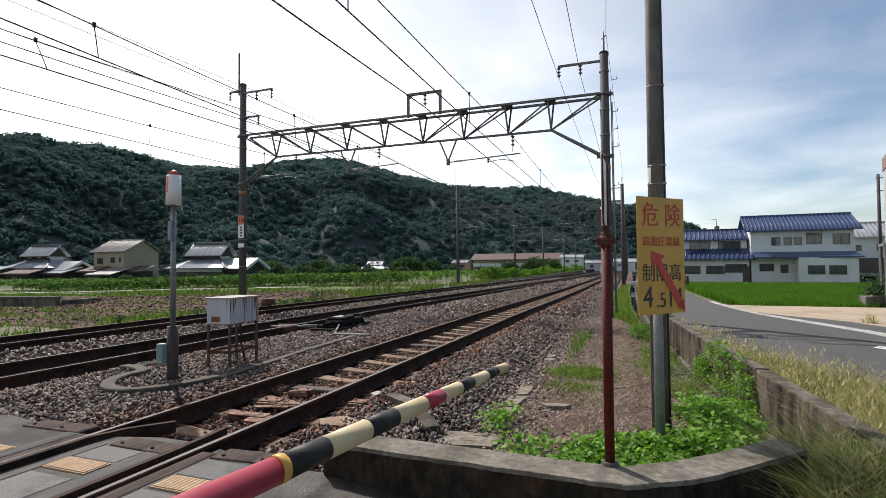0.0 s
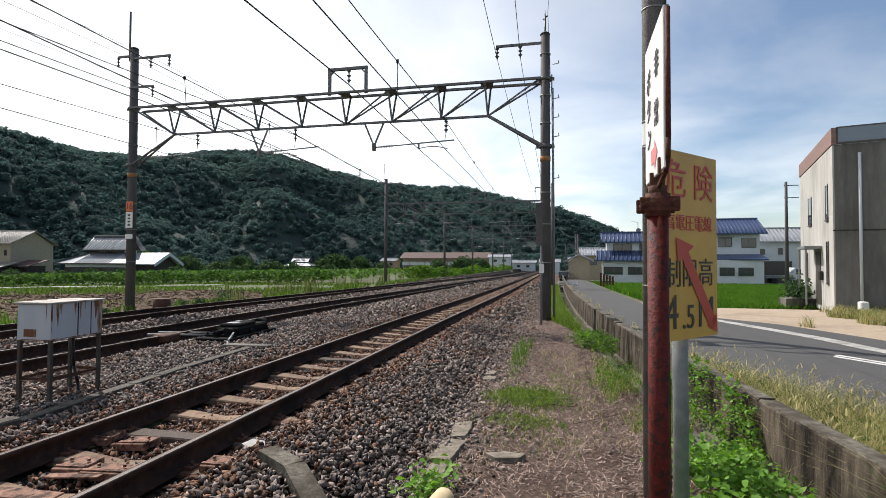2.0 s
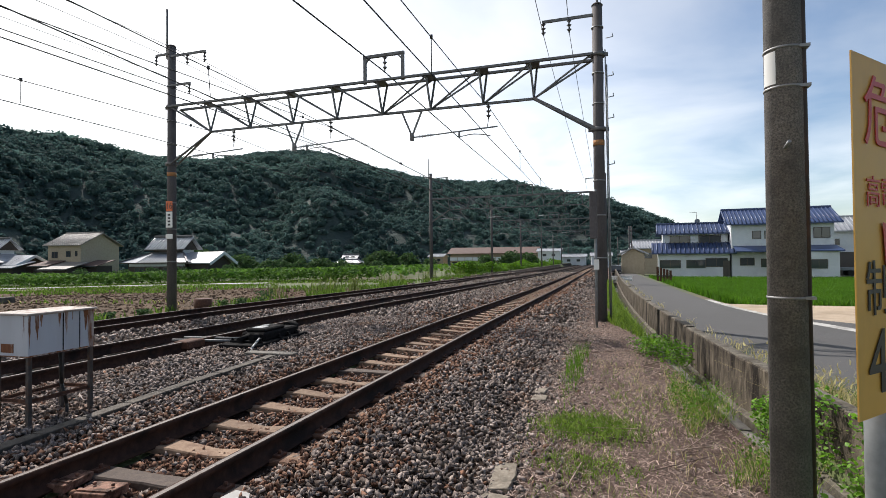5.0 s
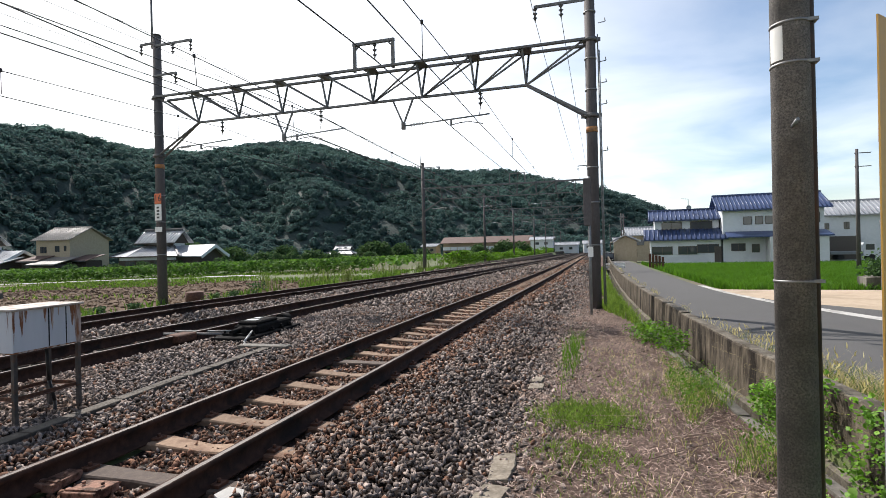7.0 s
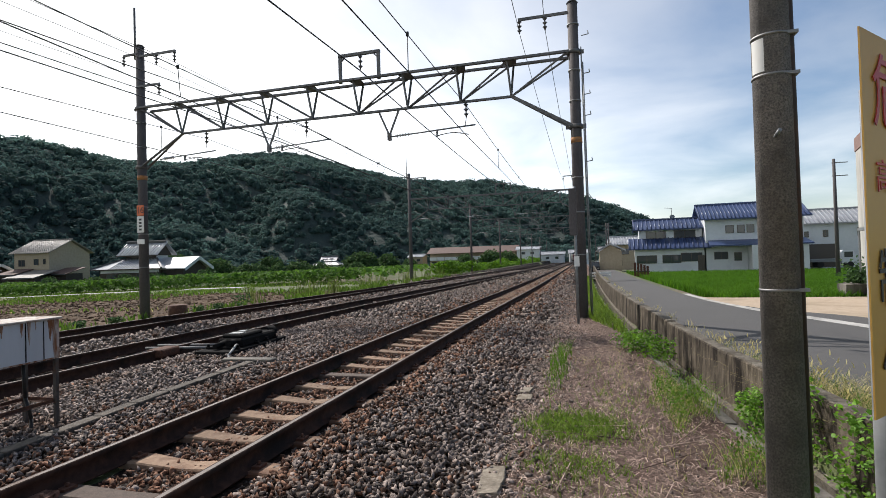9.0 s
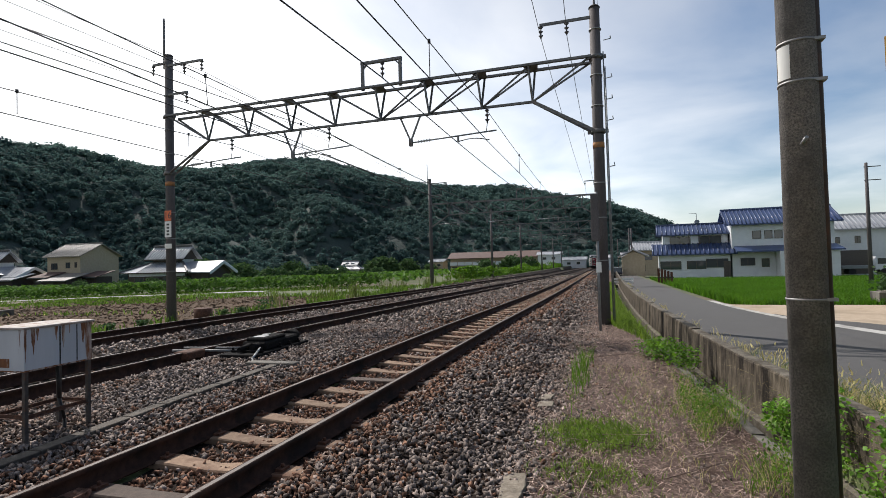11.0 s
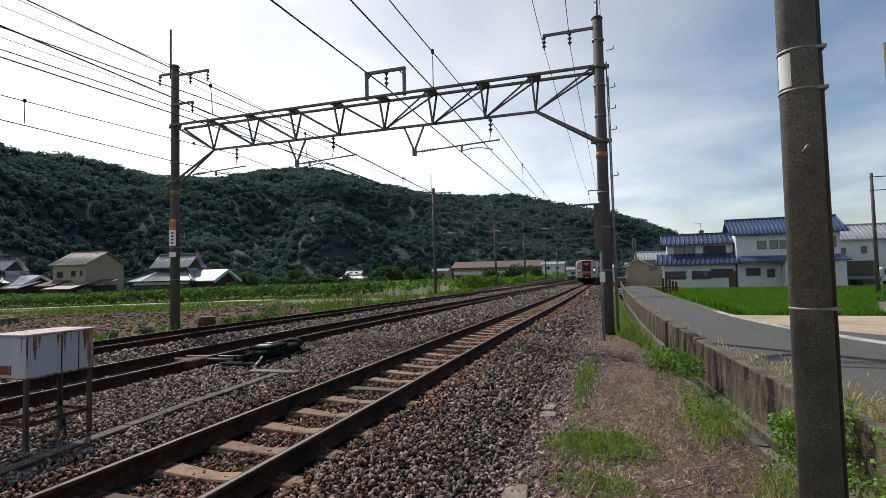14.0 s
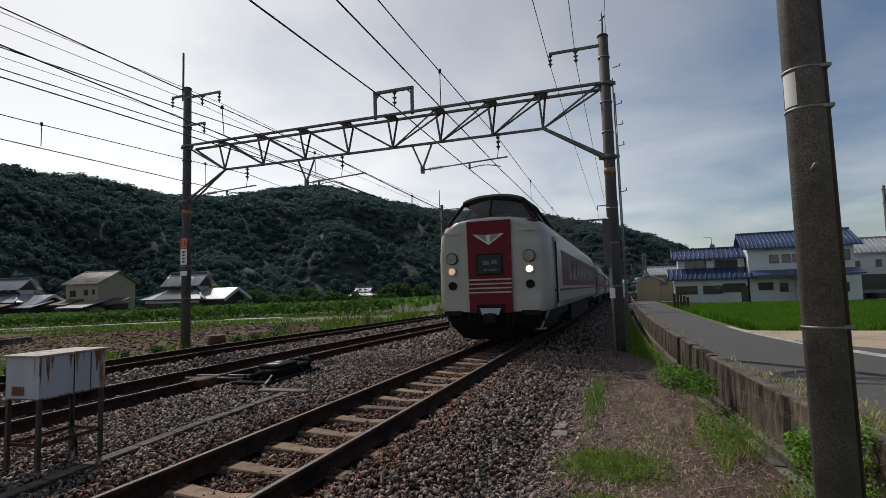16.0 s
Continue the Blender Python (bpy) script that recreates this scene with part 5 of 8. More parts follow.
def cable_trough():
    t = thing("cable_trough", "line of flat concrete cable trough covers in the ballast", "cable trough", kind="structure")
    y = 6.0
    while y < 10.2:
        x = float(np.interp(y, (5.8, 8.0, 10.3), (-5.33, -5.58, -5.74)))
        bm = bmesh.new()
        bx(bm, -0.07, 0.07, 0.0, 0.485, -0.05, 0.035, 0.006)
        o = part("cover", bm, M_TROUGH, t)
        o.matrix_basis = pose(x, y, 0.085, 0, 0, 6 + random.uniform(-1, 1))
        y += 0.495
    # the cast curved end round the lamp
    path = [Vector(q) for q in ((-5.33, 5.98), (-5.42, 5.55), (-5.58, 5.22), (-5.80, 5.04), (-6.05, 5.03), (-6.30, 5.16), (-6.52, 5.40), (-6.62, 5.66), (-6.62, 5.86), (-6.75, 6.02), (-6.98, 6.10), (-7.3, 6.12))]
    pts = []
    for i in range(len(path) - 1):
        for k in range(4):
            p0, p1, p2, p3 = path[max(i - 1, 0)], path[i], path[i + 1], path[min(i + 2, len(path) - 1)]
            u = k / 4
            pts.append(0.5 * ((2 * p1) + (p2 - p0) * u + (2 * p0 - 5 * p1 + 4 * p2 - p3) * u * u + (3 * p1 - p0 - 3 * p2 + p3) * u ** 3))
    bm = bmesh.new()
    rows = []
    for i, p in enumerate(pts):
        d = (pts[min(i + 1, len(pts) - 1)] - pts[max(i - 1, 0)]).normalized()
        nrm = Vector((-d.y, d.x))
        rows.append([bm.verts.new((p.x + nrm.x * o, p.y + nrm.y * o, z)) for o, z in ((-0.085, 0.0), (-0.08, 0.145), (-0.068, 0.158), (0.068, 0.158), (0.08, 0.145), (0.085, 0.0))])
    for u, w in zip(rows, rows[1:]):
        for i in range(5):
            bm.faces.new((u[i], u[i + 1], w[i + 1], w[i]))
    bm.faces.new(rows[0]); bm.faces.new(rows[-1][::-1])
    part("curved_end", bm, M_TROUGH, t, "curved cast end of the trough round the lamp post")


cable_trough()


def point_machine():
    p = thing("point_machine", "black electric point machine on a timber beside the middle track", "point machine", pose(-6.85, 11.55, 0.05, 0, 0, 4))
    bm = bmesh.new(); bx(bm, -0.35, 0.36, -0.85, 0.95, 0.0, 0.11, 0.01)
    part("bed", bm, M_SOOT, p)
    bm = bmesh.new(); bx(bm, -0.22, 0.26, -0.40, 0.75, 0.10, 0.26, 0.03)
    part("housing", bm, M_SOOT, p)
    bm = bmesh.new(); bx(bm, -0.18, 0.22, -0.34, 0.35, 0.26, 0.32, 0.02)
    part("lid", bm, M_SOOT, p)
    bm = bmesh.new(); rod(bm, (0.02, 0.75, 0.20), (0.02, 1.02, 0.20), 0.11, seg=16)
    part("motor", bm, M_SOOT, p)
    for k, y in enumerate((-0.5, -0.2)):
        bm = bmesh.new(); rod(bm, (-1.6, y, 0.10), (-0.2, y, 0.12), 0.022, seg=8)
        part("throw_rod", bm, M_STEEL, p)
    bm = bmesh.new()
    pts = [(0.25, -0.55, 0.18), (0.30, -0.72, 0.14), (0.36, -0.95, 0.07), (0.5, -1.15, 0.03), (0.8, -1.2, 0.03)]
    for u, w in zip(pts, pts[1:]):
        rod(bm, u, w, 0.02, seg=8)
    part("cable", bm, M_GALV, p, "pale grey flexible cable")
    bm = bmesh.new(); bx(bm, 0.5, 1.35, -1.35, -1.15, 0.0, 0.09, 0.01)
    part("cable_cover", bm, M_CONCRETE, p)
    for y in (-0.62, -0.02, 0.30, 0.62):
        bm = bmesh.new(); bx(bm, -0.30, 0.34, y, y + 0.05, 0.11, 0.15, 0.008)
        for x in (-0.26, 0.30):
            rod(bm, (x, y + 0.025, 0.15), (x, y + 0.025, 0.19), 0.02, seg=8)
        part("clamp", bm, M_SOOT, p)
    bm = bmesh.new(); rod(bm, (-0.05, -0.42, 0.2), (-0.05, -0.72, 0.17), 0.05, 0.04, 12); rod(bm, (0.12, -0.42, 0.2), (0.12, -0.6, 0.2), 0.06, 0.06, 12)
    part("crank_boss", bm, M_SOOT, p)
    bm = bmesh.new(); bx(bm, -0.10, 0.12, -0.25, -0.05, 0.322, 0.330); bx(bm, -0.12, 0.0, 0.05, 0.2, 0.322, 0.329)
    part("lid_plate", bm, M_GALV, p, "pale worn plate on the lid")
    # second detector box with a red cover
    bm = bmesh.new(); bx(bm, -1.15, -0.85, -1.0, -0.55, 0.02, 0.16, 0.02)
    part("detector_box", bm, M_RUST, p)


point_machine()


def concrete_bits():
    def slab(x, y, z, w, d, h, turn, mat_, tilt=0.0, label="broken flat piece of pale concrete"):
        bm = bmesh.new()
        n = 5
        poly = [(math.cos(2 * math.pi * i / n + 0.3) * w * random.uniform(0.75, 1.1), math.sin(2 * math.pi * i / n + 0.3) * d * random.uniform(0.75, 1.1)) for i in range(n)]
        prism(bm, poly, -h, h)
        ob = solid("concrete_piece", bm, mat_, label, "concrete piece", "broken concrete pieces")
        ob.matrix_basis = pose(x, y, z, tilt, 0, turn)
    bm = bmesh.new()
    prism(bm, worn_outline([(-0.28, -0.16), (0.20, -0.18), (0.30, 0.13), (-0.22, 0.17)], 0.08, 0.012, random), -0.05, 0.02)
    bx(bm, -0.10, 0.02, -0.06, -0.045, 0.018, 0.022); bx(bm, 0.02, 0.14, 0.07, 0.085, 0.018, 0.022)
    ob = solid("concrete_piece", bm, M_PALEBIT, "flat pale concrete lid lying beside the kerb", "concrete piece", "broken concrete pieces")
    ob.matrix_basis = pose(-1.48, 5.02, 0.01, 2, 1, 14)
    slab(-0.92, 6.45, 0.0, 0.17, 0.09, 0.022, 10, M_PALEBIT)
    for y, x, w, d in ((5.95, -1.40, 0.085, 0.26), (6.50, -1.41, 0.10, 0.27), (7.06, -1.40, 0.085, 0.25), (9.30, -1.44, 0.085, 0.12), (9.62, -1.46, 0.07, 0.13)):
        bm = bmesh.new()
        poly = worn_outline([(-w, -d), (w * 0.9, -d * 0.94), (w, d * 0.9), (-w * 0.85, d)], 0.06, 0.012, random)
        prism(bm, poly, -0.08, 0.035)
        es = [e for e in bm.edges if all(abs(v.co.z - 0.035) < 1e-4 for v in e.verts)]
        bmesh.ops.bevel(bm, geom=es, offset=0.008, segments=1, affect="EDGES")
        ob = solid("edge_block", bm, M_PALEBIT, "broken pale concrete edging sunk beside the ballast", "concrete block", "edging blocks")
        ob.matrix_basis = pose(x, y, -0.02, random.uniform(-2, 2), random.uniform(-5, 5), random.uniform(-7, 7))
    slab(-2.95, 6.05, 0.075, 0.12, 0.09, 0.010, 40, M_EDGING, 4, "flat whitish stone in the ballast")
    slab(-2.75, 4.85, 0.08, 0.27, 0.15, 0.03, 10, M_SLEEPER, 3, "rusty flat plate beside the rail")
    # bent trough piece
    bm = bmesh.new()
    pts = [(-2.65, 5.75, 0.13), (-2.30, 5.52, 0.13), (-1.87, 5.07, 0.04)]
    for u, w in zip(pts, pts[1:]):
        bar(bm, u, w, 0.15, 0.09)
    solid("bent_trough", bm, M_COPING, "angled concrete cable duct piece in the ballast", "cable duct")
    # metal plates between the rails
    for x, y, w, d in ((-3.9, 4.9, 0.5, 0.10), (-3.6, 4.75, 0.34, 0.09), (-3.85, 5.25, 0.42, 0.1)):
        bm = bmesh.new(); bx(bm, -w / 2, w / 2, -d * 0.7, d * 0.7, 0, 0.012, 0.003)
        ob = solid("steel_plate", bm, M_RUSTPLATE, "rusty steel plate between the rails", "plate", "plates in the track")
        ob.matrix_basis = pose(x, y, 0.055, random.uniform(-3, 3), random.uniform(-3, 3), random.uniform(-9, 9))
    bm = bmesh.new()
    rod(bm, (-14.30, 18.1, -0.25), (-14.30, 18.1, 0.28), 0.30, 0.30, 20)
    solid("concrete_stump", bm, M_RUST, "short rusty round stump beside the field", "stump")


concrete_bits()


# ---- hill ----
def crown_shapes(sprays=46, n=16):
    """Tree crowns: a rough inner mass and a shell of small leaf sprays, denser on top."""
    rs = np.random.RandomState(19)
    out = []
    for _ in range(n):
        bm = bmesh.new()
        bmesh.ops.create_icosphere(bm, subdivisions=1, radius=0.70)
        bmesh.ops.delete(bm, geom=[f for f in bm.faces if f.calc_center_median().z < -0.35], context="FACES")
        lobes = rs.normal(size=(7, 3)); lobes[:, 2] = np.abs(lobes[:, 2])
        lobes /= np.linalg.norm(lobes, axis=1)[:, None]
        for _k in range(sprays):
            d = Vector(rs.normal(size=3)); d.z = abs(d.z) * 1.1 - 0.35; d.normalize()
            bulge = max(math.exp(-8.0 * (1.0 - d.dot(Vector(q)))) for q in lobes)
            c = d * (0.72 + 0.30 * bulge + rs.uniform(-0.05, 0.07))
            nrm = (d + Vector(rs.normal(0, 0.42, 3)) + Vector((0, 0, 0.2))).normalized()
            a = nrm.orthogonal().normalized(); b = nrm.cross(a)
            r, t0 = rs.uniform(0.17, 0.30), rs.uniform(0, 6.3)
            bm.faces.new([bm.verts.new(c + (a * math.cos(t0 + t) + b * math.sin(t0 + t)) * r * rs.uniform(0.8, 1.25)) for t in (0.0, 2.1, 4.2)])
        bm.verts.index_update()
        out.append((np.array([q.co[:] for q in bm.verts]), np.array([[q.index for q in p.verts] for p in bm.faces])))
        bm.free()
    return out


def crowns(name, shapes, pos, size, tall, rs, material, label):
    """Many crowns in one mesh, each turned about the upright."""
    V, Fa, base = [], [], 0
    kind = rs.randint(len(shapes), size=len(pos))
    for k, (v, f) in enumerate(shapes):
        ids = np.where(kind == k)[0]
        if not len(ids):
            continue
        a = rs.uniform(0, 2 * np.pi, len(ids))[:, None]
        c, q = np.cos(a), np.sin(a)
        x, y, z = v[:, 0][None], v[:, 1][None], v[:, 2][None]
        p = np.stack([(x * c - y * q), (x * q + y * c), z * tall[ids][:, None]], 2) * size[ids][:, None, None] + pos[ids][:, None, :]
        V.append(p.reshape(-1, 3))
        Fa.append((f[None] + (np.arange(len(ids)) * len(v))[:, None, None] + base).reshape(-1, 3))
        base += len(ids) * len(v)
    return tagged(new(name, arrays(name, np.concatenate(V), np.concatenate(Fa), material)), label, "trees", kind="stuff")


def hill():
    az = np.radians([-100, -80, -66, -58.6, -55.5, -53.5, -50.5, -46.8, -42.3, -38.0, -35.2, -31.8, -28.2, -23.3, -19.6, -14.1, -11.0, -5.0, -1.6, 3.3, 5.9, 9.4, 13.0])
    el = np.radians([8.4, 10.0, 10.8, 10.7, 10.8, 10.8, 10.1, 9.45, 8.9, 10.3, 10.75, 10.65, 10.0, 9.1, 8.05, 7.6, 7.6, 6.5, 5.6, 3.9, 2.9, 1.5, 0.0])
    dist = np.interp(np.degrees(az), [-100, -60, -40, -25, -5, 13], [330, 340, 400, 430, 520, 640])
    n, rows = 190, 40
    A = np.linspace(az[0], az[-1], n)
    E, D = np.interp(A, az, el) + np.radians(np.interp(np.degrees(A), (-100, -60, -46, -36, 3, 9), (-0.12, -0.12, 0.05, 0.40, 0.30, -0.05))), np.interp(A, az, dist)
    V = []
    for j in range(rows):
        u = j / (rows - 1) * 1.25
        for i in range(n):
            r = D[i] * (0.50 + 0.50 * u)
            h = (D[i] * math.tan(E[i]) - 2.0) * (math.sin(min(u, 1.0) * math.pi / 2) ** 1.15 if u < 1 else 1 - (u - 1) * 1.2)
            x, y = math.sin(A[i]) * r, math.cos(A[i]) * r
            # spurs and gullies running down the slope
            k = noise.fractal(Vector((x, y, 0)) / 70.0, 1.0, 2.0, 4)
            g = noise.noise(Vector((A[i] * 7.5 + 0.25 * u, u * 0.9, 4.0)))
            env = math.sin(min(u, 1.0) * math.pi) * max(0.0, 1.0 - u)
            h += k * 22.0 * env + g * 26.0 * env - 2.5
            V.append((x, y, h))
    f = [(j * n + i, j * n + i + 1, (j + 1) * n + i + 1, (j + 1) * n + i) for j in range(rows - 1) for i in range(n - 1)]
    tagged(new("hill", arrays("hill", V, f, M_GAPSHADE, True)), "dark wooded hill behind the village", "hill", kind="structure")
    rs = np.random.RandomState(5)
    W = np.array(V).reshape(rows, n, 3)
    N = 13800
    ju, iu = (np.sqrt(rs.uniform(0.18, 1.0, N)) - 0.424) / 0.576 * (rows * 0.86 - 1.02), rs.uniform(0, n - 1.01, N)
    j0, i0 = ju.astype(int), iu.astype(int)
    a, b = (ju - j0)[:, None], (iu - i0)[:, None]
    P = (W[j0, i0] * (1 - a) + W[j0 + 1, i0] * a) * (1 - b) + (W[j0, i0 + 1] * (1 - a) + W[j0 + 1, i0 + 1] * a) * b
    R = np.linalg.norm(P[:, :2], axis=1)
    S = rs.uniform(1.9, 3.5, N) * np.clip(R / 330, 0.8, 1.35)
    P[:, 2] += S * rs.uniform(0.05, 0.45, N)
    tall = rs.uniform(0.8, 1.15, N)
    crowns("hill_trees", crown_shapes(), P, S, tall, rs, M_HAZEFOREST, "dense rounded green tree crowns covering the hill")


hill()


# ---- houses ----
def roof_slab(bm, x0, x1, y0, y1, ze, zr, over=0.5, th=0.16):
    """Gable roof with its ridge along x."""
    ym = (y0 + y1) / 2
    x0, x1, y0, y1 = x0 - over, x1 + over, y0 - over, y1 + over
    s = (zr - ze) / (ym - y0)
    ze2 = ze
    for ya in (y0, y1):
        v = [(x0, ya, ze2), (x1, ya, ze2), (x1, ym, zr), (x0, ym, zr)]
        lo = [bm.verts.new(p) for p in v]
        hi = [bm.verts.new((p[0], p[1], p[2] + th)) for p in v]
        bm.faces.new(hi); bm.faces.new(lo[::-1])
        for i in range(4):
            j = (i + 1) % 4
            bm.faces.new((lo[i], lo[j], hi[j], hi[i]))


def tile_rolls(parent, x0, x1, y0, y1, ze, zr, over, material, step=0.45, lean=True, side=-1):
    """Raised tile courses running down the slope that faces -y."""
    ym = (y0 + y1) / 2 if lean else y1
    ya = y0 - over
    me = None
    L = math.hypot(ym - ya, zr - ze)
    bm = bmesh.new()
    rod(bm, (0, 0, 0), (0, L, 0), 0.07, 0.07, 6)
    me = mesh_of(bm, "tile_roll", material)
    ang = math.degrees(math.atan2(zr - ze, ym - ya))
    x = x0 - over + 0.1
    while x < x1 + over:
        o = new("tile_roll", me)
        o.parent = parent
        o.matrix_basis = pose(x, ya, ze + 0.17, ang, 0, 0)
        x += step
    bm = bmesh.new()
    bx(bm, x0 - over, x1 + over, ym - 0.12, ym + 0.12, zr + 0.08, zr + 0.36, 0.05)
    part("ridge", bm, material, parent)


def window(parent, x, z, w, h, y, panes=2, frame=None):
    bm = bmesh.new()
    d = 0.05
    for a, b, c, e in ((x - w / 2, x + w / 2, z, z + d), (x - w / 2, x + w / 2, z + h - d, z + h)):
        bx(bm, a, b, y - 0.07, y + 0.02, c, e)
    for i in range(panes + 1):
        xx = x - w / 2 + (w - d) * i / panes
        bx(bm, xx, xx + d, y - 0.065, y + 0.02, z + d, z + h - d)
    o = part("window_frame", bm, frame or M_FRAME, parent)
    for i in range(panes):
        bm = bmesh.new()
        bx(bm, x - w / 2 + w * i / panes, x - w / 2 + w * (i + 1) / panes, y - 0.03, y - 0.012, z, z + h)
        part("pane", bm, M_PANE, o)
    return o


def hip_house(name, label, at, w, d, eave, ridge, wall, roof, lower=None, wins=()):
    h = thing(name, label, "house", at, "village houses")
    bm = bmesh.new(); bx(bm, 0, w, 0, d, -1.0, eave)
    part("wall", bm, wall, h)
    for x in (0.0, w):
        bm = bmesh.new()
        v = [bm.verts.new(p) for p in ((x, 0, eave), (x, d, eave), (x, d / 2, ridge))]
        bm.faces.new(v)
        part("gable", bm, wall, h)
    r = thing_roof(h, w, d, eave, ridge, roof)
    if lower:
        e2, run, over = lower
        bm = bmesh.new()
        v = [(-over, -run, e2), (w + over, -run, e2), (w + over, 0.02, e2 + run * 0.45), (-over, 0.02, e2 + run * 0.45)]
        lo = [bm.verts.new(p) for p in v]; hi = [bm.verts.new((p[0], p[1], p[2] + 0.14)) for p in v]
        bm.faces.new(hi); bm.faces.new(lo[::-1])
        for i in range(4):
            j = (i + 1) % 4
            bm.faces.new((lo[i], lo[j], hi[j], hi[i]))
        part("lower_roof", bm, roof, h)
    for q in wins:
        window(h, *q, -0.01)
    return h


def thing_roof(h, w, d, eave, ridge, roof, over=0.6, step=0.5):
    bm = bmesh.new()
    roof_slab(bm, 0, w, 0, d, eave - 0.02, ridge, over)
    r = part("roof", bm, roof, h)
    tile_rolls(r, 0, w, 0, d, eave - 0.02, ridge, over, roof, step)
    return r


def blue_house():
    """Two joined wings with glazed blue roofs beyond the paddy."""
    at = pose(12.7, 73.0, -0.85, 0, 0, -3)
    h = thing("house", "white two-storey house with a glazed blue tile roof", "house", at, "village houses")
    bm = bmesh.new(); bx(bm, 0, 10.2, 0, 7.0, -0.5, 6.1)
    part("wall", bm, M_PLASTER, h)
    for x in (0.0, 10.2):
        bm = bmesh.new()
        bm.faces.new([bm.verts.new(p) for p in ((x, 0, 6.1), (x, 7.0, 6.1), (x, 3.5, 7.9))])
        part("gable", bm, M_PLASTER, h)
    thing_roof(h, 10.2, 7.0, 6.05, 7.95, M_BLUETILE, 0.7, 0.42)
    bm = bmesh.new(); bx(bm, 4.4, 9.9, -2.6, -0.02, -0.5, 2.9)
    part("porch_wall", bm, M_PLASTER, h)
    bm = bmesh.new()
    v = [(0.2, -2.0, 2.85), (10.3, -3.0, 2.85), (10.3, -0.01, 3.45), (0.2, -0.01, 3.45)]
    lo = [bm.verts.new(p) for p in v]; hi = [bm.verts.new((p[0], p[1], p[2] + 0.16)) for p in v]
    bm.faces.new(hi); bm.faces.new(lo[::-1])
    for i in range(4):
        bm.faces.new((lo[i], lo[(i + 1) % 4], hi[(i + 1) % 4], hi[i]))
    part("porch_roof", bm, M_BLUETILE, h)
    for x, z, w, hh, p in ((2.6, 4.4, 0.9, 0.95, 1), (3.8, 4.4, 0.8, 0.95, 1), (4.8, 4.4, 0.8, 0.95, 1), (6.4, 4.5, 1.5, 1.1, 2), (9.0, 4.4, 1.6, 1.2, 2), (1.6, 1.3, 1.5, 0.9, 2), (3.4, 1.1, 0.8, 1.0, 1)):
        window(h, x, z, w, hh, -0.01, p)
    for x, z, w, hh, p in ((6.0, 1.0, 1.6, 1.0, 2), (8.0, 1.0, 1.6, 1.0, 2)):
        window(h, x, z, w, hh, -2.61, p)
    bm = bmesh.new(); bx(bm, 5.6, 7.2, -0.7, -0.01, 5.68, 5.76)
    part("awning", bm, M_GALV, h)
    # older wing
    at = pose(4.9, 74.0, -0.85, 0, 0, -3) @ Matrix.Diagonal((1.24, 1, 1, 1))
    g = thing("house", "older white house wing with two tiers of blue tiled roof", "house", at, "village houses")
    bm = bmesh.new(); bx(bm, 0.3, 6.2, 1.2, 6.5, -0.5, 5.2)
    part("wall", bm, M_PLASTER, g)
    bm = bmesh.new(); bx(bm, -0.2, 6.15, -0.8, 1.25, -0.5, 2.75)
    part("ground_floor_wall", bm, M_PLASTER, g)
    for x in (0.3, 6.2):
        bm = bmesh.new()
        bm.faces.new([bm.verts.new(p) for p in ((x, 1.2, 5.2), (x, 6.5, 5.2), (x, 3.85, 6.5))])
        part("gable", bm, M_PLASTER, g)
    rb = bmesh.new()
    roof_slab(rb, 0.3, 6.2, 1.2, 6.5, 5.15, 6.45, 0.6)
    r = part("roof", rb, M_BLUETILE, g)
    tile_rolls(r, 0.3, 6.2, 1.2, 6.5, 5.15, 6.45, 0.6, M_BLUETILE, 0.42)
    bm = bmesh.new()
    v = [(-0.8, -1.5, 2.7), (6.7, -1.5, 2.7), (6.7, 1.22, 4.0), (-0.8, 1.22, 4.0)]
    lo = [bm.verts.new(p) for p in v]; hi = [bm.verts.new((p[0], p[1], p[2] + 0.15)) for p in v]
    bm.faces.new(hi); bm.faces.new(lo[::-1])
    for i in range(4):
        bm.faces.new((lo[i], lo[(i + 1) % 4], hi[(i + 1) % 4], hi[i]))
    lr = part("lower_roof", bm, M_BLUETILE, g)
    me_b = bmesh.new(); rod(me_b, (0, 0, 0), (0, 3.0, 0), 0.07, 0.07, 6)
    me = mesh_of(me_b, "tile_roll", M_BLUETILE)
    x = -0.7
    while x < 6.7:
        o = new("tile_roll", me); o.parent = lr
        o.matrix_basis = pose(x, -1.5, 2.87, math.degrees(math.atan2(1.3, 2.72)), 0, 0)
        x += 0.42
    for x, z, w, hh, p in ((1.9, 4.1, 1.9, 0.9, 2), (4.6, 4.1, 2.0, 0.95, 2)):
        window(g, x, z, w, hh, 1.19, p)
    for x, z, w, hh, p in ((0.9, 1.0, 1.9, 1.0, 2), (3.2, 1.0, 1.7, 1.0, 2), (5.0, 1.15, 1.9, 1.05, 2)):
        window(g, x, z, w, hh, -0.81, p)
    bm = bmesh.new(); bx(bm, 5.2 + 0.35, 5.2 + 0.95, -0.86, -0.81, 0.0, 1.9)
    part("door", bm, M_FRAME, g)
    bm = bmesh.new()
    rod(bm, (3.6, 3.0, 6.4), (3.6, 3.0, 8.0), 0.03, seg=6)
    rod(bm, (3.6, 3.0, 8.0), (2.9, 3.0, 8.1), 0.025, seg=6)
    rod(bm, (3.6, 2.9, 6.9), (3.65, 2.75, 6.95), 0.25, 0.25, 14)
    part("aerial", bm, M_GALV, g)


blue_house()


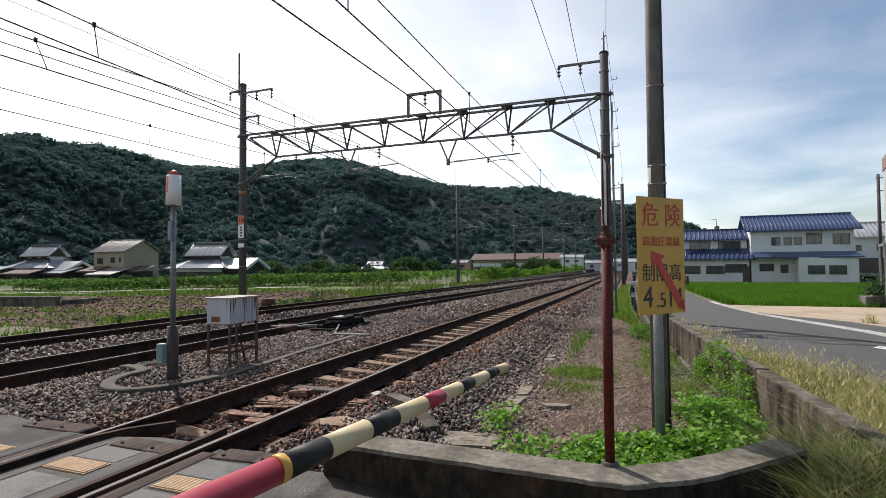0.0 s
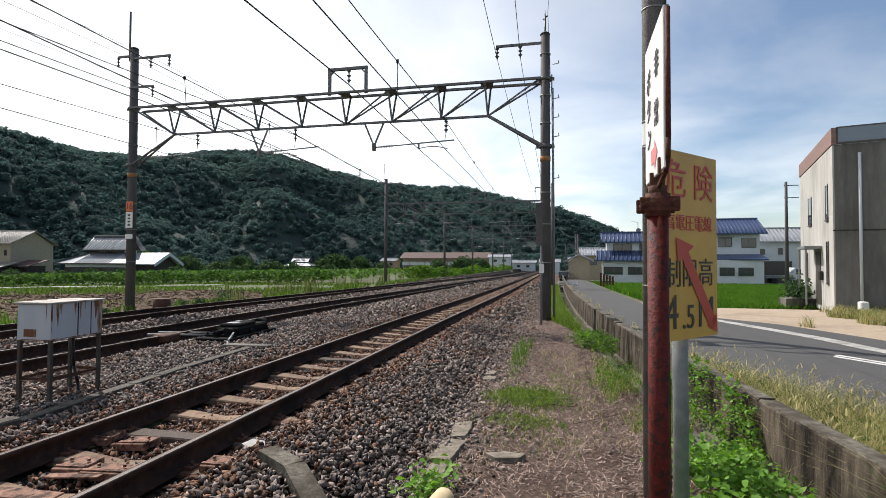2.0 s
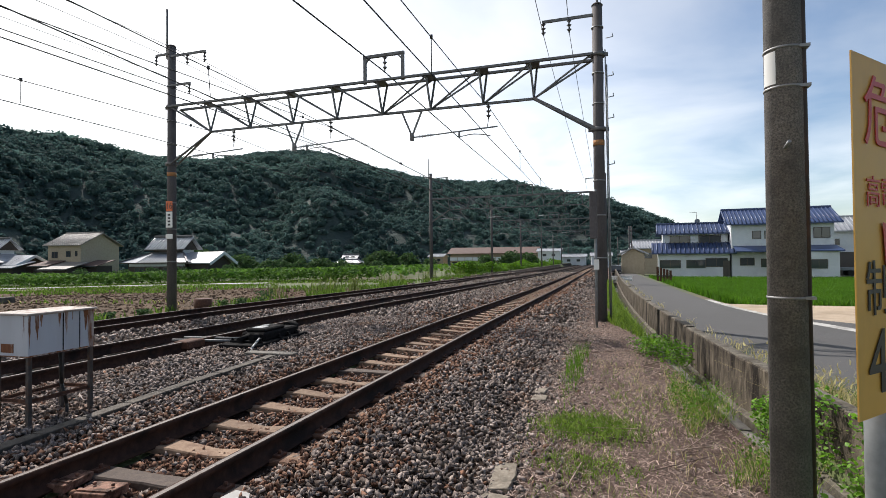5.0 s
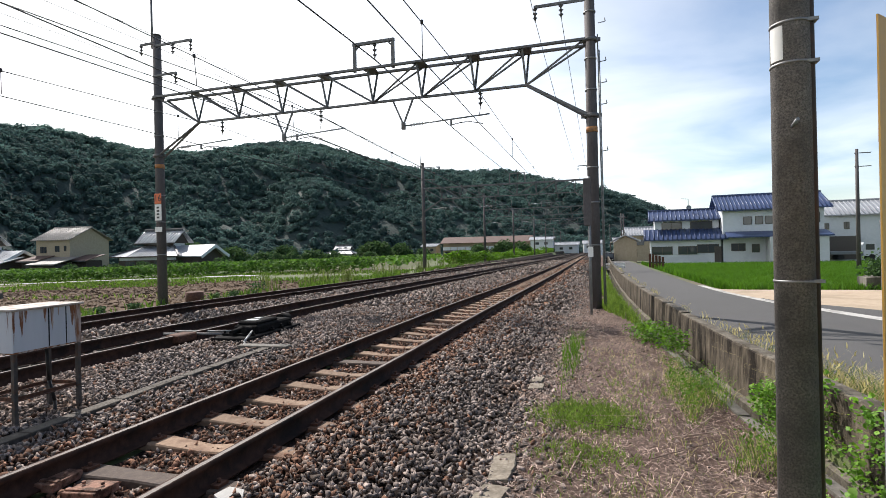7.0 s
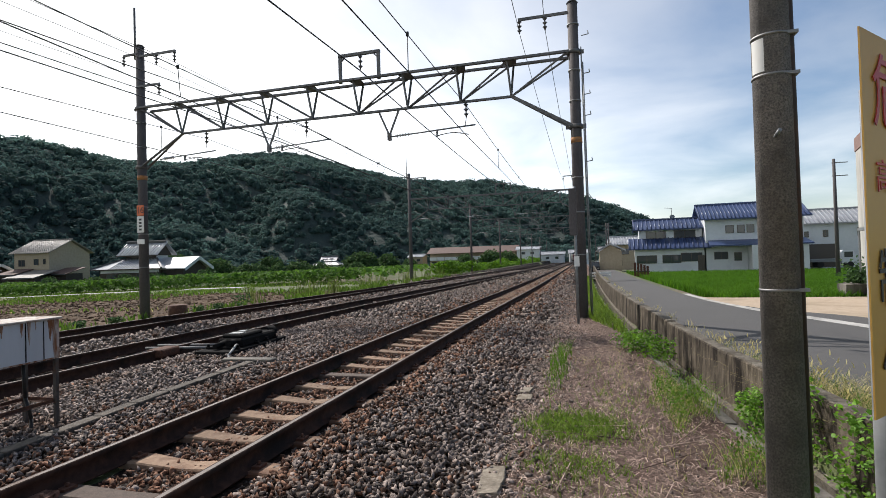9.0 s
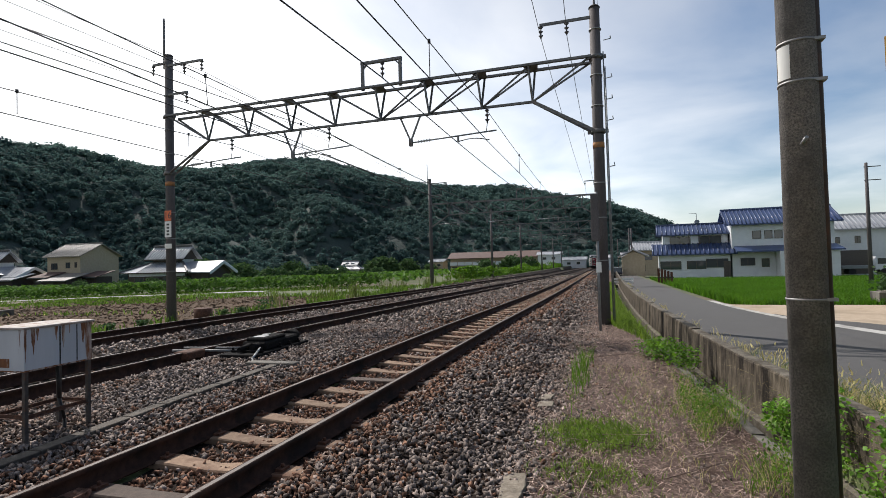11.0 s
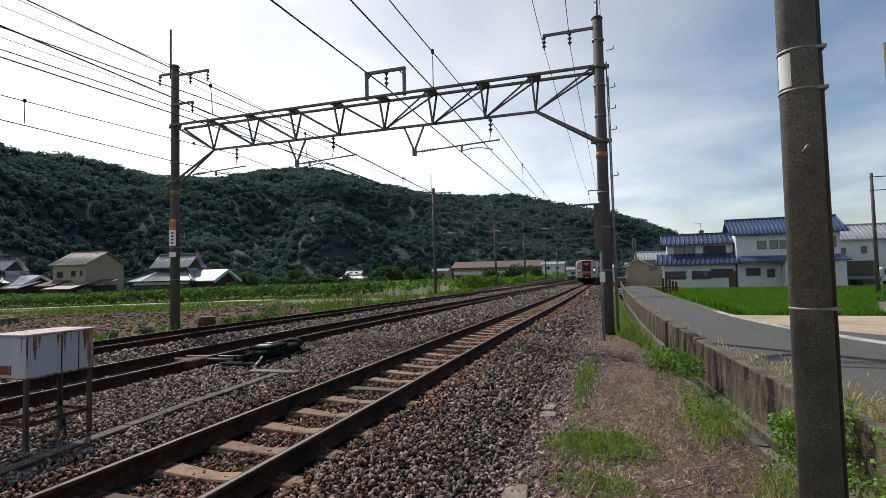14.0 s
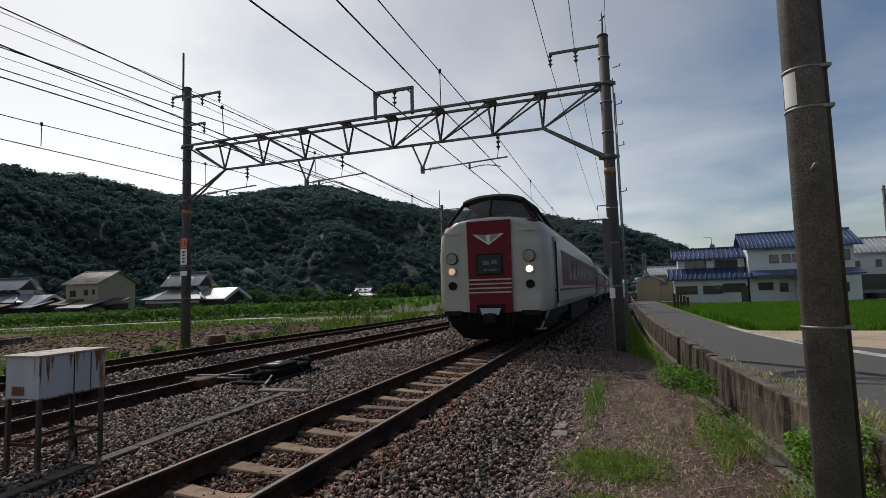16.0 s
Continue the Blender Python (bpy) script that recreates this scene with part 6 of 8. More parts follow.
def concrete_building():
    """The flat-roofed two-storey building on the lot."""
    b = thing("flat_roofed_building", "two-storey concrete building with stained walls and a brick-red parapet", "building", pose(9.12, 23.7, -0.05, 0, 0, -14.5))
    W, D, H = 9.0, 8.0, 5.95
    bm = bmesh.new(); bx(bm, 0.02, W, 0, D, -0.2, H)
    part("wall", bm, M_STAINSHADE, b, "rain-stained concrete wall, greyed darker for shade")
    bm = bmesh.new(); bx(bm, -0.03, 0.02, 0.0, D, -0.2, H - 0.01)
    west = part("side_wall", bm, M_SUNWALL, b, "pale painted side wall, lightened for sunlight")
    bm = bmesh.new(); bx(bm, -0.06, 0.10, -0.04, D + 0.06, H, H + 0.62, 0.01)
    part("parapet", bm, M_PINKBRICK, b, "brick-red parapet")
    bm = bmesh.new()
    bx(bm, 0.10, W, -0.05, -0.01, H, H + 0.08); bx(bm, 0.1, W, -0.05, -0.02, H + 0.6, H + 0.64)
    for i in range(6):
        bx(bm, 0.1 + i * 1.75, 0.14 + i * 1.75, -0.05, -0.02, H + 0.08, H + 0.6)
    part("railing", bm, M_FRAME, b)
    bm = bmesh.new(); bx(bm, 0.14, W, -0.035, -0.03, H + 0.08, H + 0.6)
    part("railing_panel", bm, glass("smoked_panel", (0.16, 0.20, 0.26), 0.25), b, "smoky glass railing panel")
    bm = bmesh.new(); rod(bm, (0.75, -0.06, 0.0), (0.75, -0.06, 5.6), 0.05, seg=12)
    part("downpipe", bm, M_PLASTER, b, "grey plastic downpipe")
    bm = bmesh.new(); bx(bm, -0.045, W, -0.02, 0.0, 2.82, 2.87)
    part("joint_line", bm, M_DARKCONC, b)
    for y, z, h2, w in ((0.9, 3.35, 1.25, 0.35), (4.6, 3.4, 1.15, 0.75), (0.9, 0.95, 1.5, 0.3), (5.8, 0.2, 1.9, 0.5)):
        bm = bmesh.new(); bx(bm, -0.055, -0.032, y, y + w, z, z + h2)
        part("window", bm, M_PANE, b)
        bm = bmesh.new(); bx(bm, -0.065, -0.0325, y - 0.05, y, z - 0.04, z + h2 + 0.04); bx(bm, -0.065, -0.0325, y + w, y + w + 0.05, z - 0.04, z + h2 + 0.04); bx(bm, -0.09, -0.0325, y - 0.05, y + w + 0.05, z - 0.09, z - 0.04)
        part("window_frame", bm, M_FRAME, b)
    bm = bmesh.new(); bx(bm, -0.06, -0.033, 2.5, 3.6, 0.0, 2.15)
    part("door", bm, M_FRAME, b, "dark entrance door")
    bm = bmesh.new(); bx(bm, -0.62, -0.035, 2.2, 4.3, 2.25, 2.36)
    part("canopy", bm, M_GALV, b)
    for y in (2.3, 4.2):
        bm = bmesh.new(); bar(bm, (-0.57, y, 0.0), (-0.57, y, 2.25), 0.05, 0.05)
        part("canopy_post", bm, M_GALV, b)
    bm = bmesh.new(); bx(bm, -0.16, -0.033, 2.0, 2.35, 1.0, 1.35, 0.02)
    part("mail_box", bm, M_BLACK, b)
    for x in (2.2, 2.6):
        bm = bmesh.new(); rod(bm, (x, -0.05, 0.35), (x, -0.05, 0.7), 0.05, seg=10)
        part("gas_meter", bm, M_GALV, b)
    # white cover beside the wall
    bm = bmesh.new(); bx(bm, -0.13, 0.13, -0.13, 0.13, 0, 0.30, 0.04)
    o = solid("meter_cover", bm, M_SIGNWHITE, "small white box cover by the wall", "box")
    o.matrix_basis = pose(9.6, 22.9, 0.0)


concrete_building()

# ---- train ----
def loft(bm, sections):
    rows = [[bm.verts.new(p) for p in s] for s in sections]
    n = len(rows[0])
    for a, b in zip(rows, rows[1:]):
        for i in range(n - 1):
            f = bm.faces.new((a[i], a[i + 1], b[i + 1], b[i]))
    return rows


BODY = ((1.36, 0.95), (1.44, 1.12), (1.45, 1.5), (1.45, 2.35), (1.40, 2.85), (1.25, 3.15), (0.95, 3.28), (0.5, 3.34), (0.0, 3.36))
CAR_LEN = 20.5


def outline(s=1.0, top=0.0, dz=0.0):
    right = [(x * s, z + (top if z > 3.1 else 0) + dz) for x, z in BODY]
    return right + [(-x, z) for x, z in right[-2::-1]]


def car(lead):
    name = "lead_car" if lead else "train_car"
    c = thing(name, "grey-white and wine-red express train cab car with lit headlamps" if lead else "grey-white express train coach with a wine-red window band", "train car", None, "train cars")
    y0 = 0.9 if lead else 0.15
    bm = bmesh.new()
    secs = []
    if lead:
        for y, s, t in ((0.0, 0.82, -0.16), (0.04, 0.88, -0.10), (0.14, 0.935, -0.06), (0.32, 0.97, -0.03), (0.6, 0.99, 0.0), (1.0, 1.0, 0.0)):
            secs.append([(x, y + 0.10 * (abs(x) / 1.45) ** 2, z) for x, z in outline(s, t)])
        first = secs[0]
    else:
        secs.append([(x, 0.15, z) for x, z in outline()])
    secs.append([(x, CAR_LEN - 0.15, z) for x, z in outline()])
    rows = loft(bm, secs)
    for f in bm.faces:
        f.smooth = True
    bm.faces.new(rows[0]); bm.faces.new(rows[-1][::-1])
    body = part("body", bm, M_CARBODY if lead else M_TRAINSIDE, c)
    if lead:
        for s in (-1, 1):
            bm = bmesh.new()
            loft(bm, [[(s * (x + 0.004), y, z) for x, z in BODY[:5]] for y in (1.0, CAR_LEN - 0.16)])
            part("side_skin", bm, M_TRAINSIDE, c, "grey side panel, darker than the cab front")
    # roof skin
    bm = bmesh.new()
    ra = [(x * 1.004, z + 0.006) for x, z in outline() if z > 2.9]
    loft(bm, [[(x, y, z) for x, z in ra] for y in (3.2 if lead else 0.16, CAR_LEN - 0.16)])
    part("roof", bm, M_TRAINROOF, c)
    # window band
    for s in (-1, 1):
        bm = bmesh.new()
        bx(bm, s * 1.449 - 0.006, s * 1.449 + 0.006, 2.7 if lead else 0.3, CAR_LEN - 0.3, 1.55, 2.56)
        part("window_band", bm, M_TRAINRED, c, "wine-red band along the windows")
        for i in range(9):
            y = 4.2 + i * 1.75
            bm = bmesh.new(); bx(bm, s * 1.452 - 0.008, s * 1.452 + 0.008, y, y + 1.45, 1.72, 2.40, 0.0)
            part("window", bm, M_TRAINWIN, c)
        bm = bmesh.new(); bx(bm, s * 1.449 - 0.004, s * 1.449 + 0.004, 0.95 if lead else 0.3, CAR_LEN - 0.3, 1.40, 1.48)
        part("stripe", bm, M_TRAINRED, c)
        bm = bmesh.new(); bx(bm, s * 1.452 - 0.006, s * 1.452 + 0.006, 1.25, 1.9, 1.0, 2.85)
        part("door", bm, M_CARBODY, c)
        bm = bmesh.new(); rod(bm, (s * 1.48, 1.2, 1.1), (s * 1.48, 1.2, 2.7), 0.022, seg=8)
        part("handrail", bm, M_BLACK, c)
        # underframe skirt gear and bogies
        for yb in (3.4, CAR_LEN - 3.4):
            bm = bmesh.new(); bx(bm, s * 0.95 - 0.08, s * 0.95 + 0.08, yb - 1.6, yb + 1.6, 0.35, 0.65, 0.04)
            part("bogie_frame", bm, M_TRAINDARK, c)
            for dy in (-1.05, 1.05):
                bm = bmesh.new(); rod(bm, (s * 0.50, yb + dy, 0.52), (s * 0.63, yb + dy, 0.52), 0.43, seg=24)
                part("wheel", bm, M_TRAINDARK, c)
        bm = bmesh.new(); bx(bm, s * 1.2 - 0.15, s * 1.2 + 0.15, 6.0, CAR_LEN - 6.0, 0.35, 0.96, 0.03)
        part("equipment_box", bm, M_TRAINDARK, c)
    bm = bmesh.new(); bx(bm, -1.25, 1.25, 0.4, CAR_LEN - 0.2, 0.70, 0.97)
    part("underframe", bm, M_TRAINDARK, c)
    if not lead:
        return c
    F = -0.012
    def plate(name, pts, material, y=F, th=0.012, parent=c, label=""):
        bm = bmesh.new()
        lo = [bm.verts.new((x, y + 0.10 * (abs(x) / 1.45) ** 2, z)) for x, z in pts]
        hi = [bm.verts.new((x, y + 0.10 * (abs(x) / 1.45) ** 2 + th, z)) for x, z in pts]
        bm.faces.new(lo); bm.faces.new(hi[::-1])
        for i in range(len(pts)):
            j = (i + 1) % len(pts)
            bm.faces.new((lo[i], lo[j], hi[j], hi[i]))
        return part(name, bm, material, parent, label)
    plate("centre_panel", ((-0.54, 0.93), (0.54, 0.93), (0.55, 2.6), (0.56, 3.20), (-0.56, 3.20), (-0.55, 2.6)), M_TRAINRED, -0.02, 0.03, label="wine-red centre panel of the cab front")
    for k in range(4):
        z = 1.41 + k * 0.105
        plate("white_stripe", ((-0.545, z), (0.545, z), (0.545, z + 0.035), (-0.545, z + 0.035)), M_CARBODY, -0.027)
    em = plate("emblem", ((-0.40, 2.87), (0.0, 2.59), (0.40, 2.87), (0.10, 2.845), (-0.10, 2.845)), M_CHROME, -0.030, label="bright winged emblem")
    for s in (-1, 1):
        plate("emblem_wing", ((s * 0.06, 2.835), (s * 0.30, 2.855), (s * 0.04, 2.66))[:: s], M_GALV, -0.036, 0.008, em)
    plate("window_sill", ((-1.14, 3.15), (1.14, 3.15), (1.14, 3.20), (-1.14, 3.20)), M_TRAINRED, 0.10, 0.10)
    # Flat dark plate gives the shade of the coupler's recess.
    plate("recess_shade_plate", ((-0.34, 0.90), (0.34, 0.90), (0.36, 1.13), (-0.36, 1.13)), M_TRAINDARK, -0.026)
    plate("destination_frame", ((-0.34, 1.85), (0.34, 1.85), (0.34, 2.38), (-0.34, 2.38)), M_TRAINDARK, -0.027)
    plate("destination_glass", ((-0.30, 1.89), (0.30, 1.89), (0.30, 2.34), (-0.30, 2.34)), M_TRAINWIN, -0.034)
    for k, (a, b, z) in enumerate(((-0.16, 0.0, 2.10), (0.06, 0.20, 2.12), (-0.14, -0.06, 1.96), (-0.02, 0.20, 1.955))):
        plate("sign_bar", ((a, z), (b, z), (b, z + (0.10 if k < 2 else 0.04)), (a, z + (0.10 if k < 2 else 0.04))), M_SIGNBAR, -0.040)
    for s in (-1, 1):
        for z, r, m_, nm in ((2.29, 0.135, M_LAMPCOVER, "upper_lamp_cover"), (1.97, 0.078, M_LAMPON if s > 0 else M_LAMPDIM, "headlamp"), (1.61, 0.085, M_TRAINDARK, "tail_lamp")):
            yy = 0.10 * (0.98 / 1.45) ** 2
            bm = bmesh.new(); rod(bm, (s * 0.98, -0.05 + yy, z), (s * 0.98, 0.06 + yy, z), r + (0.036 if nm == "headlamp" else 0.016), r + (0.036 if nm == "headlamp" else 0.016), 28)
            rim = part("lamp_rim", bm, M_CHROME if nm == "headlamp" else M_TRAINDARK, c)
            bm = bmesh.new(); rod(bm, (s * 0.98, -0.058 + yy, z), (s * 0.98, -0.045 + yy, z), r, r, 28)
            part(nm, bm, m_, rim)
        plate("grab_rail", ((s * 0.76, 2.90), (s * 1.20, 2.90), (s * 1.20, 2.96), (s * 0.76, 2.96))[:: s], M_CARBODY, -0.05, 0.03)
        bm = bmesh.new(); bar(bm, (s * 0.75, 0.02, 0.92), (s * 1.2, 0.05, 0.92), 0.1, 0.12)
        part("step", bm, M_TRAINDARK, c)
    plate("coupler_cover", ((-0.20, 0.88), (0.20, 0.88), (0.26, 1.04), (-0.26, 1.04)), M_WHITEPORC, -0.10, 0.1)
    bm = bmesh.new()
    loft(bm, [[(-1.22, 0.30, 0.94), (-1.10, 0.22, 0.62), (-0.82, 0.34, 0.30)], [(-0.7, 0.10, 0.94), (-0.65, 0.06, 0.62), (-0.5, 0.2, 0.26)], [(0.7, 0.10, 0.94), (0.65, 0.06, 0.62), (0.5, 0.2, 0.26)], [(1.22, 0.30, 0.94), (1.10, 0.22, 0.62), (0.82, 0.34, 0.30)]])
    bmesh.ops.solidify(bm, geom=bm.faces, thickness=0.05)
    part("snow_plough", bm, M_TRAINDARK, c)
    bm = bmesh.new(); rod(bm, (0, 0.3, 0.80), (0, -0.16, 0.80), 0.11, 0.13, 14); bx(bm, -0.16, 0.16, -0.22, -0.12, 0.68, 0.92, 0.03)
    part("coupler", bm, M_TRAINDARK, c)
    for x in (-0.55, -0.42, 0.42, 0.55):
        bm = bmesh.new()
        for u, w in (((x, 0.06, 0.92), (x, -0.06, 0.70)), ((x, -0.06, 0.70), (x * 0.9, 0.02, 0.50))):
            rod(bm, u, w, 0.022, seg=8)
        part("brake_hose", bm, M_TRAINDARK, c)
    for s in (-1, 1):
        bm = bmesh.new(); bar(bm, (s * 1.30, 0.55, 0.95), (s * 1.12, 0.42, 0.52), 0.10, 0.05); bx(bm, s * 1.12 - 0.13, s * 1.12 + 0.13, 0.36, 0.56, 0.49, 0.53)
        part("footstep", bm, M_LAMPCOVER, c, "pale grey footstep")
    for s in (-1, 1):
        bm = bmesh.new(); bx(bm, s * 0.5 - 0.25, s * 0.5 + 0.25, 1.6, 2.1, 3.18, 3.62, 0.05)
        part("seat", bm, M_TRAINDARK, c)
    bm = bmesh.new(); bx(bm, 0.1, 0.9, 0.75, 0.95, 3.2, 3.4, 0.03)
    part("console", bm, M_TRAINDARK, c)
    # raised cab
    bm = bmesh.new()
    A = [(-1.12, 0.24, 3.17), (1.12, 0.24, 3.17), (1.20, 3.0, 3.2), (-1.20, 3.0, 3.2)]
    B = [(-0.76, 0.58, 3.74), (0.76, 0.58, 3.74), (0.84, 2.6, 3.74), (-0.84, 2.6, 3.74)]
    C0, C1 = bm.verts.new((0, 0.17, 3.18)), bm.verts.new((0, 0.50, 3.84))
    lo, hi = [bm.verts.new(p) for p in A], [bm.verts.new(p) for p in B]
    bm.faces.new((lo[0], C0, C1, hi[0])); bm.faces.new((C0, lo[1], hi[1], C1))
    for i in range(1, 4):
        bm.faces.new((lo[i], lo[(i + 1) % 4], hi[(i + 1) % 4], hi[i]))
    part("cab_glazing", bm, M_CLEAR, c, "sloped cab windows")
    bm = bmesh.new()
    for i in range(4):
        bar(bm, A[i], B[i], 0.07, 0.07)
        bar(bm, A[i], A[(i + 1) % 4], 0.06, 0.06)
        if i:
            bar(bm, B[i], B[(i + 1) % 4], 0.06, 0.06)
    for s in (-1, 1):
        bar(bm, (s * 1.16, 1.4, 3.19), (s * 0.80, 1.4, 3.74), 0.05, 0.05)
        bar(bm, (s * 0.76, 0.58, 3.74), (0, 0.50, 3.845), 0.06, 0.06)
    part("cab_pillars", bm, M_CABDARK, c)
    bm = bmesh.new(); bar(bm, (0, 0.16, 3.18), (0, 0.50, 3.85), 0.05, 0.05)
    part("centre_pillar", bm, M_CABDARK, c, "dark centre pillar between the cab windows")
    bm = bmesh.new(); bx(bm, -0.95, 0.95, 2.5, 2.6, 3.15, 3.46)
    part("cab_bulkhead", bm, M_TRAINDARK, c)
    bm = bmesh.new()
    rows = []
    for y, w, dz in ((0.50, 0.78, 0.0), (0.60, 0.80, 0.07), (2.6, 0.86, 0.07), (3.0, 0.88, -0.05)):
        arc = [(w * k / 6, 3.89 + dz - 0.14 * abs(k / 6) ** 2.6) for k in range(-6, 7)]
        rows.append([bm.verts.new((x, y, z)) for x, z in arc] + [bm.verts.new((x, y, z - 0.05 - dz * 0.6)) for x, z in arc[::-1]])
    for u, w in zip(rows, rows[1:]):
        for i in range(len(u)):
            j = (i + 1) % len(u)
            bm.faces.new((u[i], u[j], w[j], w[i]))
    bm.faces.new(rows[0]); bm.faces.new(rows[-1][::-1])
    part("cab_roof", bm, M_CABDARK, c, "dark arched cab roof")
    return c


def front_y(t):
    return 15.85 + 29.8 * (16.0 - t)


def train_pose(y):
    s = (bend(y) - bend(y + CAR_LEN)) / CAR_LEN
    return pose(TRACKS[0] + bend(y), y, RAIL_Z - 0.09 + fall(y), 0, 0, math.degrees(math.atan(s)))


TRAIN = []
_coach = car(False)
for _k in range(6):
    if _k == 0:
        TRAIN.append((0.0, car(True)))
    else:
        TRAIN.append((CAR_LEN * _k, _coach if _k == 1 else copy_thing(_coach, pose(0, 0, 0))))


# ---- plants ----
def blades(name, pts, h, w, lean, material, label, category, rs, bendy=0.5):
    """Grass blades: a tapering strip of two joints for each point."""
    n = len(pts)
    pts = np.asarray(pts, float)
    h, w = np.asarray(h) * np.ones(n), np.asarray(w) * np.ones(n)
    a = rs.uniform(0, 2 * np.pi, n)
    side = np.stack([np.cos(a), np.sin(a), np.zeros(n)], 1)
    b = rs.uniform(0, 2 * np.pi, n)
    tip = np.stack([np.cos(b), np.sin(b), np.zeros(n)], 1) * (lean * rs.uniform(0.3, 1.0, n) * h)[:, None]
    up = np.array([0, 0, 1.0])
    p0 = pts
    p1 = pts + tip * 0.3 + up * (h * 0.6)[:, None]
    p2 = pts + tip + up * (h * (1 - bendy * 0.25 * rs.uniform(0, 1, n)))[:, None]
    s = side * (w / 2)[:, None]
    V = np.stack([p0 - s, p0 + s, p1 - s * 0.8, p1 + s * 0.8, p2], 1).reshape(-1, 3)
    base = (np.arange(n) * 5)[:, None, None]
    F = (np.array([[0, 1, 3], [0, 3, 2], [2, 3, 4]])[None] + base).reshape(-1, 3)
    return tagged(new(name, arrays(name, V, F, material)), label, category, kind="stuff")


def leaves(name, pts, size, material, label, category, rs, tilt=0.6, link=None, kind="stuff"):
    """Flat pointed leaves, folded a little along the rib."""
    n = len(pts)
    pts = np.asarray(pts, float)
    size = np.asarray(size) * np.ones(n)
    nz = np.stack([rs.normal(0, tilt, n), rs.normal(0, tilt, n), np.ones(n)], 1)
    nz /= np.linalg.norm(nz, axis=1)[:, None]
    r = rs.normal(size=(n, 3))
    u = np.cross(nz, r); u /= np.linalg.norm(u, axis=1)[:, None]
    v = np.cross(nz, u)
    shape = np.array([(0, -0.5, 0), (0.42, -0.25, 0.10), (0.36, 0.12, 0.08), (0, 0.62, -0.05), (-0.36, 0.12, 0.08), (-0.42, -0.25, 0.10), (0, 0, 0)])
    P = pts[:, None, :] + size[:, None, None] * (shape[None, :, 0:1] * u[:, None] + shape[None, :, 1:2] * v[:, None] + shape[None, :, 2:3] * nz[:, None])
    base = (np.arange(n) * 7)[:, None, None]
    F = (np.array([[6, 0, 1], [6, 1, 2], [6, 2, 3], [6, 3, 4], [6, 4, 5], [6, 5, 0]])[None] + base).reshape(-1, 3)
    return tagged(new(name, arrays(name, P.reshape(-1, 3), F, material)), label, category, kind=kind)


def spots(rs, n, x0, x1, y0, y1, keep=None):
    x, y = rs.uniform(x0, x1, n), rs.uniform(y0, y1, n)
    if keep is not None:
        k = np.array([keep(a, b) for a, b in zip(x, y)])
        x, y = x[k], y[k]
    return np.array([(a, b, land_z(a, b)) for a, b in zip(x, y)])


def blob(rs, n, x, y, rx, ry):
    a, r = rs.uniform(0, 2 * np.pi, n), np.sqrt(rs.uniform(0, 1, n)) * (1 + 0.25 * rs.normal(size=n))
    px, py = x + rx * r * np.cos(a), y + ry * r * np.sin(a)
    return np.array([(p, q, land_z(p, q)) for p, q in zip(px, py)])


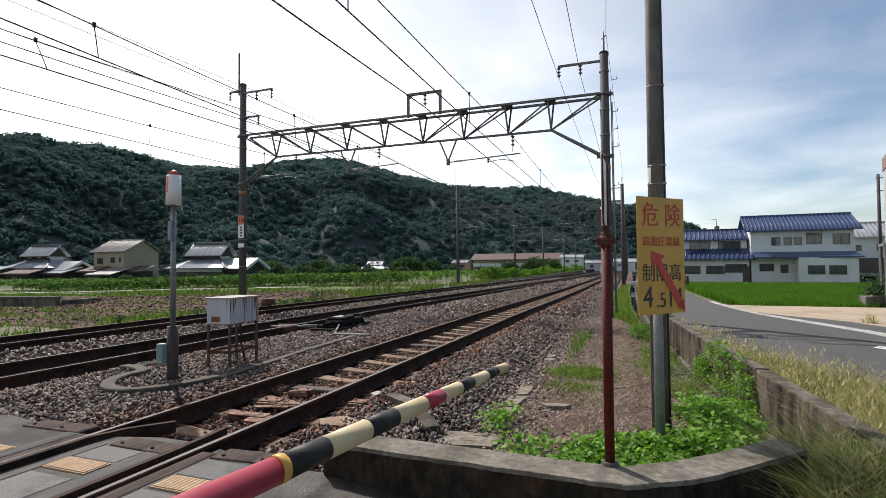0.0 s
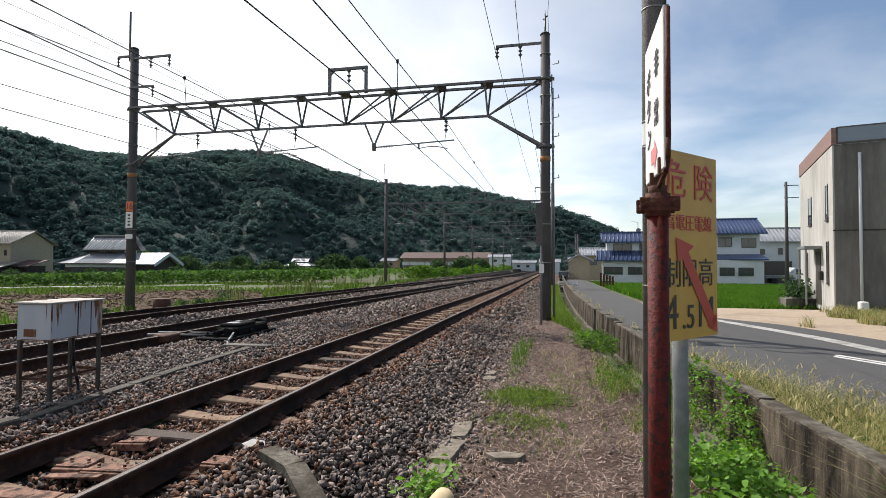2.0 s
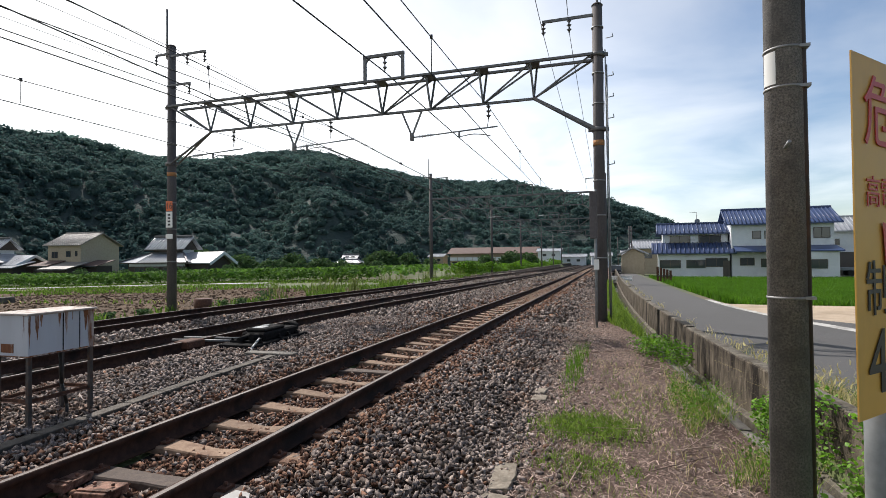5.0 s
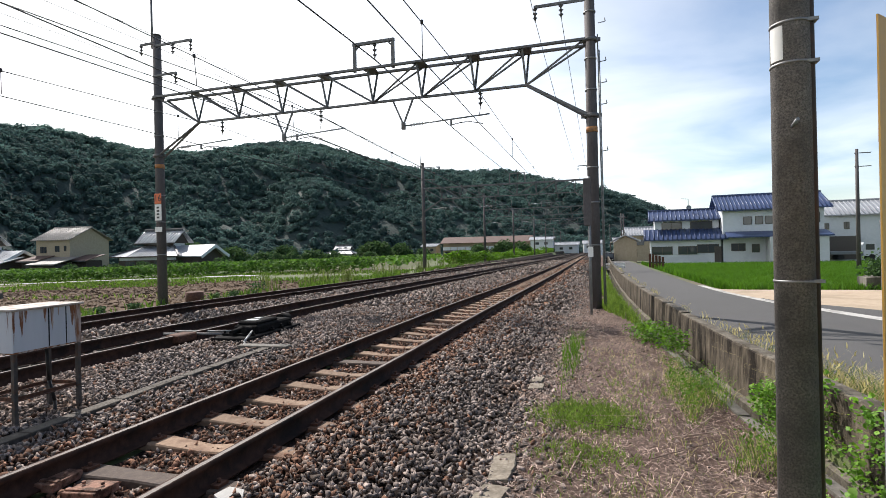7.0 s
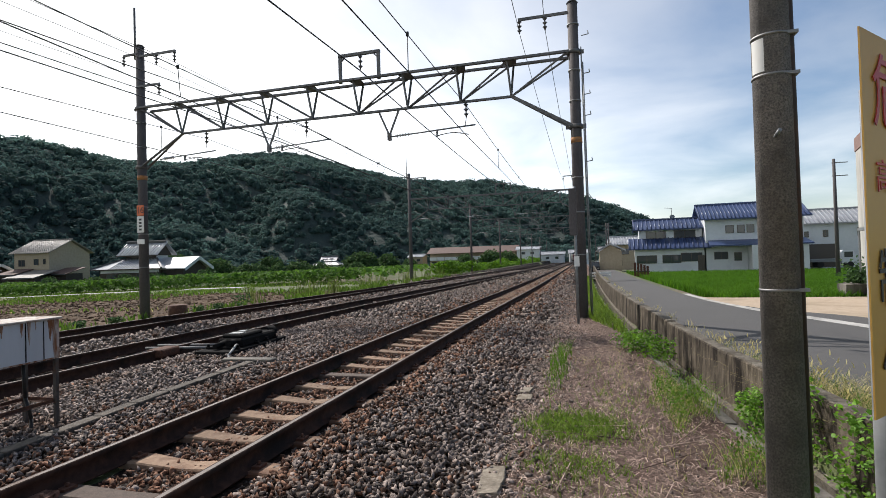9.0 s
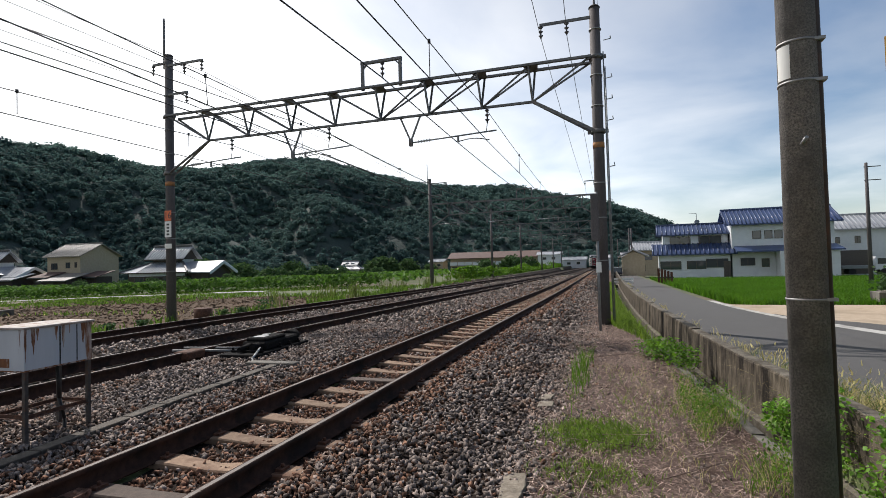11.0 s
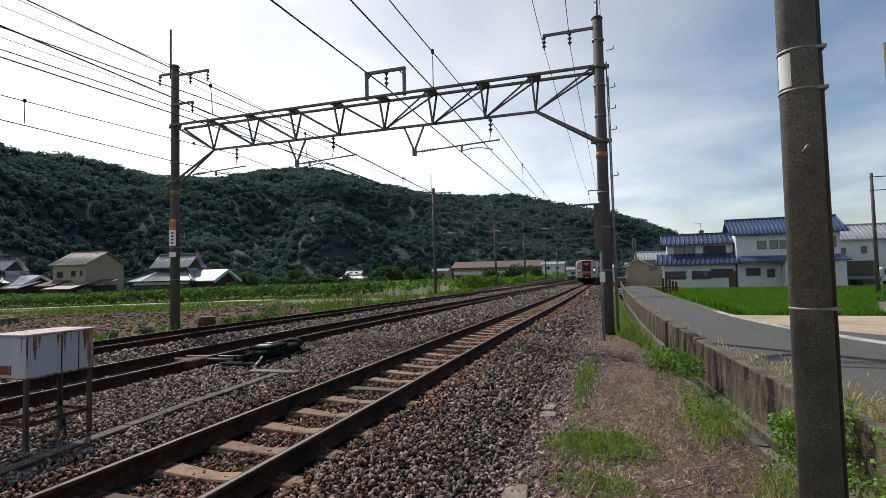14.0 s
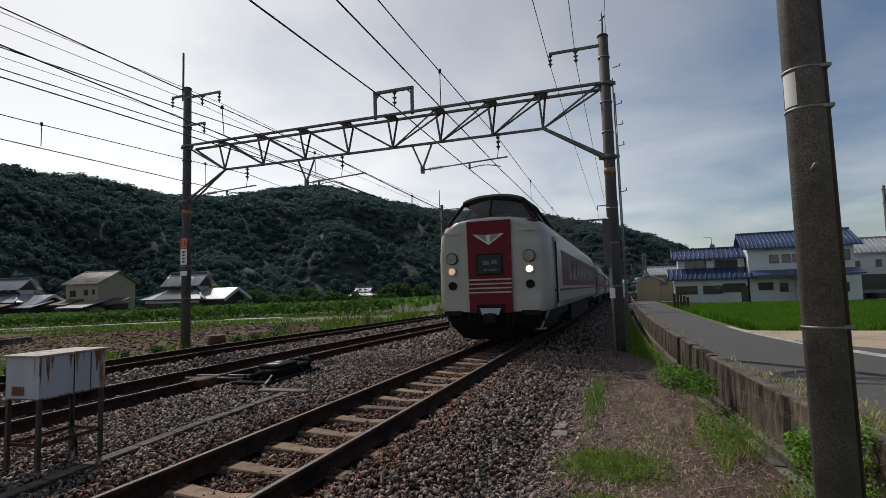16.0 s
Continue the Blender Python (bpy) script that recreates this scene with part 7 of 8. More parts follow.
def plants():
    rs = np.random.RandomState(21)
    cat = np.concatenate
    # small gravel strewn over the path
    p = spots(rs, 10000, -1.6, 0.5, 4.0, 16, lambda a, b: a < wall_x(b) - 0.5 and rs.uniform() < 0.35 + 0.65 * smooth(0.2, 1.2, -a - 0.3))
    v, f = scatter(STONES, p + np.array([0, 0, 0.006]), rs.uniform(0.006, 0.020, len(p)), rs)
    tagged(new("path_gravel", arrays("path_gravel", v, f, M_STONE)), "small stones strewn over the path", "gravel", kind="stuff")
    p = spots(rs, 5000, -34, -15.2, 11.5, 32)
    v, f = scatter(STONES, p + np.array([0, 0, 0.02]), rs.uniform(0.03, 0.10, len(p)), rs, 0.7)
    tagged(new("soil_clods", arrays("soil_clods", v, f, M_SOIL)), "dry clods on the ploughed field", "soil", kind="stuff")
    p = spots(rs, 3500, -40, -15.0, 10.5, 15.5, lambda a, b: noise.noise(Vector((a * 0.3, b * 0.8, 9))) > -0.1)
    blades("field_weeds", p, rs.uniform(0.05, 0.22, len(p)), 0.04, 0.8, M_GRASS, "patchy weeds at the edge of the field", "weeds", rs)
    # weed tufts on the path
    p = cat([blob(rs, 1300, -0.85, 8.4, 0.44, 0.42), blob(rs, 260, -0.85, 7.45, 0.40, 0.22), blob(rs, 110, -1.15, 10.6, 0.14, 1.6), blob(rs, 100, -0.35, 9.2, 0.4, 0.6)])
    p[:, 2] += rs.uniform(0.01, 0.075, len(p))
    p[:, 2] -= 0.03
    p = cat([p, p + rs.normal(0, 0.012, p.shape) * np.array([1, 1, 0.3])])
    blades("path_weeds", p, rs.uniform(0.02, 0.075, len(p)), 0.008, 1.6, M_PATHWEED, "low tufted green grass weeds on the path", "weeds", rs)
    p = cat([blob(rs, 420, -0.85, 8.4, 0.46, 0.44), blob(rs, 120, -0.85, 7.45, 0.40, 0.25), blob(rs, 150, -0.7, 6.9, 0.5, 0.4), blob(rs, 500, -0.5, 9.5, 0.8, 2.5), blob(rs, 160, -1.1, 12.5, 0.10, 0.8)])
    blades("path_grass", p, rs.uniform(0.03, 0.12, len(p)), 0.005, 1.3, M_PATHWEED, "thin grass tufts on the path", "grass", rs)
    p = blob(rs, 160, -1.14, 11.0, 0.12, 1.3)
    blades("tall_weeds", p, rs.uniform(0.12, 0.4, len(p)), 0.007, 0.6, M_WEED, "thin upright weeds at the edge of the ballast", "weeds", rs)
    # dry tufts thinly over the path
    p = spots(rs, 2600, -1.2, 0.6, 5.0, 14, lambda a, b: a < wall_x(b) - 0.5 and noise.noise(Vector((a * 1.6, b * 1.2, 7))) > 0.05)
    blades("dry_tufts", p, rs.uniform(0.03, 0.11, len(p)), 0.004, 1.8, M_DRYGRASS, "thin dry grass tufts on the path", "grass", rs)
    # along the ditch
    def by_ditch(a, b):
        return -1.0 < a - wall_x(b) < -0.40
    p = spots(rs, 17000, -0.6, 1.4, 5.0, 11.0, by_ditch)
    k = np.array([noise.noise(Vector((q[0] * 1.6, q[1] * 1.1, 4))) + 0.35 * noise.noise(Vector((q[0] * 6, q[1] * 6, 1))) > 0.02 for q in p])
    p = p[k]; p[:, 2] = np.maximum(p[:, 2], -0.05)
    q = p[::2]
    blades("ditch_grass", q, rs.uniform(0.08, 0.32, len(q)), 0.0045, 1.1, M_PATHWEED, "fresh green grass along the ditch", "grass", rs)
    q = p[1::4]
    blades("ditch_dry_grass", q, rs.uniform(0.08, 0.34, len(q)), 0.003, 1.4, M_DRYGRASS, "thin straw-coloured grass along the ditch", "grass", rs)
    q = np.repeat(p[3::8], 9, axis=0)
    q[:, :2] += rs.normal(0, 0.022, (len(q), 2)); q[:, 2] += rs.uniform(0.02, 0.30, len(q))
    leaves("ditch_weeds", q, rs.uniform(0.010, 0.028, len(q)), M_WEED, "small-leaved feathery weeds along the ditch", "weeds", rs, 0.9)
    p = cat([blob(rs, 900, 0.02, 12.6, 0.32, 0.5), blob(rs, 450, 0.30, 11.9, 0.2, 0.3)])
    p[:, 2] = rs.uniform(0.0, 0.28, len(p))
    leaves("ditch_bush", p, rs.uniform(0.025, 0.055, len(p)), M_WEED, "small leafy weed bush at the ditch", "bush", rs)
    p = spots(rs, 34000, -1.3, 0.2, 13.5, 46, lambda a, b: -0.82 - 0.25 * smooth(16, 20, b) + 0.2 * math.sin(b) < a - wall_x(b) < -0.47)
    blades("bank_grass", p, rs.uniform(0.06, 0.26, len(p)), 0.016, 1.0, M_PATHWEED, "bright green grass bank between gantry pole and ditch", "grass", rs)
    # thin grass along the wall's top edge
    y = 7 + 30 * rs.uniform(size=620) ** 1.3
    y = y[np.array([noise.noise(Vector((b * 0.7, 2, 8))) > 0.0 for b in y])]
    p = np.array([(wall_x(b) + rs.uniform(0.19, 0.30), b, land_z(wall_x(b) + 0.3, b) + 0.04) for b in y])
    p[:, 2] = np.array([0.36 + fall(b) for b in y])
    blades("wall_top_grass", p, rs.uniform(0.05, 0.16, len(p)), 0.008, 1.2, M_DRYGRASS, "sparse yellow grass along the top of the wall", "grass", rs)
    # litter of dry stalks over the path
    p = spots(rs, 46000, -1.5, 0.7, 4.0, 17, lambda a, b: a < wall_x(b) - 0.55 and noise.noise(Vector((a * 2.3, b * 1.7, 3))) > rs.uniform(-0.8, 0.25))
    n = len(p)
    a, L, w = rs.uniform(0, np.pi, n), rs.uniform(0.015, 0.085, n), rs.uniform(0.002, 0.0055, n)
    u = np.stack([np.cos(a) * L / 2, np.sin(a) * L / 2, rs.normal(0, 0.10, n) * L], 1)
    q = np.stack([-np.sin(a) * w / 2, np.cos(a) * w / 2, np.zeros(n)], 1)
    p[:, 2] += rs.uniform(0.012, 0.034, n)
    mid = p + np.array([0, 0, 0.004]) + q * rs.uniform(-2, 2, (n, 1))
    V = np.stack([p - u - q, p - u + q, mid - q, mid + q, p + u - q, p + u + q], 1).reshape(-1, 3)
    F = (np.array([[0, 1, 3, 2], [2, 3, 5, 4]])[None] + (np.arange(n) * 6)[:, None, None]).reshape(-1, 4)
    tagged(new("path_litter", arrays("path_litter", V, F, M_LITTER)), "dead stalks and straw lying on the path", "litter", kind="stuff")
    # a few longer dry canes
    bm = bmesh.new()
    for _ in range(26):
        x, y, t = rs.uniform(-1.0, 0.1), rs.uniform(6.5, 14), rs.uniform(0, np.pi)
        l = rs.uniform(0.15, 0.45)
        rod(bm, (x - math.cos(t) * l, y - math.sin(t) * l, 0.0 + 0.01), (x + math.cos(t) * l, y + math.sin(t) * l, 0.03), 0.005, 0.003, 5)
    solid("dry_canes", bm, M_LITTER, "thin dead canes lying on the path", "litter", kind="stuff")
    # vines behind the kerb
    p = cat([blob(rs, 4200, 0.30, 4.78, 0.58, 0.55), blob(rs, 1500, -0.32, 4.70, 0.30, 0.45), blob(rs, 260, -0.9, 4.75, 0.25, 0.45), blob(rs, 200, -1.35, 5.6, 0.16, 0.4), blob(rs, 1500, 0.62, 5.95, 0.34, 0.7)])
    p = p[(p[:, 0] - np.array([wall_x(b) for b in p[:, 1]]) < -0.30) & (p[:, 1] > 3.85)]
    hump = np.exp(-((p[:, 0] - 0.6) ** 2 / 0.16 + (p[:, 1] - 5.9) ** 2 / 0.8)) * 0.20 + 0.12 * np.exp(-((p[:, 0] - 0.2) ** 2 / 0.3 + (p[:, 1] - 4.7) ** 2 / 0.3)) + 0.07 * np.array([noise.noise(Vector((q[0] * 4, q[1] * 4, 2))) for q in p])
    p[:, 2] = 0.06 + hump * rs.uniform(0.35, 1.1, len(p)) + rs.uniform(0, 0.07, len(p))
    leaves("kudzu_vine", p, rs.uniform(0.022, 0.062, len(p)), M_VINE, "spreading broad-leaved green vine behind the kerb", "vine", rs, 0.6)
    # vine climbing on the retaining wall
    n = 2600
    y = rs.uniform(6.9, 9.5, n)
    p = np.stack([np.array([wall_x(b) for b in y]) - rs.uniform(0.0, 0.16, n), y, -0.15 + rs.uniform(0, 0.72, n) * np.clip(1.25 - np.abs(y - 8.1) / 1.5, 0, 1)], 1)
    k = np.array([noise.noise(Vector((q[1] * 2.2, q[2] * 3.0, 5))) > -0.16 for q in p])
    p = p[k]
    leaves("wall_vine", p, rs.uniform(0.018, 0.046, len(p)), M_VINE, "green vine climbing over the retaining wall", "vine", rs, 0.9)
    # dry verge between wall and lane
    def verge(a, b):
        return wall_x(b) + 0.12 < a < wall_x(b) + 0.45 + 1.9 * (1 - smooth(4.5, 13, b))
    p = spots(rs, 24000, 1.0, 3.6, 3.6, 13.0, verge)
    blades("verge_grass", p, rs.uniform(0.15, 0.48, len(p)) * np.clip(1.15 - (p[:, 1] - 4) * 0.05, 0.5, 1.1), 0.0045, 1.7, M_DRYGRASS, "tall dry yellow grass on the verge", "grass", rs)
    q = p[rs.uniform(size=len(p)) < 0.62 - 0.05 * (p[:, 1] - 4)]
    blades("verge_green_grass", q, rs.uniform(0.15, 0.4, len(q)), 0.009, 0.9, M_GRASS, "green grass mixed in the dry verge", "grass", rs)
    # seed heads
    q = p[rs.uniform(size=len(p)) < 0.10].copy(); q[:, 2] += rs.uniform(0.22, 0.46, len(q))
    blades("seed_heads", q, rs.uniform(0.04, 0.08, len(q)), 0.016, 1.2, M_DRYGRASS, "pale feathery seed heads", "grass", rs)
    # grass at the corner right of the kerb
    p = cat([blob(rs, 3600, 1.42, 4.45, 0.5, 0.6), blob(rs, 900, 1.15, 4.0, 0.22, 0.3)])
    p[:, 2] = np.maximum(p[:, 2], 0.02)
    q = p[::2]
    blades("corner_dry_grass", q, rs.uniform(0.2, 0.55, len(q)), 0.006, 1.7, M_DRYGRASS, "arching straw-coloured grass by the kerb corner", "grass", rs)
    p = p[1::2]
    blades("corner_grass", p, rs.uniform(0.2, 0.55, len(p)), 0.007, 1.6, M_GRASS, "long arching grass by the kerb corner", "grass", rs)
    # by the building
    p = spots(rs, 40000, 5.0, 12.0, 12.5, 23.4, lambda a, b: a > road_right(b) + 0.35 and noise.noise(Vector((a * 0.5, b * 0.6, 1))) + 0.20 * (a - 7.8) - 0.05 * abs(b - 17) > 0.0)
    blades("lot_grass", p, rs.uniform(0.08, 0.40, len(p)), 0.013, 0.8, M_DRYGRASS, "yellowing grass along the lot", "grass", rs)
    p = p[::2]
    blades("lot_weeds", p, rs.uniform(0.1, 0.4, len(p)), 0.013, 0.8, M_GRASS, "green grass along the lot", "grass", rs)
    # rice
    def paddy(a, b):
        return a > road_right(b) + 0.75 and b > 26.5 + 0.06 * a
    p = spots(rs, 70000, 2.5, 30.0, 26.0, 46.0, paddy)
    p2 = spots(rs, 30000, 2.5, 36.0, 46.0, 70.0, paddy)
    blades("rice", cat([p, p2]), rs.uniform(0.36, 0.52, len(p) + len(p2)), 0.05, 0.6, M_RICE, "bright green rice standing in the paddy", "rice", rs)
    # far side of the railway: weeds along the far track
    def edge(a, b):
        return -15.2 < a - bend(b) < -13.3
    p = spots(rs, 9000, -16, -13, 8, 60, lambda a, b: edge(a, b) and noise.noise(Vector((a * 0.6, b * 0.35, 2))) > -0.05)
    blades("trackside_weeds", p, rs.uniform(0.1, 0.4, len(p)), 0.05, 0.6, M_GRASS, "ragged green weeds beside the far track", "weeds", rs)
    p = cat([blob(rs, 46, x, y, 0.45, 0.6) for x, y in ((-15.5, 24), (-14.6, 26.5), (-14.8, 28.0), (-14.6, 29.6), (-15.0, 31), (-15.3, 36), (-15.0, 37.5), (-14.7, 42), (-15.6, 46), (-15.4, 50), (-15.8, 56), (-16.2, 63))])
    blades("reeds", p, rs.uniform(0.35, 1.2, len(p)), 0.032, 0.25, M_REED, "tall upright reeds beside the far track", "reeds", rs)
    for x, y, s in ((-14.5, 14.6, 0.20), (-14.7, 16.0, 0.17), (-14.2, 18.9, 0.22), (-14.3, 21.5, 0.36), (-14.9, 12.0, 0.18), (-14.1, 19.8, 0.2)):
        p = blob(rs, 260, x, y, s, s)
        p[:, 2] += rs.uniform(0.02, s * 1.5, len(p))
        leaves("weed_bush", p, rs.uniform(0.04, 0.085, len(p)), M_BUSH, "small leafy weed clump beside the far track", "bush", rs, 0.8)
    y = 58 + 130 * rs.uniform(size=16000) ** 1.2
    x = -14.6 + np.array([bend(b) for b in y]) - np.abs(rs.normal(0, 1.7, len(y)))
    lump = np.array([max(0.0, noise.noise(Vector((b * 0.11, a * 0.3, 6))) + 0.25) for a, b in zip(x, y)])
    z = np.array([land_z(a, b) for a, b in zip(x, y)]) + (0.3 + 1.7 * lump) * np.sqrt(rs.uniform(0, 1, len(y)))
    leaves("lineside_bushes", np.stack([x, y, z], 1), rs.uniform(0.14, 0.34, len(y)), M_WEED, "rank green bushes and weeds beside the far track", "bushes", rs, 0.9)
    # fields: grass strips and a dense crop
    p = spots(rs, 30000, -75, -16, 14, 46, lambda a, b: b > 24.0 + 0.30 * (a + 33) and (b < 36 or b > 38.5) and noise.noise(Vector((a * 0.12, b * 0.25, 6))) > -0.2)
    blades("field_grass", p, rs.uniform(0.05, 0.24, len(p)), 0.08, 0.8, M_GRASS, "rough green grass between the fields", "grass", rs)
    p = spots(rs, 5000, -60, -15.5, 13, 24, lambda a, b: abs(b - (19.0 + 0.10 * (a + 30)) + 0.8 * noise.noise(Vector((a * 0.2, 0, 3)))) < 0.45 or abs(b - 15.2 - 0.05 * (a + 20)) < 0.3)
    blades("furrow_weeds", p, rs.uniform(0.08, 0.28, len(p)), 0.06, 0.8, M_GRASS, "weed strips between the ploughed plots", "weeds", rs)
    q = p[::3]
    blades("furrow_dry_grass", q, rs.uniform(0.08, 0.28, len(q)), 0.05, 0.8, M_DRYGRASS, "yellowing grass strips between the plots", "grass", rs)
    p = spots(rs, 17000, -110, -17, 50, 110, lambda a, b: a < -17 - (b - 42) * 0.25 and b > 42 + max(0, (-a - 60)) * 0.1)
    p[:, 2] += rs.uniform(0.3, 1.0, len(p))
    leaves("crop_rows", p, rs.uniform(0.35, 0.65, len(p)), M_CROP, "dense leafy dark green crop in the far field", "crop", rs, 0.7)
    for y0, x0, x1 in ((42.0, -58, -21), (44.2, -74, -20.5), (46.4, -74, -21), (48.6, -75, -21.5)):
        n = int((x1 - x0) * 75)
        x = rs.uniform(x0, x1, n)
        y = y0 + rs.normal(0, 0.33, n) + 0.02 * (x + 40)
        top = 1.15 + 0.28 * np.array([noise.noise(Vector((q * 0.35, y0, 3))) for q in x])
        z = np.array([land_z(a, b) for a, b in zip(x, y)]) + top * np.sqrt(rs.uniform(0.02, 1, n))
        leaves("crop_row", np.stack([x, y, z], 1), rs.uniform(0.14, 0.34, n), M_CROP, "dense row of tall broad-leaved green crop", "crop", rs, 0.8)
    # bushes at the foot of the hill and round the houses
    for x, y, r in ((-74.5, 66.5, 1.5), (-69, 67, 1.7), (-64.5, 68.5, 1.3), (-59, 92, 2.4), (-95.4, 119.6, 4.2), (-79.5, 94, 2.6), (-102, 139.5, 2.6), (-98, 142.5, 2.4), (-101, 165, 2.6), (-96, 166, 2.2), (-52, 96, 2.2), (-56, 95, 2.8), (-47, 102, 2.0), (-63, 88, 2.6), (-79, 63, 1.6), (-66, 70, 1.8), (-57, 70, 1.9), (-110, 165, 5), (-88, 188, 5), (-84, 186, 6), (-78, 196, 5), (-70, 200, 3), (-45, 190, 3.5), (-33, 176, 4), (-28, 180, 3.5), (-40, 170, 3.0), (-60, 170, 2.5), (-140, 150, 7), (-120, 120, 4), (-100, 130, 3)):
        n = int(700 + 120 * r)
        d = rs.normal(size=(n, 3)); d /= np.linalg.norm(d, axis=1)[:, None]
        k = 1 + 0.28 * np.array([noise.noise(Vector(q * 2.1) + Vector((x, y, 0))) for q in d])
        P = d * (r * k * rs.uniform(0.7, 1.05, n))[:, None]
        P[:, 2] = np.abs(P[:, 2]) * 1.05
        z = land_z(x, y)
        t = thing("shrub", "rounded leafy shrub near the village houses", "shrub", pose(x, y, z), "village shrubs")
        bm = bmesh.new(); rod(bm, (0, 0, -0.5), (0.1, 0, r * 0.6), 0.12 * r / 2, 0.05, 7)
        part("trunk", bm, M_DARKWOOD, t)
        o = leaves("crown", P, r * 0.16 * rs.uniform(0.7, 1.3, n), M_BUSH, "", "", rs, 1.0)
        o.parent = t
        del o["kind"]


M_SLATE = mat("weathered_brown_slate", (0.17, 0.155, 0.14), (0.27, 0.25, 0.23), 2.5, 0.5, stretch=(1.0, 0.25, 0.25), c=(0.13, 0.115, 0.10), cscale=0.8)
M_REED = mat("reed_leaves", (0.060, 0.085, 0.022), (0.135, 0.165, 0.055), 3, 0.8, leafy=0.35, island=0.45)
M_CROP = mat("crop_leaves", (0.045, 0.105, 0.022), (0.115, 0.205, 0.045), 0.8, 0.75, leafy=0.3, island=0.35)
plants()


# ---- fields ----
strip("ploughed_field", lambda y: -16.5 - (y - 12) * 0.9 - 20, lambda y: -15.0, list(np.arange(11, 33, 1.0)), M_SOIL, 0.02, "brown ploughed field beside the railway", "field", 14)
for _x0, _x1, _y in ((-62.0, -35.5, 36.9), (-31.2, -26.0, 37.4)):
    strip("pale_track", lambda y: _x0, lambda y: _x1, [_y - 0.7, _y, _y + 0.7], M_EDGING, 0.12, "pale concrete farm track between the fields", "farm track", 12)


def irrigation_wall():
    w = thing("irrigation_wall", "low grey concrete wall of an irrigation outlet in the field", "wall", pose(-26.2, 17.5, -0.5, 0, 0, 13))
    for x in (-5.4, -3.6, -1.8):
        bm = bmesh.new(); bx(bm, x, x + 1.78, 0, 0.28, -0.4, 0.62, 0.02)
        part("wall_panel", bm, M_CONCRETE, w)
    bm = bmesh.new(); bx(bm, -5.45, 0.03, -0.06, 0.34, 0.62, 0.74, 0.02)
    part("coping", bm, M_COPING, w, "pale flat coping")
    bm = bmesh.new(); bx(bm, -0.02, 0.24, 0.29, 2.4, -0.4, 0.55, 0.02)
    part("return_wall", bm, M_CONCRETE, w)


irrigation_wall()


# ---- more of the village ----
M_RIDGE = mat("dark_ridge_tile", (0.05, 0.05, 0.055), (0.10, 0.10, 0.105), 6, 0.6)
def tiered_house(label, at, w, d, wall, low=2.9, e2=4.7, r2=6.7, wing=True):
    """A farmhouse: wide tiled ground floor, a smaller upper storey, and a gabled wing."""
    h = thing("farmhouse", label, "house", at, "village houses")
    bm = bmesh.new(); bx(bm, 0, w, 0, d, -1.2, low)
    part("wall", bm, wall, h)
    # hipped lower roof
    bm = bmesh.new()
    o, u = 0.9, 2.4
    A = [(-o, -o, low - 0.1), (w + o, -o, low - 0.1), (w + o, d + o, low - 0.1), (-o, d + o, low - 0.1)]
    B = [(u, u, low + 1.45), (w - u, u, low + 1.45), (w - u, d - u, low + 1.45), (u, d - u, low + 1.45)]
    lo, hi = [bm.verts.new(p) for p in A], [bm.verts.new(p) for p in B]
    for i in range(4):
        bm.faces.new((lo[i], lo[(i + 1) % 4], hi[(i + 1) % 4], hi[i]))
    bm.faces.new(lo[::-1]); bm.faces.new(hi)
    part("lower_roof", bm, M_GREYTILE, h)
    bm = bmesh.new(); bx(bm, u + 0.3, w - u - 0.3, u + 0.2, d - u - 0.2, low + 1.2, e2)
    part("upper_wall", bm, M_PLASTER, h)
    bm = bmesh.new(); bx(bm, u + 0.28, w - u - 0.28, u + 0.18, u + 0.2, low + 1.4, low + 1.9)
    part("dark_band", bm, M_DARKWOOD, h)
    for x in (w * 0.4, w * 0.62):
        window(h, x, low + 1.75, 1.5, 0.7, u + 0.19, 2)
    # hip ridges and a row of ridge tiles on the lower roof
    for i in range(4):
        bm = bmesh.new(); bar(bm, (A[i][0], A[i][1], A[i][2] + 0.1), (B[i][0], B[i][1], B[i][2] + 0.1), 0.26, 0.22)
        part("hip_ridge", bm, M_RIDGE, h)
    bm = bmesh.new(); bx(bm, u - 0.1, w - u + 0.1, u - 0.12, u + 0.12, low + 1.4, low + 1.62, 0.04)
    part("roof_flashing", bm, M_RIDGE, h)
    # a small porch gable and garden wall before the house
    bm = bmesh.new(); bx(bm, -2.5, w * 0.55, -3.2, -3.0, -0.6, 0.7)
    part("garden_wall", bm, M_DARKWOOD, h, "dark boarded garden wall")
    bm = bmesh.new(); bx(bm, -2.6, w * 0.55 + 0.1, -3.4, -2.8, 0.7, 0.82, 0.03)
    part("wall_coping", bm, M_GREYTILE, h)
    x0, x1, y0, y1 = u - 0.2, w - u + 0.2, u - 0.3, d - u + 0.3
    bm = bmesh.new()
    roof_slab(bm, x0, x1, y0, y1, e2, r2, 0.5)
    r = part("upper_roof", bm, M_GREYTILE, h)
    bm = bmesh.new(); bx(bm, x0 - 0.4, x1 + 0.4, (y0 + y1) / 2 - 0.18, (y0 + y1) / 2 + 0.18, r2 + 0.1, r2 + 0.5, 0.06)
    part("ridge", bm, M_RIDGE, r)
    for x in (x0 + 0.1, x1 - 0.1):
        bm = bmesh.new()
        bm.faces.new([bm.verts.new(p) for p in ((x, y0, e2), (x, y1, e2), (x, (y0 + y1) / 2, r2))])
        part("gable", bm, M_DARKWOOD, h)
    # tile courses on the slopes towards the railway
    tile_rolls(r, x0, x1, y0, y1, e2, r2, 0.5, M_GREYTILE, 0.55)
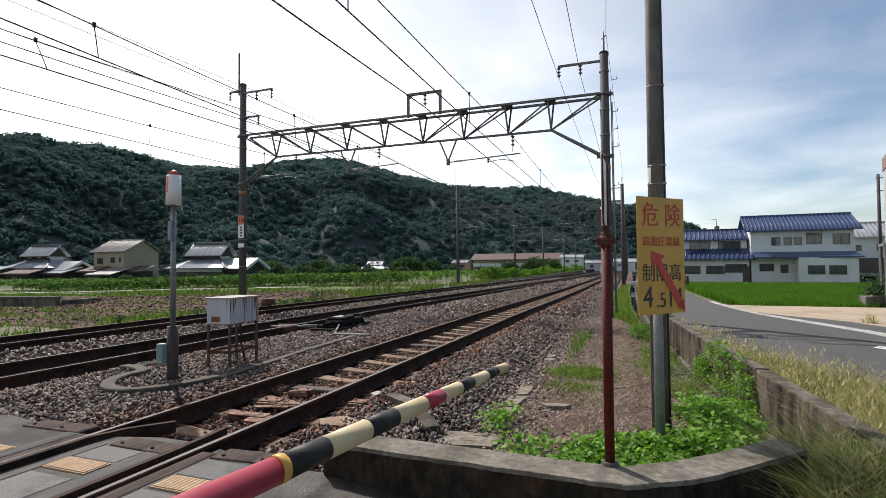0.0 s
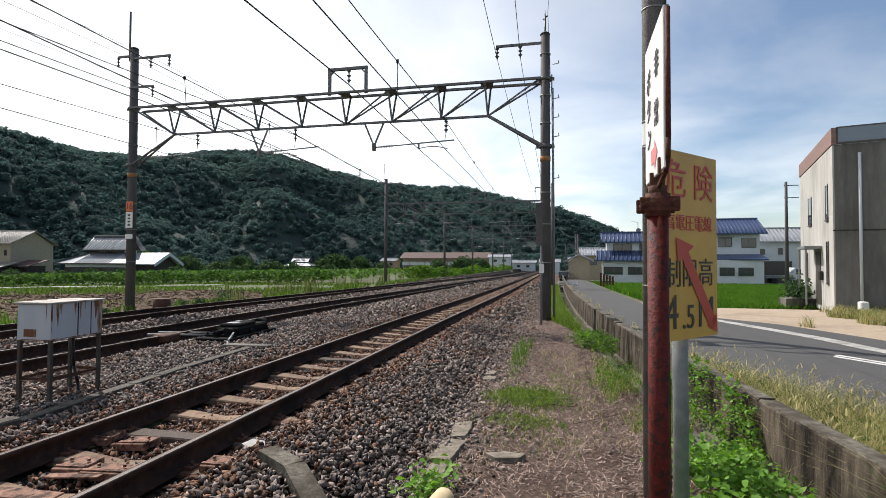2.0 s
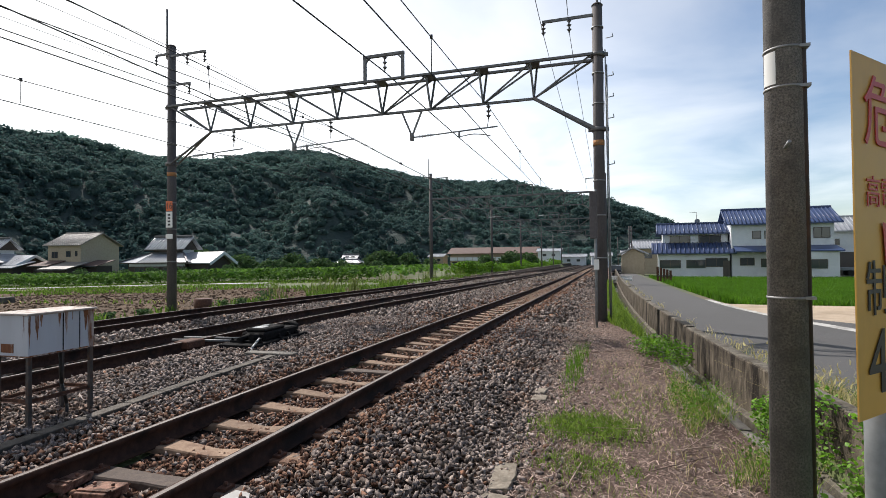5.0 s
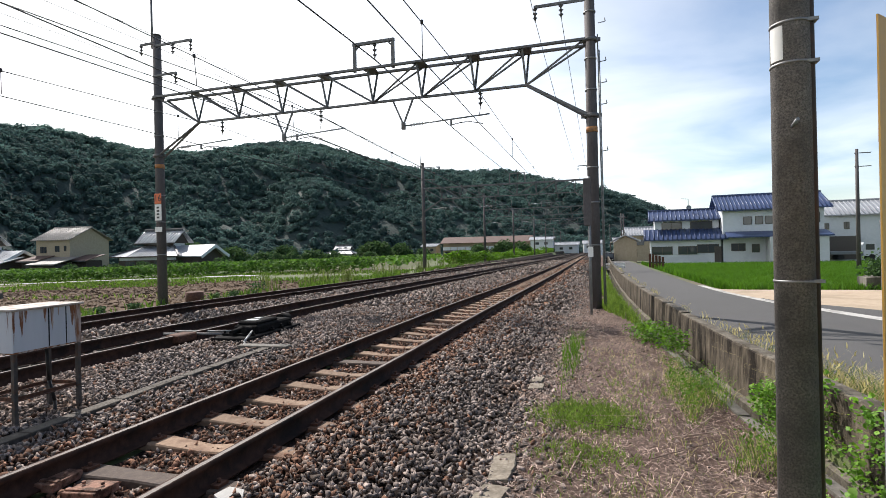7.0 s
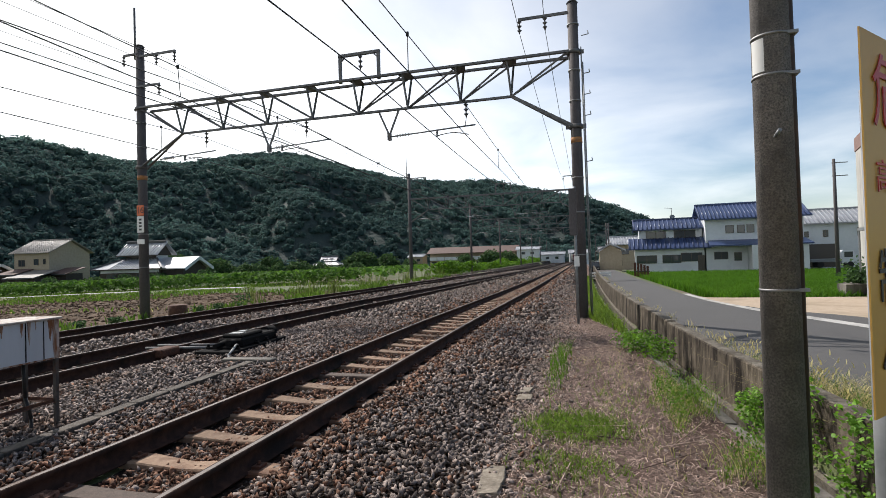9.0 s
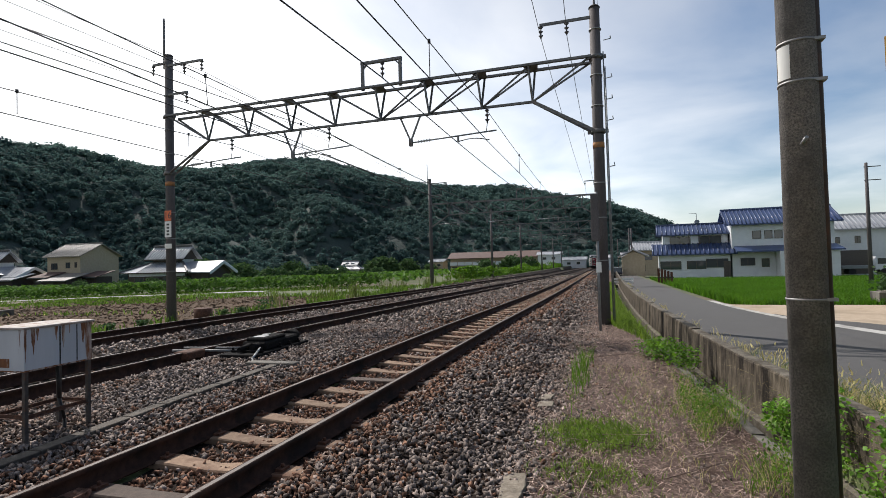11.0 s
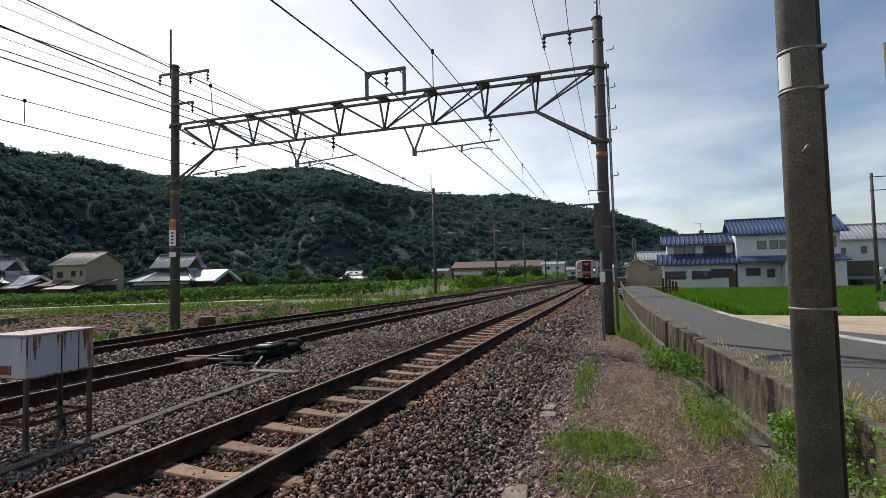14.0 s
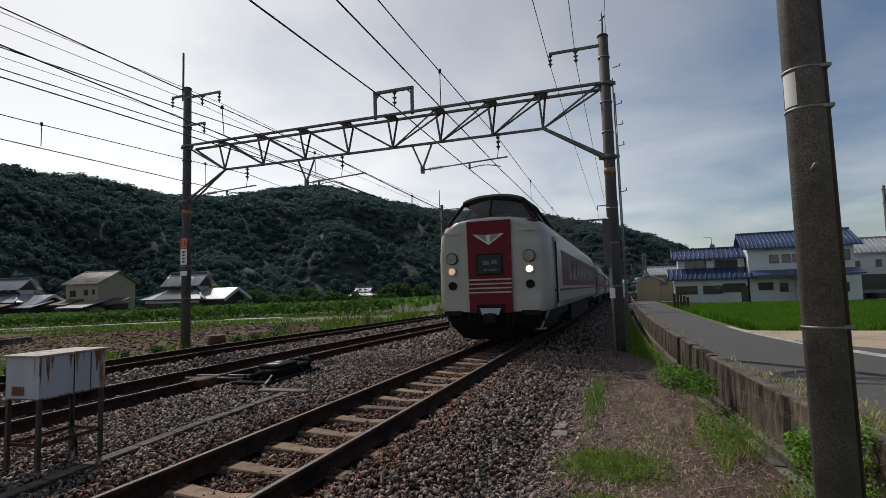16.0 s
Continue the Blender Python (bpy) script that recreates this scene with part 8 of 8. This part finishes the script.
    me_b = bmesh.new(); rod(me_b, (0, 0, 0), (0, math.hypot(u + o, 1.55), 0), 0.07, 0.07, 6)
    roll = mesh_of(me_b, "tile_roll", M_GREYTILE)
    for i in range(int((w - 2 * u) / 0.55)):
        q = new("tile_roll", roll); q.parent = h
        q.matrix_basis = pose(u + 0.3 + 0.55 * i, -o, low - 0.06, math.degrees(math.atan2(1.55, u + o)), 0, 0)
    # dark edges along the eaves
    for za, dd, xa, xb in ((e2 - 0.06, y0 - 0.52, x0 - 0.5, x1 + 0.5), (low - 0.2, -0.92, -0.92, w + 0.92)):
        bm = bmesh.new(); bx(bm, xa, xb, dd - 0.04, dd + 0.06, za - 0.06, za + 0.10)
        part("eave_edge", bm, M_DARKWOOD, h)
    bm = bmesh.new(); bx(bm, 0.2, w - 0.2, -0.04, -0.012, low - 0.75, low - 0.30)
    part("plaster_band", bm, M_PLASTER, h)
    if wing:
        bm = bmesh.new(); bx(bm, w - 0.4, w + 3.6, 0.6, d - 1.2, -1.2, 2.6)
        ym = (0.6 + d - 1.2) / 2
        for x in (w + 3.6,):
            bm.faces.new([bm.verts.new(p) for p in ((x, 0.6, 2.6), (x, d - 1.2, 2.6), (x, ym, 4.3))])
        part("wing_wall", bm, M_DARKWOOD, h)
        bm = bmesh.new()
        roof_slab(bm, w - 1.5, w + 3.8, 0.6, d - 1.2, 2.55, 4.35, 0.6)
        part("wing_roof", bm, M_GREYTILE, h)
        bm = bmesh.new()
        for s, ya in ((1, -0.0), (-1, d - 0.6)):
            bar(bm, (w + 4.42, ya, 2.5), (w + 4.42, ym, 4.3), 0.06, 0.5)
        part("barge_board", bm, M_PLASTER, h)
    for x in (w * 0.2, w * 0.45, w * 0.7):
        window(h, x, 0.5, 1.8, 1.5, -0.01, 2)


tiered_house("large farmhouse with bright grey tiled roofs and dark boarded walls", pose(-77.5, 70.0, -1.45, 0, 0, 6), 11.0, 8.0, M_DARKWOOD, 2.9, 4.9, 6.9)
tiered_house("dark timber farmhouse with grey tiled roofs", pose(-119, 68.0, -1.6, 0, 0, 6), 11, 8, M_DARKWOOD, 3.3, 5.5, 7.5)
hip_house("house", "beige two-storey house with a grey roof", pose(-102.6, 74.5, -1.7, 0, 0, 5), 7.6, 8.6, 6.3, 8.7, M_BEIGE, M_SLATE, None, ((1.3, 4.0, 0.7, 1.2), (2.0, 4.0, 0.7, 1.2), (4.8, 4.2, 1.0, 1.1), (6.6, 4.3, 0.5, 1.0)))


def yard(label, at, spans):
    """Dark boarded outbuildings with lean-to roofs in front of the houses."""
    for x0, x1, y0, y1, z, roof in spans:
        o = thing("outbuilding", label, "shed", at @ pose(x0, y0, 0), "village outbuildings")
        w, d = x1 - x0, y1 - y0
        bm = bmesh.new(); bx(bm, 0, w, 0, d, -0.6, z)
        part("wall", bm, M_DARKWOOD, o)
        bm = bmesh.new()
        v = [(-0.5, -0.7, z - 0.15), (w + 0.5, -0.7, z - 0.15), (w + 0.5, d + 0.3, z + 0.28 * d), (-0.5, d + 0.3, z + 0.28 * d)]
        lo, hi = [bm.verts.new(p) for p in v], [bm.verts.new((p[0], p[1], p[2] + 0.14)) for p in v]
        bm.faces.new(hi); bm.faces.new(lo[::-1])
        for i in range(4):
            bm.faces.new((lo[i], lo[(i + 1) % 4], hi[(i + 1) % 4], hi[i]))
        r = part("roof", bm, roof, o)
        bm = bmesh.new(); bx(bm, -0.52, w + 0.52, -0.78, -0.70, z - 0.22, z + 0.02)
        part("fascia", bm, M_RIDGE, r)
        bm = bmesh.new(); bx(bm, w * 0.25, w * 0.25 + 1.1, -0.03, -0.005, 0.0, min(1.9, z - 0.4))
        part("door", bm, M_FRAME, o)


yard("dark boarded outbuilding with a tiled lean-to roof", pose(-102.6, 74.5, -1.7, 0, 0, 5), ((0.5, 3.8, -3.2, -0.05, 2.6, M_BROWNTILE), (4.2, 9.5, -4.6, -0.6, 2.0, M_SLATE), (8.4, 11.6, -0.4, 3.0, 2.5, M_BROWNTILE), (-9.5, -1.0, -5.8, -2.2, 2.3, M_GREYTILE)))
yard("dark boarded outbuilding with a tiled lean-to roof", pose(-119, 68.0, -1.6, 0, 0, 6), ((-6.5, 3.0, -4.2, -1.2, 2.6, M_GREYTILE), (5.0, 11.0, -3.4, -1.0, 2.2, M_BROWNTILE)))
tiered_house("distant white-walled farmhouse with grey roofs", pose(-106, 188, -2.1, 0, 0, 5), 10.5, 8, M_DARKWOOD, 2.4, 3.7, 5.4, False)


def long_building():
    b = thing("apartment_building", "long two-storey building with a brown roof and white railings", "building", pose(-65, 200, -2.0), "far buildings")
    bm = bmesh.new(); bx(bm, 3, 37, 1.2, 9, -1, 5.2)
    part("wall", bm, M_BEIGE, b)
    bm = bmesh.new()
    roof_slab(bm, 3, 37, 0, 10, 5.2, 7.6, 0.8)
    part("roof", bm, M_BROWNTILE, b)
    for i in range(11):
        bm = bmesh.new(); bx(bm, 3.2 + i * 3.05, 6.0 + i * 3.05, 0.0, 0.12, 2.6, 3.9)
        part("balcony_panel", bm, M_PLASTER, b)
        window(b, 4.6 + i * 3.05, 0.4, 2.0, 1.7, 1.19, 2)
    bm = bmesh.new(); bx(bm, 3, 37, 0.0, 1.2, 2.4, 2.6)
    part("balcony_floor", bm, M_CONCRETE, b)
    for x, y, w, d, h, lab, wl in ((-27, 196, 8, 7, 6.0, "white two-storey house with a flat roof", M_PLASTER), (-20, 212, 9, 6, 3.9, "low white shed with pale roof", M_PLASTER), (-72, 204, 6, 6, 4.5, "small pale house beside the long building", M_BEIGE), (-134, 190, 18, 6, 2.6, "long pale greenhouse at the foot of the hill", M_PLASTER)):
        hip_house("house", lab, pose(x, y, -2.3), w, d, h, h + 1.0, wl, M_GREYTILE, None, ((w * 0.3, h - 1.7, 1.3, 0.9), (w * 0.7, h - 1.7, 1.3, 0.9)))


long_building()
hip_house("house", "grey two-storey house beside the lane", pose(3.7, 86.0, -1.25, 0, 0, 88), 8, 3.2, 3.1, 4.1, M_BEIGE, M_GREYTILE, None, ((2, 0.9, 1.4, 1.1), (5.5, 0.9, 1.4, 1.1)))
for _k, (_x, _y, _w, _h) in enumerate(((3.4, 104, 7, 4.6), (3.2, 122, 8, 3.6), (4.0, 140, 8, 5.2), (-9.5, 230, 8, 4.5), (2.0, 165, 9, 4.0))):
    hip_house("house", "small plastered house along the far lane", pose(_x, _y, -1.6 - 0.008 * (_y - 100), 0, 0, 4), _w, 6, _h, _h + 1.4, M_PLASTER if _k % 2 else M_BEIGE, M_GREYTILE, None, ((1.8, _h - 1.7, 1.4, 1.0), (4.6, _h - 1.7, 1.4, 1.0)))


def white_house():
    h = hip_house("house", "white two-storey house with solar panels on a grey roof", pose(26.0, 84, -1.0, 0, 0, -4), 11, 8, 5.6, 7.6, M_PLASTER, M_GREYTILE, None, ((1.0, 3.9, 0.6, 0.8), (3.2, 3.9, 0.6, 0.9), (7.5, 3.9, 1.6, 1.1), (8.0, 1.0, 1.6, 1.2)))
    bm = bmesh.new(); bx(bm, 0, 3.6, 0, 4, 0, 2.9)
    s = solid("garage", bm, M_FRAME, "dark garage beside the white house", "garage")
    s.matrix_basis = pose(25.4, 79.5, -0.95)
    t = thing("flatbed_truck", "white cab flatbed truck parked beyond the paddy", "truck", pose(29.0, 76.0, -0.85, 0, 0, 90))
    bm = bmesh.new()
    loft(bm, [[(x, y, z) for y, z in ((-0.0, 0.45), (-0.05, 1.1), (0.25, 1.95), (1.35, 2.0), (1.45, 0.45))] for x in (-0.85, 0.85)])
    bm.faces.new([bm.verts.new((0.85, y, z)) for y, z in ((-0.0, 0.45), (-0.05, 1.1), (0.25, 1.95), (1.35, 2.0), (1.45, 0.45))])
    bm.faces.new([bm.verts.new((-0.85, y, z)) for y, z in ((-0.0, 0.45), (-0.05, 1.1), (0.25, 1.95), (1.35, 2.0), (1.45, 0.45))])
    part("cab", bm, M_PLASTER, t)
    for s2 in (-1, 1):
        bm = bmesh.new(); bx(bm, s2 * 0.86 - 0.01, s2 * 0.86 + 0.01, 0.35, 1.2, 1.15, 1.8)
        part("window", bm, M_PANE, t)
        for y in (0.6, 3.6):
            bm = bmesh.new(); rod(bm, (s2 * 0.65, y, 0.33), (s2 * 0.88, y, 0.33), 0.33, seg=16)
            part("wheel", bm, M_RUBBER, t)
    bm = bmesh.new(); bx(bm, -0.9, 0.9, 1.55, 4.6, 0.65, 1.0, 0.02)
    part("bed", bm, M_GALV, t)
    p = thing("street_pole", "slim dark utility pole with short arms", "pole", pose(17.4, 50.0, -0.6))
    bm = bmesh.new(); rod(bm, (0, 0, -0.3), (0, 0, 8.9), 0.15, 0.10, 12)
    part("shaft", bm, M_POLECONC, p)
    for z in (8.6, 7.6):
        bm = bmesh.new(); bar(bm, (-0.15, 0, z), (0.9, 0, z), 0.06, 0.06)
        part("arm", bm, M_STEEL, p)
    for x, y, hh in ((2.3, 112, 9), (3.1, 140, 9), (0.6, 170, 9), (2.2, 95, 8)):
        p = thing("street_pole", "distant grey utility pole along the lane", "pole", pose(x, y, -1.4))
        bm = bmesh.new(); rod(bm, (0, 0, -0.3), (0, 0, hh), 0.15, 0.10, 10)
        part("shaft", bm, M_POLECONC, p)
        bm = bmesh.new(); bar(bm, (-0.7, 0, hh - 0.6), (0.7, 0, hh - 0.6), 0.07, 0.07)
        part("arm", bm, M_STEEL, p)


white_house()


def lane_things():
    v = thing("van", "black minivan parked beside the lane", "car", pose(-0.27, 84.0, -1.35, 0, 0, 0))
    bm = bmesh.new()
    prof = ((0.0, 0.35), (-0.02, 0.9), (0.12, 1.0), (0.35, 1.65), (3.0, 1.7), (3.3, 0.9), (3.35, 0.35))
    loft(bm, [[(x, y, z) for y, z in prof] for x in (-0.72, 0.72)])
    for x in (-0.72, 0.72):
        bm.faces.new([bm.verts.new((x, y, z)) for y, z in prof])
    part("body", bm, M_CARBLACK, v)
    bm = bmesh.new()
    bm.faces.new([bm.verts.new(p) for p in ((-0.62, 0.10, 1.02), (0.62, 0.10, 1.02), (0.58, 0.31, 1.58), (-0.58, 0.31, 1.58))])
    part("windscreen", bm, M_PANE, v)
    for s in (-1, 1):
        bm = bmesh.new(); bx(bm, s * 0.5 - 0.12, s * 0.5 + 0.12, -0.05, 0.0, 0.62, 0.76, 0.02)
        part("headlight", bm, M_CHROME, v)
        for y in (0.6, 2.7):
            bm = bmesh.new(); rod(bm, (s * 0.55, y, 0.3), (s * 0.74, y, 0.3), 0.3, seg=16)
            part("wheel", bm, M_RUBBER, v)
    # slab bridge with a low white rail
    b = thing("ditch_bridge", "small slab bridge over the ditch with a low white guard rail", "bridge", pose(-0.1, 50.0, fall(50) - 0.36))
    bm = bmesh.new(); bx(bm, -0.75, 0.35, -0.2, 2.2, -0.1, 0.1, 0.01)
    part("slab", bm, M_CONCRETE, b)
    for z in (0.28, 0.5):
        bm = bmesh.new(); bx(bm, -0.75, 0.95, -0.16, -0.10, z, z + 0.16, 0.01)
        part("guard_rail", bm, M_SIGNWHITE, b)
    for x in (-0.7, 0.1, 0.9):
        bm = bmesh.new(); bx(bm, x - 0.04, x + 0.04, -0.1, -0.03, -0.2, 0.66)
        part("guard_post", bm, M_SIGNWHITE, b)
    g = thing("wooden_gate", "rusty brown slatted gate at the roadside", "gate", pose(2.95, 53.0, -0.55, 0, 0, -8))
    for i in range(5):
        bm = bmesh.new(); bx(bm, i * 0.26, i * 0.26 + 0.2, -0.03, 0.03, 0.0, 1.25 - 0.08 * i)
        part("slat", bm, M_RUST, g)
    bm = bmesh.new(); bx(bm, 0, 1.3, -0.06, -0.035, 0.4, 0.5)
    part("crossbar", bm, M_DARKWOOD, g)
    # planters near the building
    for x, y in ((9.5, 27.8), (10.1, 28.8)):
        p = thing("planter", "low block planter with a leafy shrub", "planter", pose(x, y, -0.3))
        bm = bmesh.new(); bx(bm, -0.6, 0.6, -0.4, 0.4, 0, 0.4, 0.02)
        part("block", bm, M_CONCRETE, p)
        rs = np.random.RandomState(int(x * 10))
        P = rs.normal(0, 0.28, (260, 3)); P[:, 2] = np.abs(P[:, 2]) * 1.2 + 0.45
        o = leaves("shrub", P, 0.13, M_BUSH, "", "", rs, 1.0)
        o.parent = p
        del o["kind"]


lane_things()


def motions():
    times = [0.0, 4.0, 7.0] + [8.0 + 0.5 * i for i in range(17)]
    for lag, car in TRAIN:
        walk(car, [(t, train_pose(front_y(t) + lag)) for t in times])


motions()
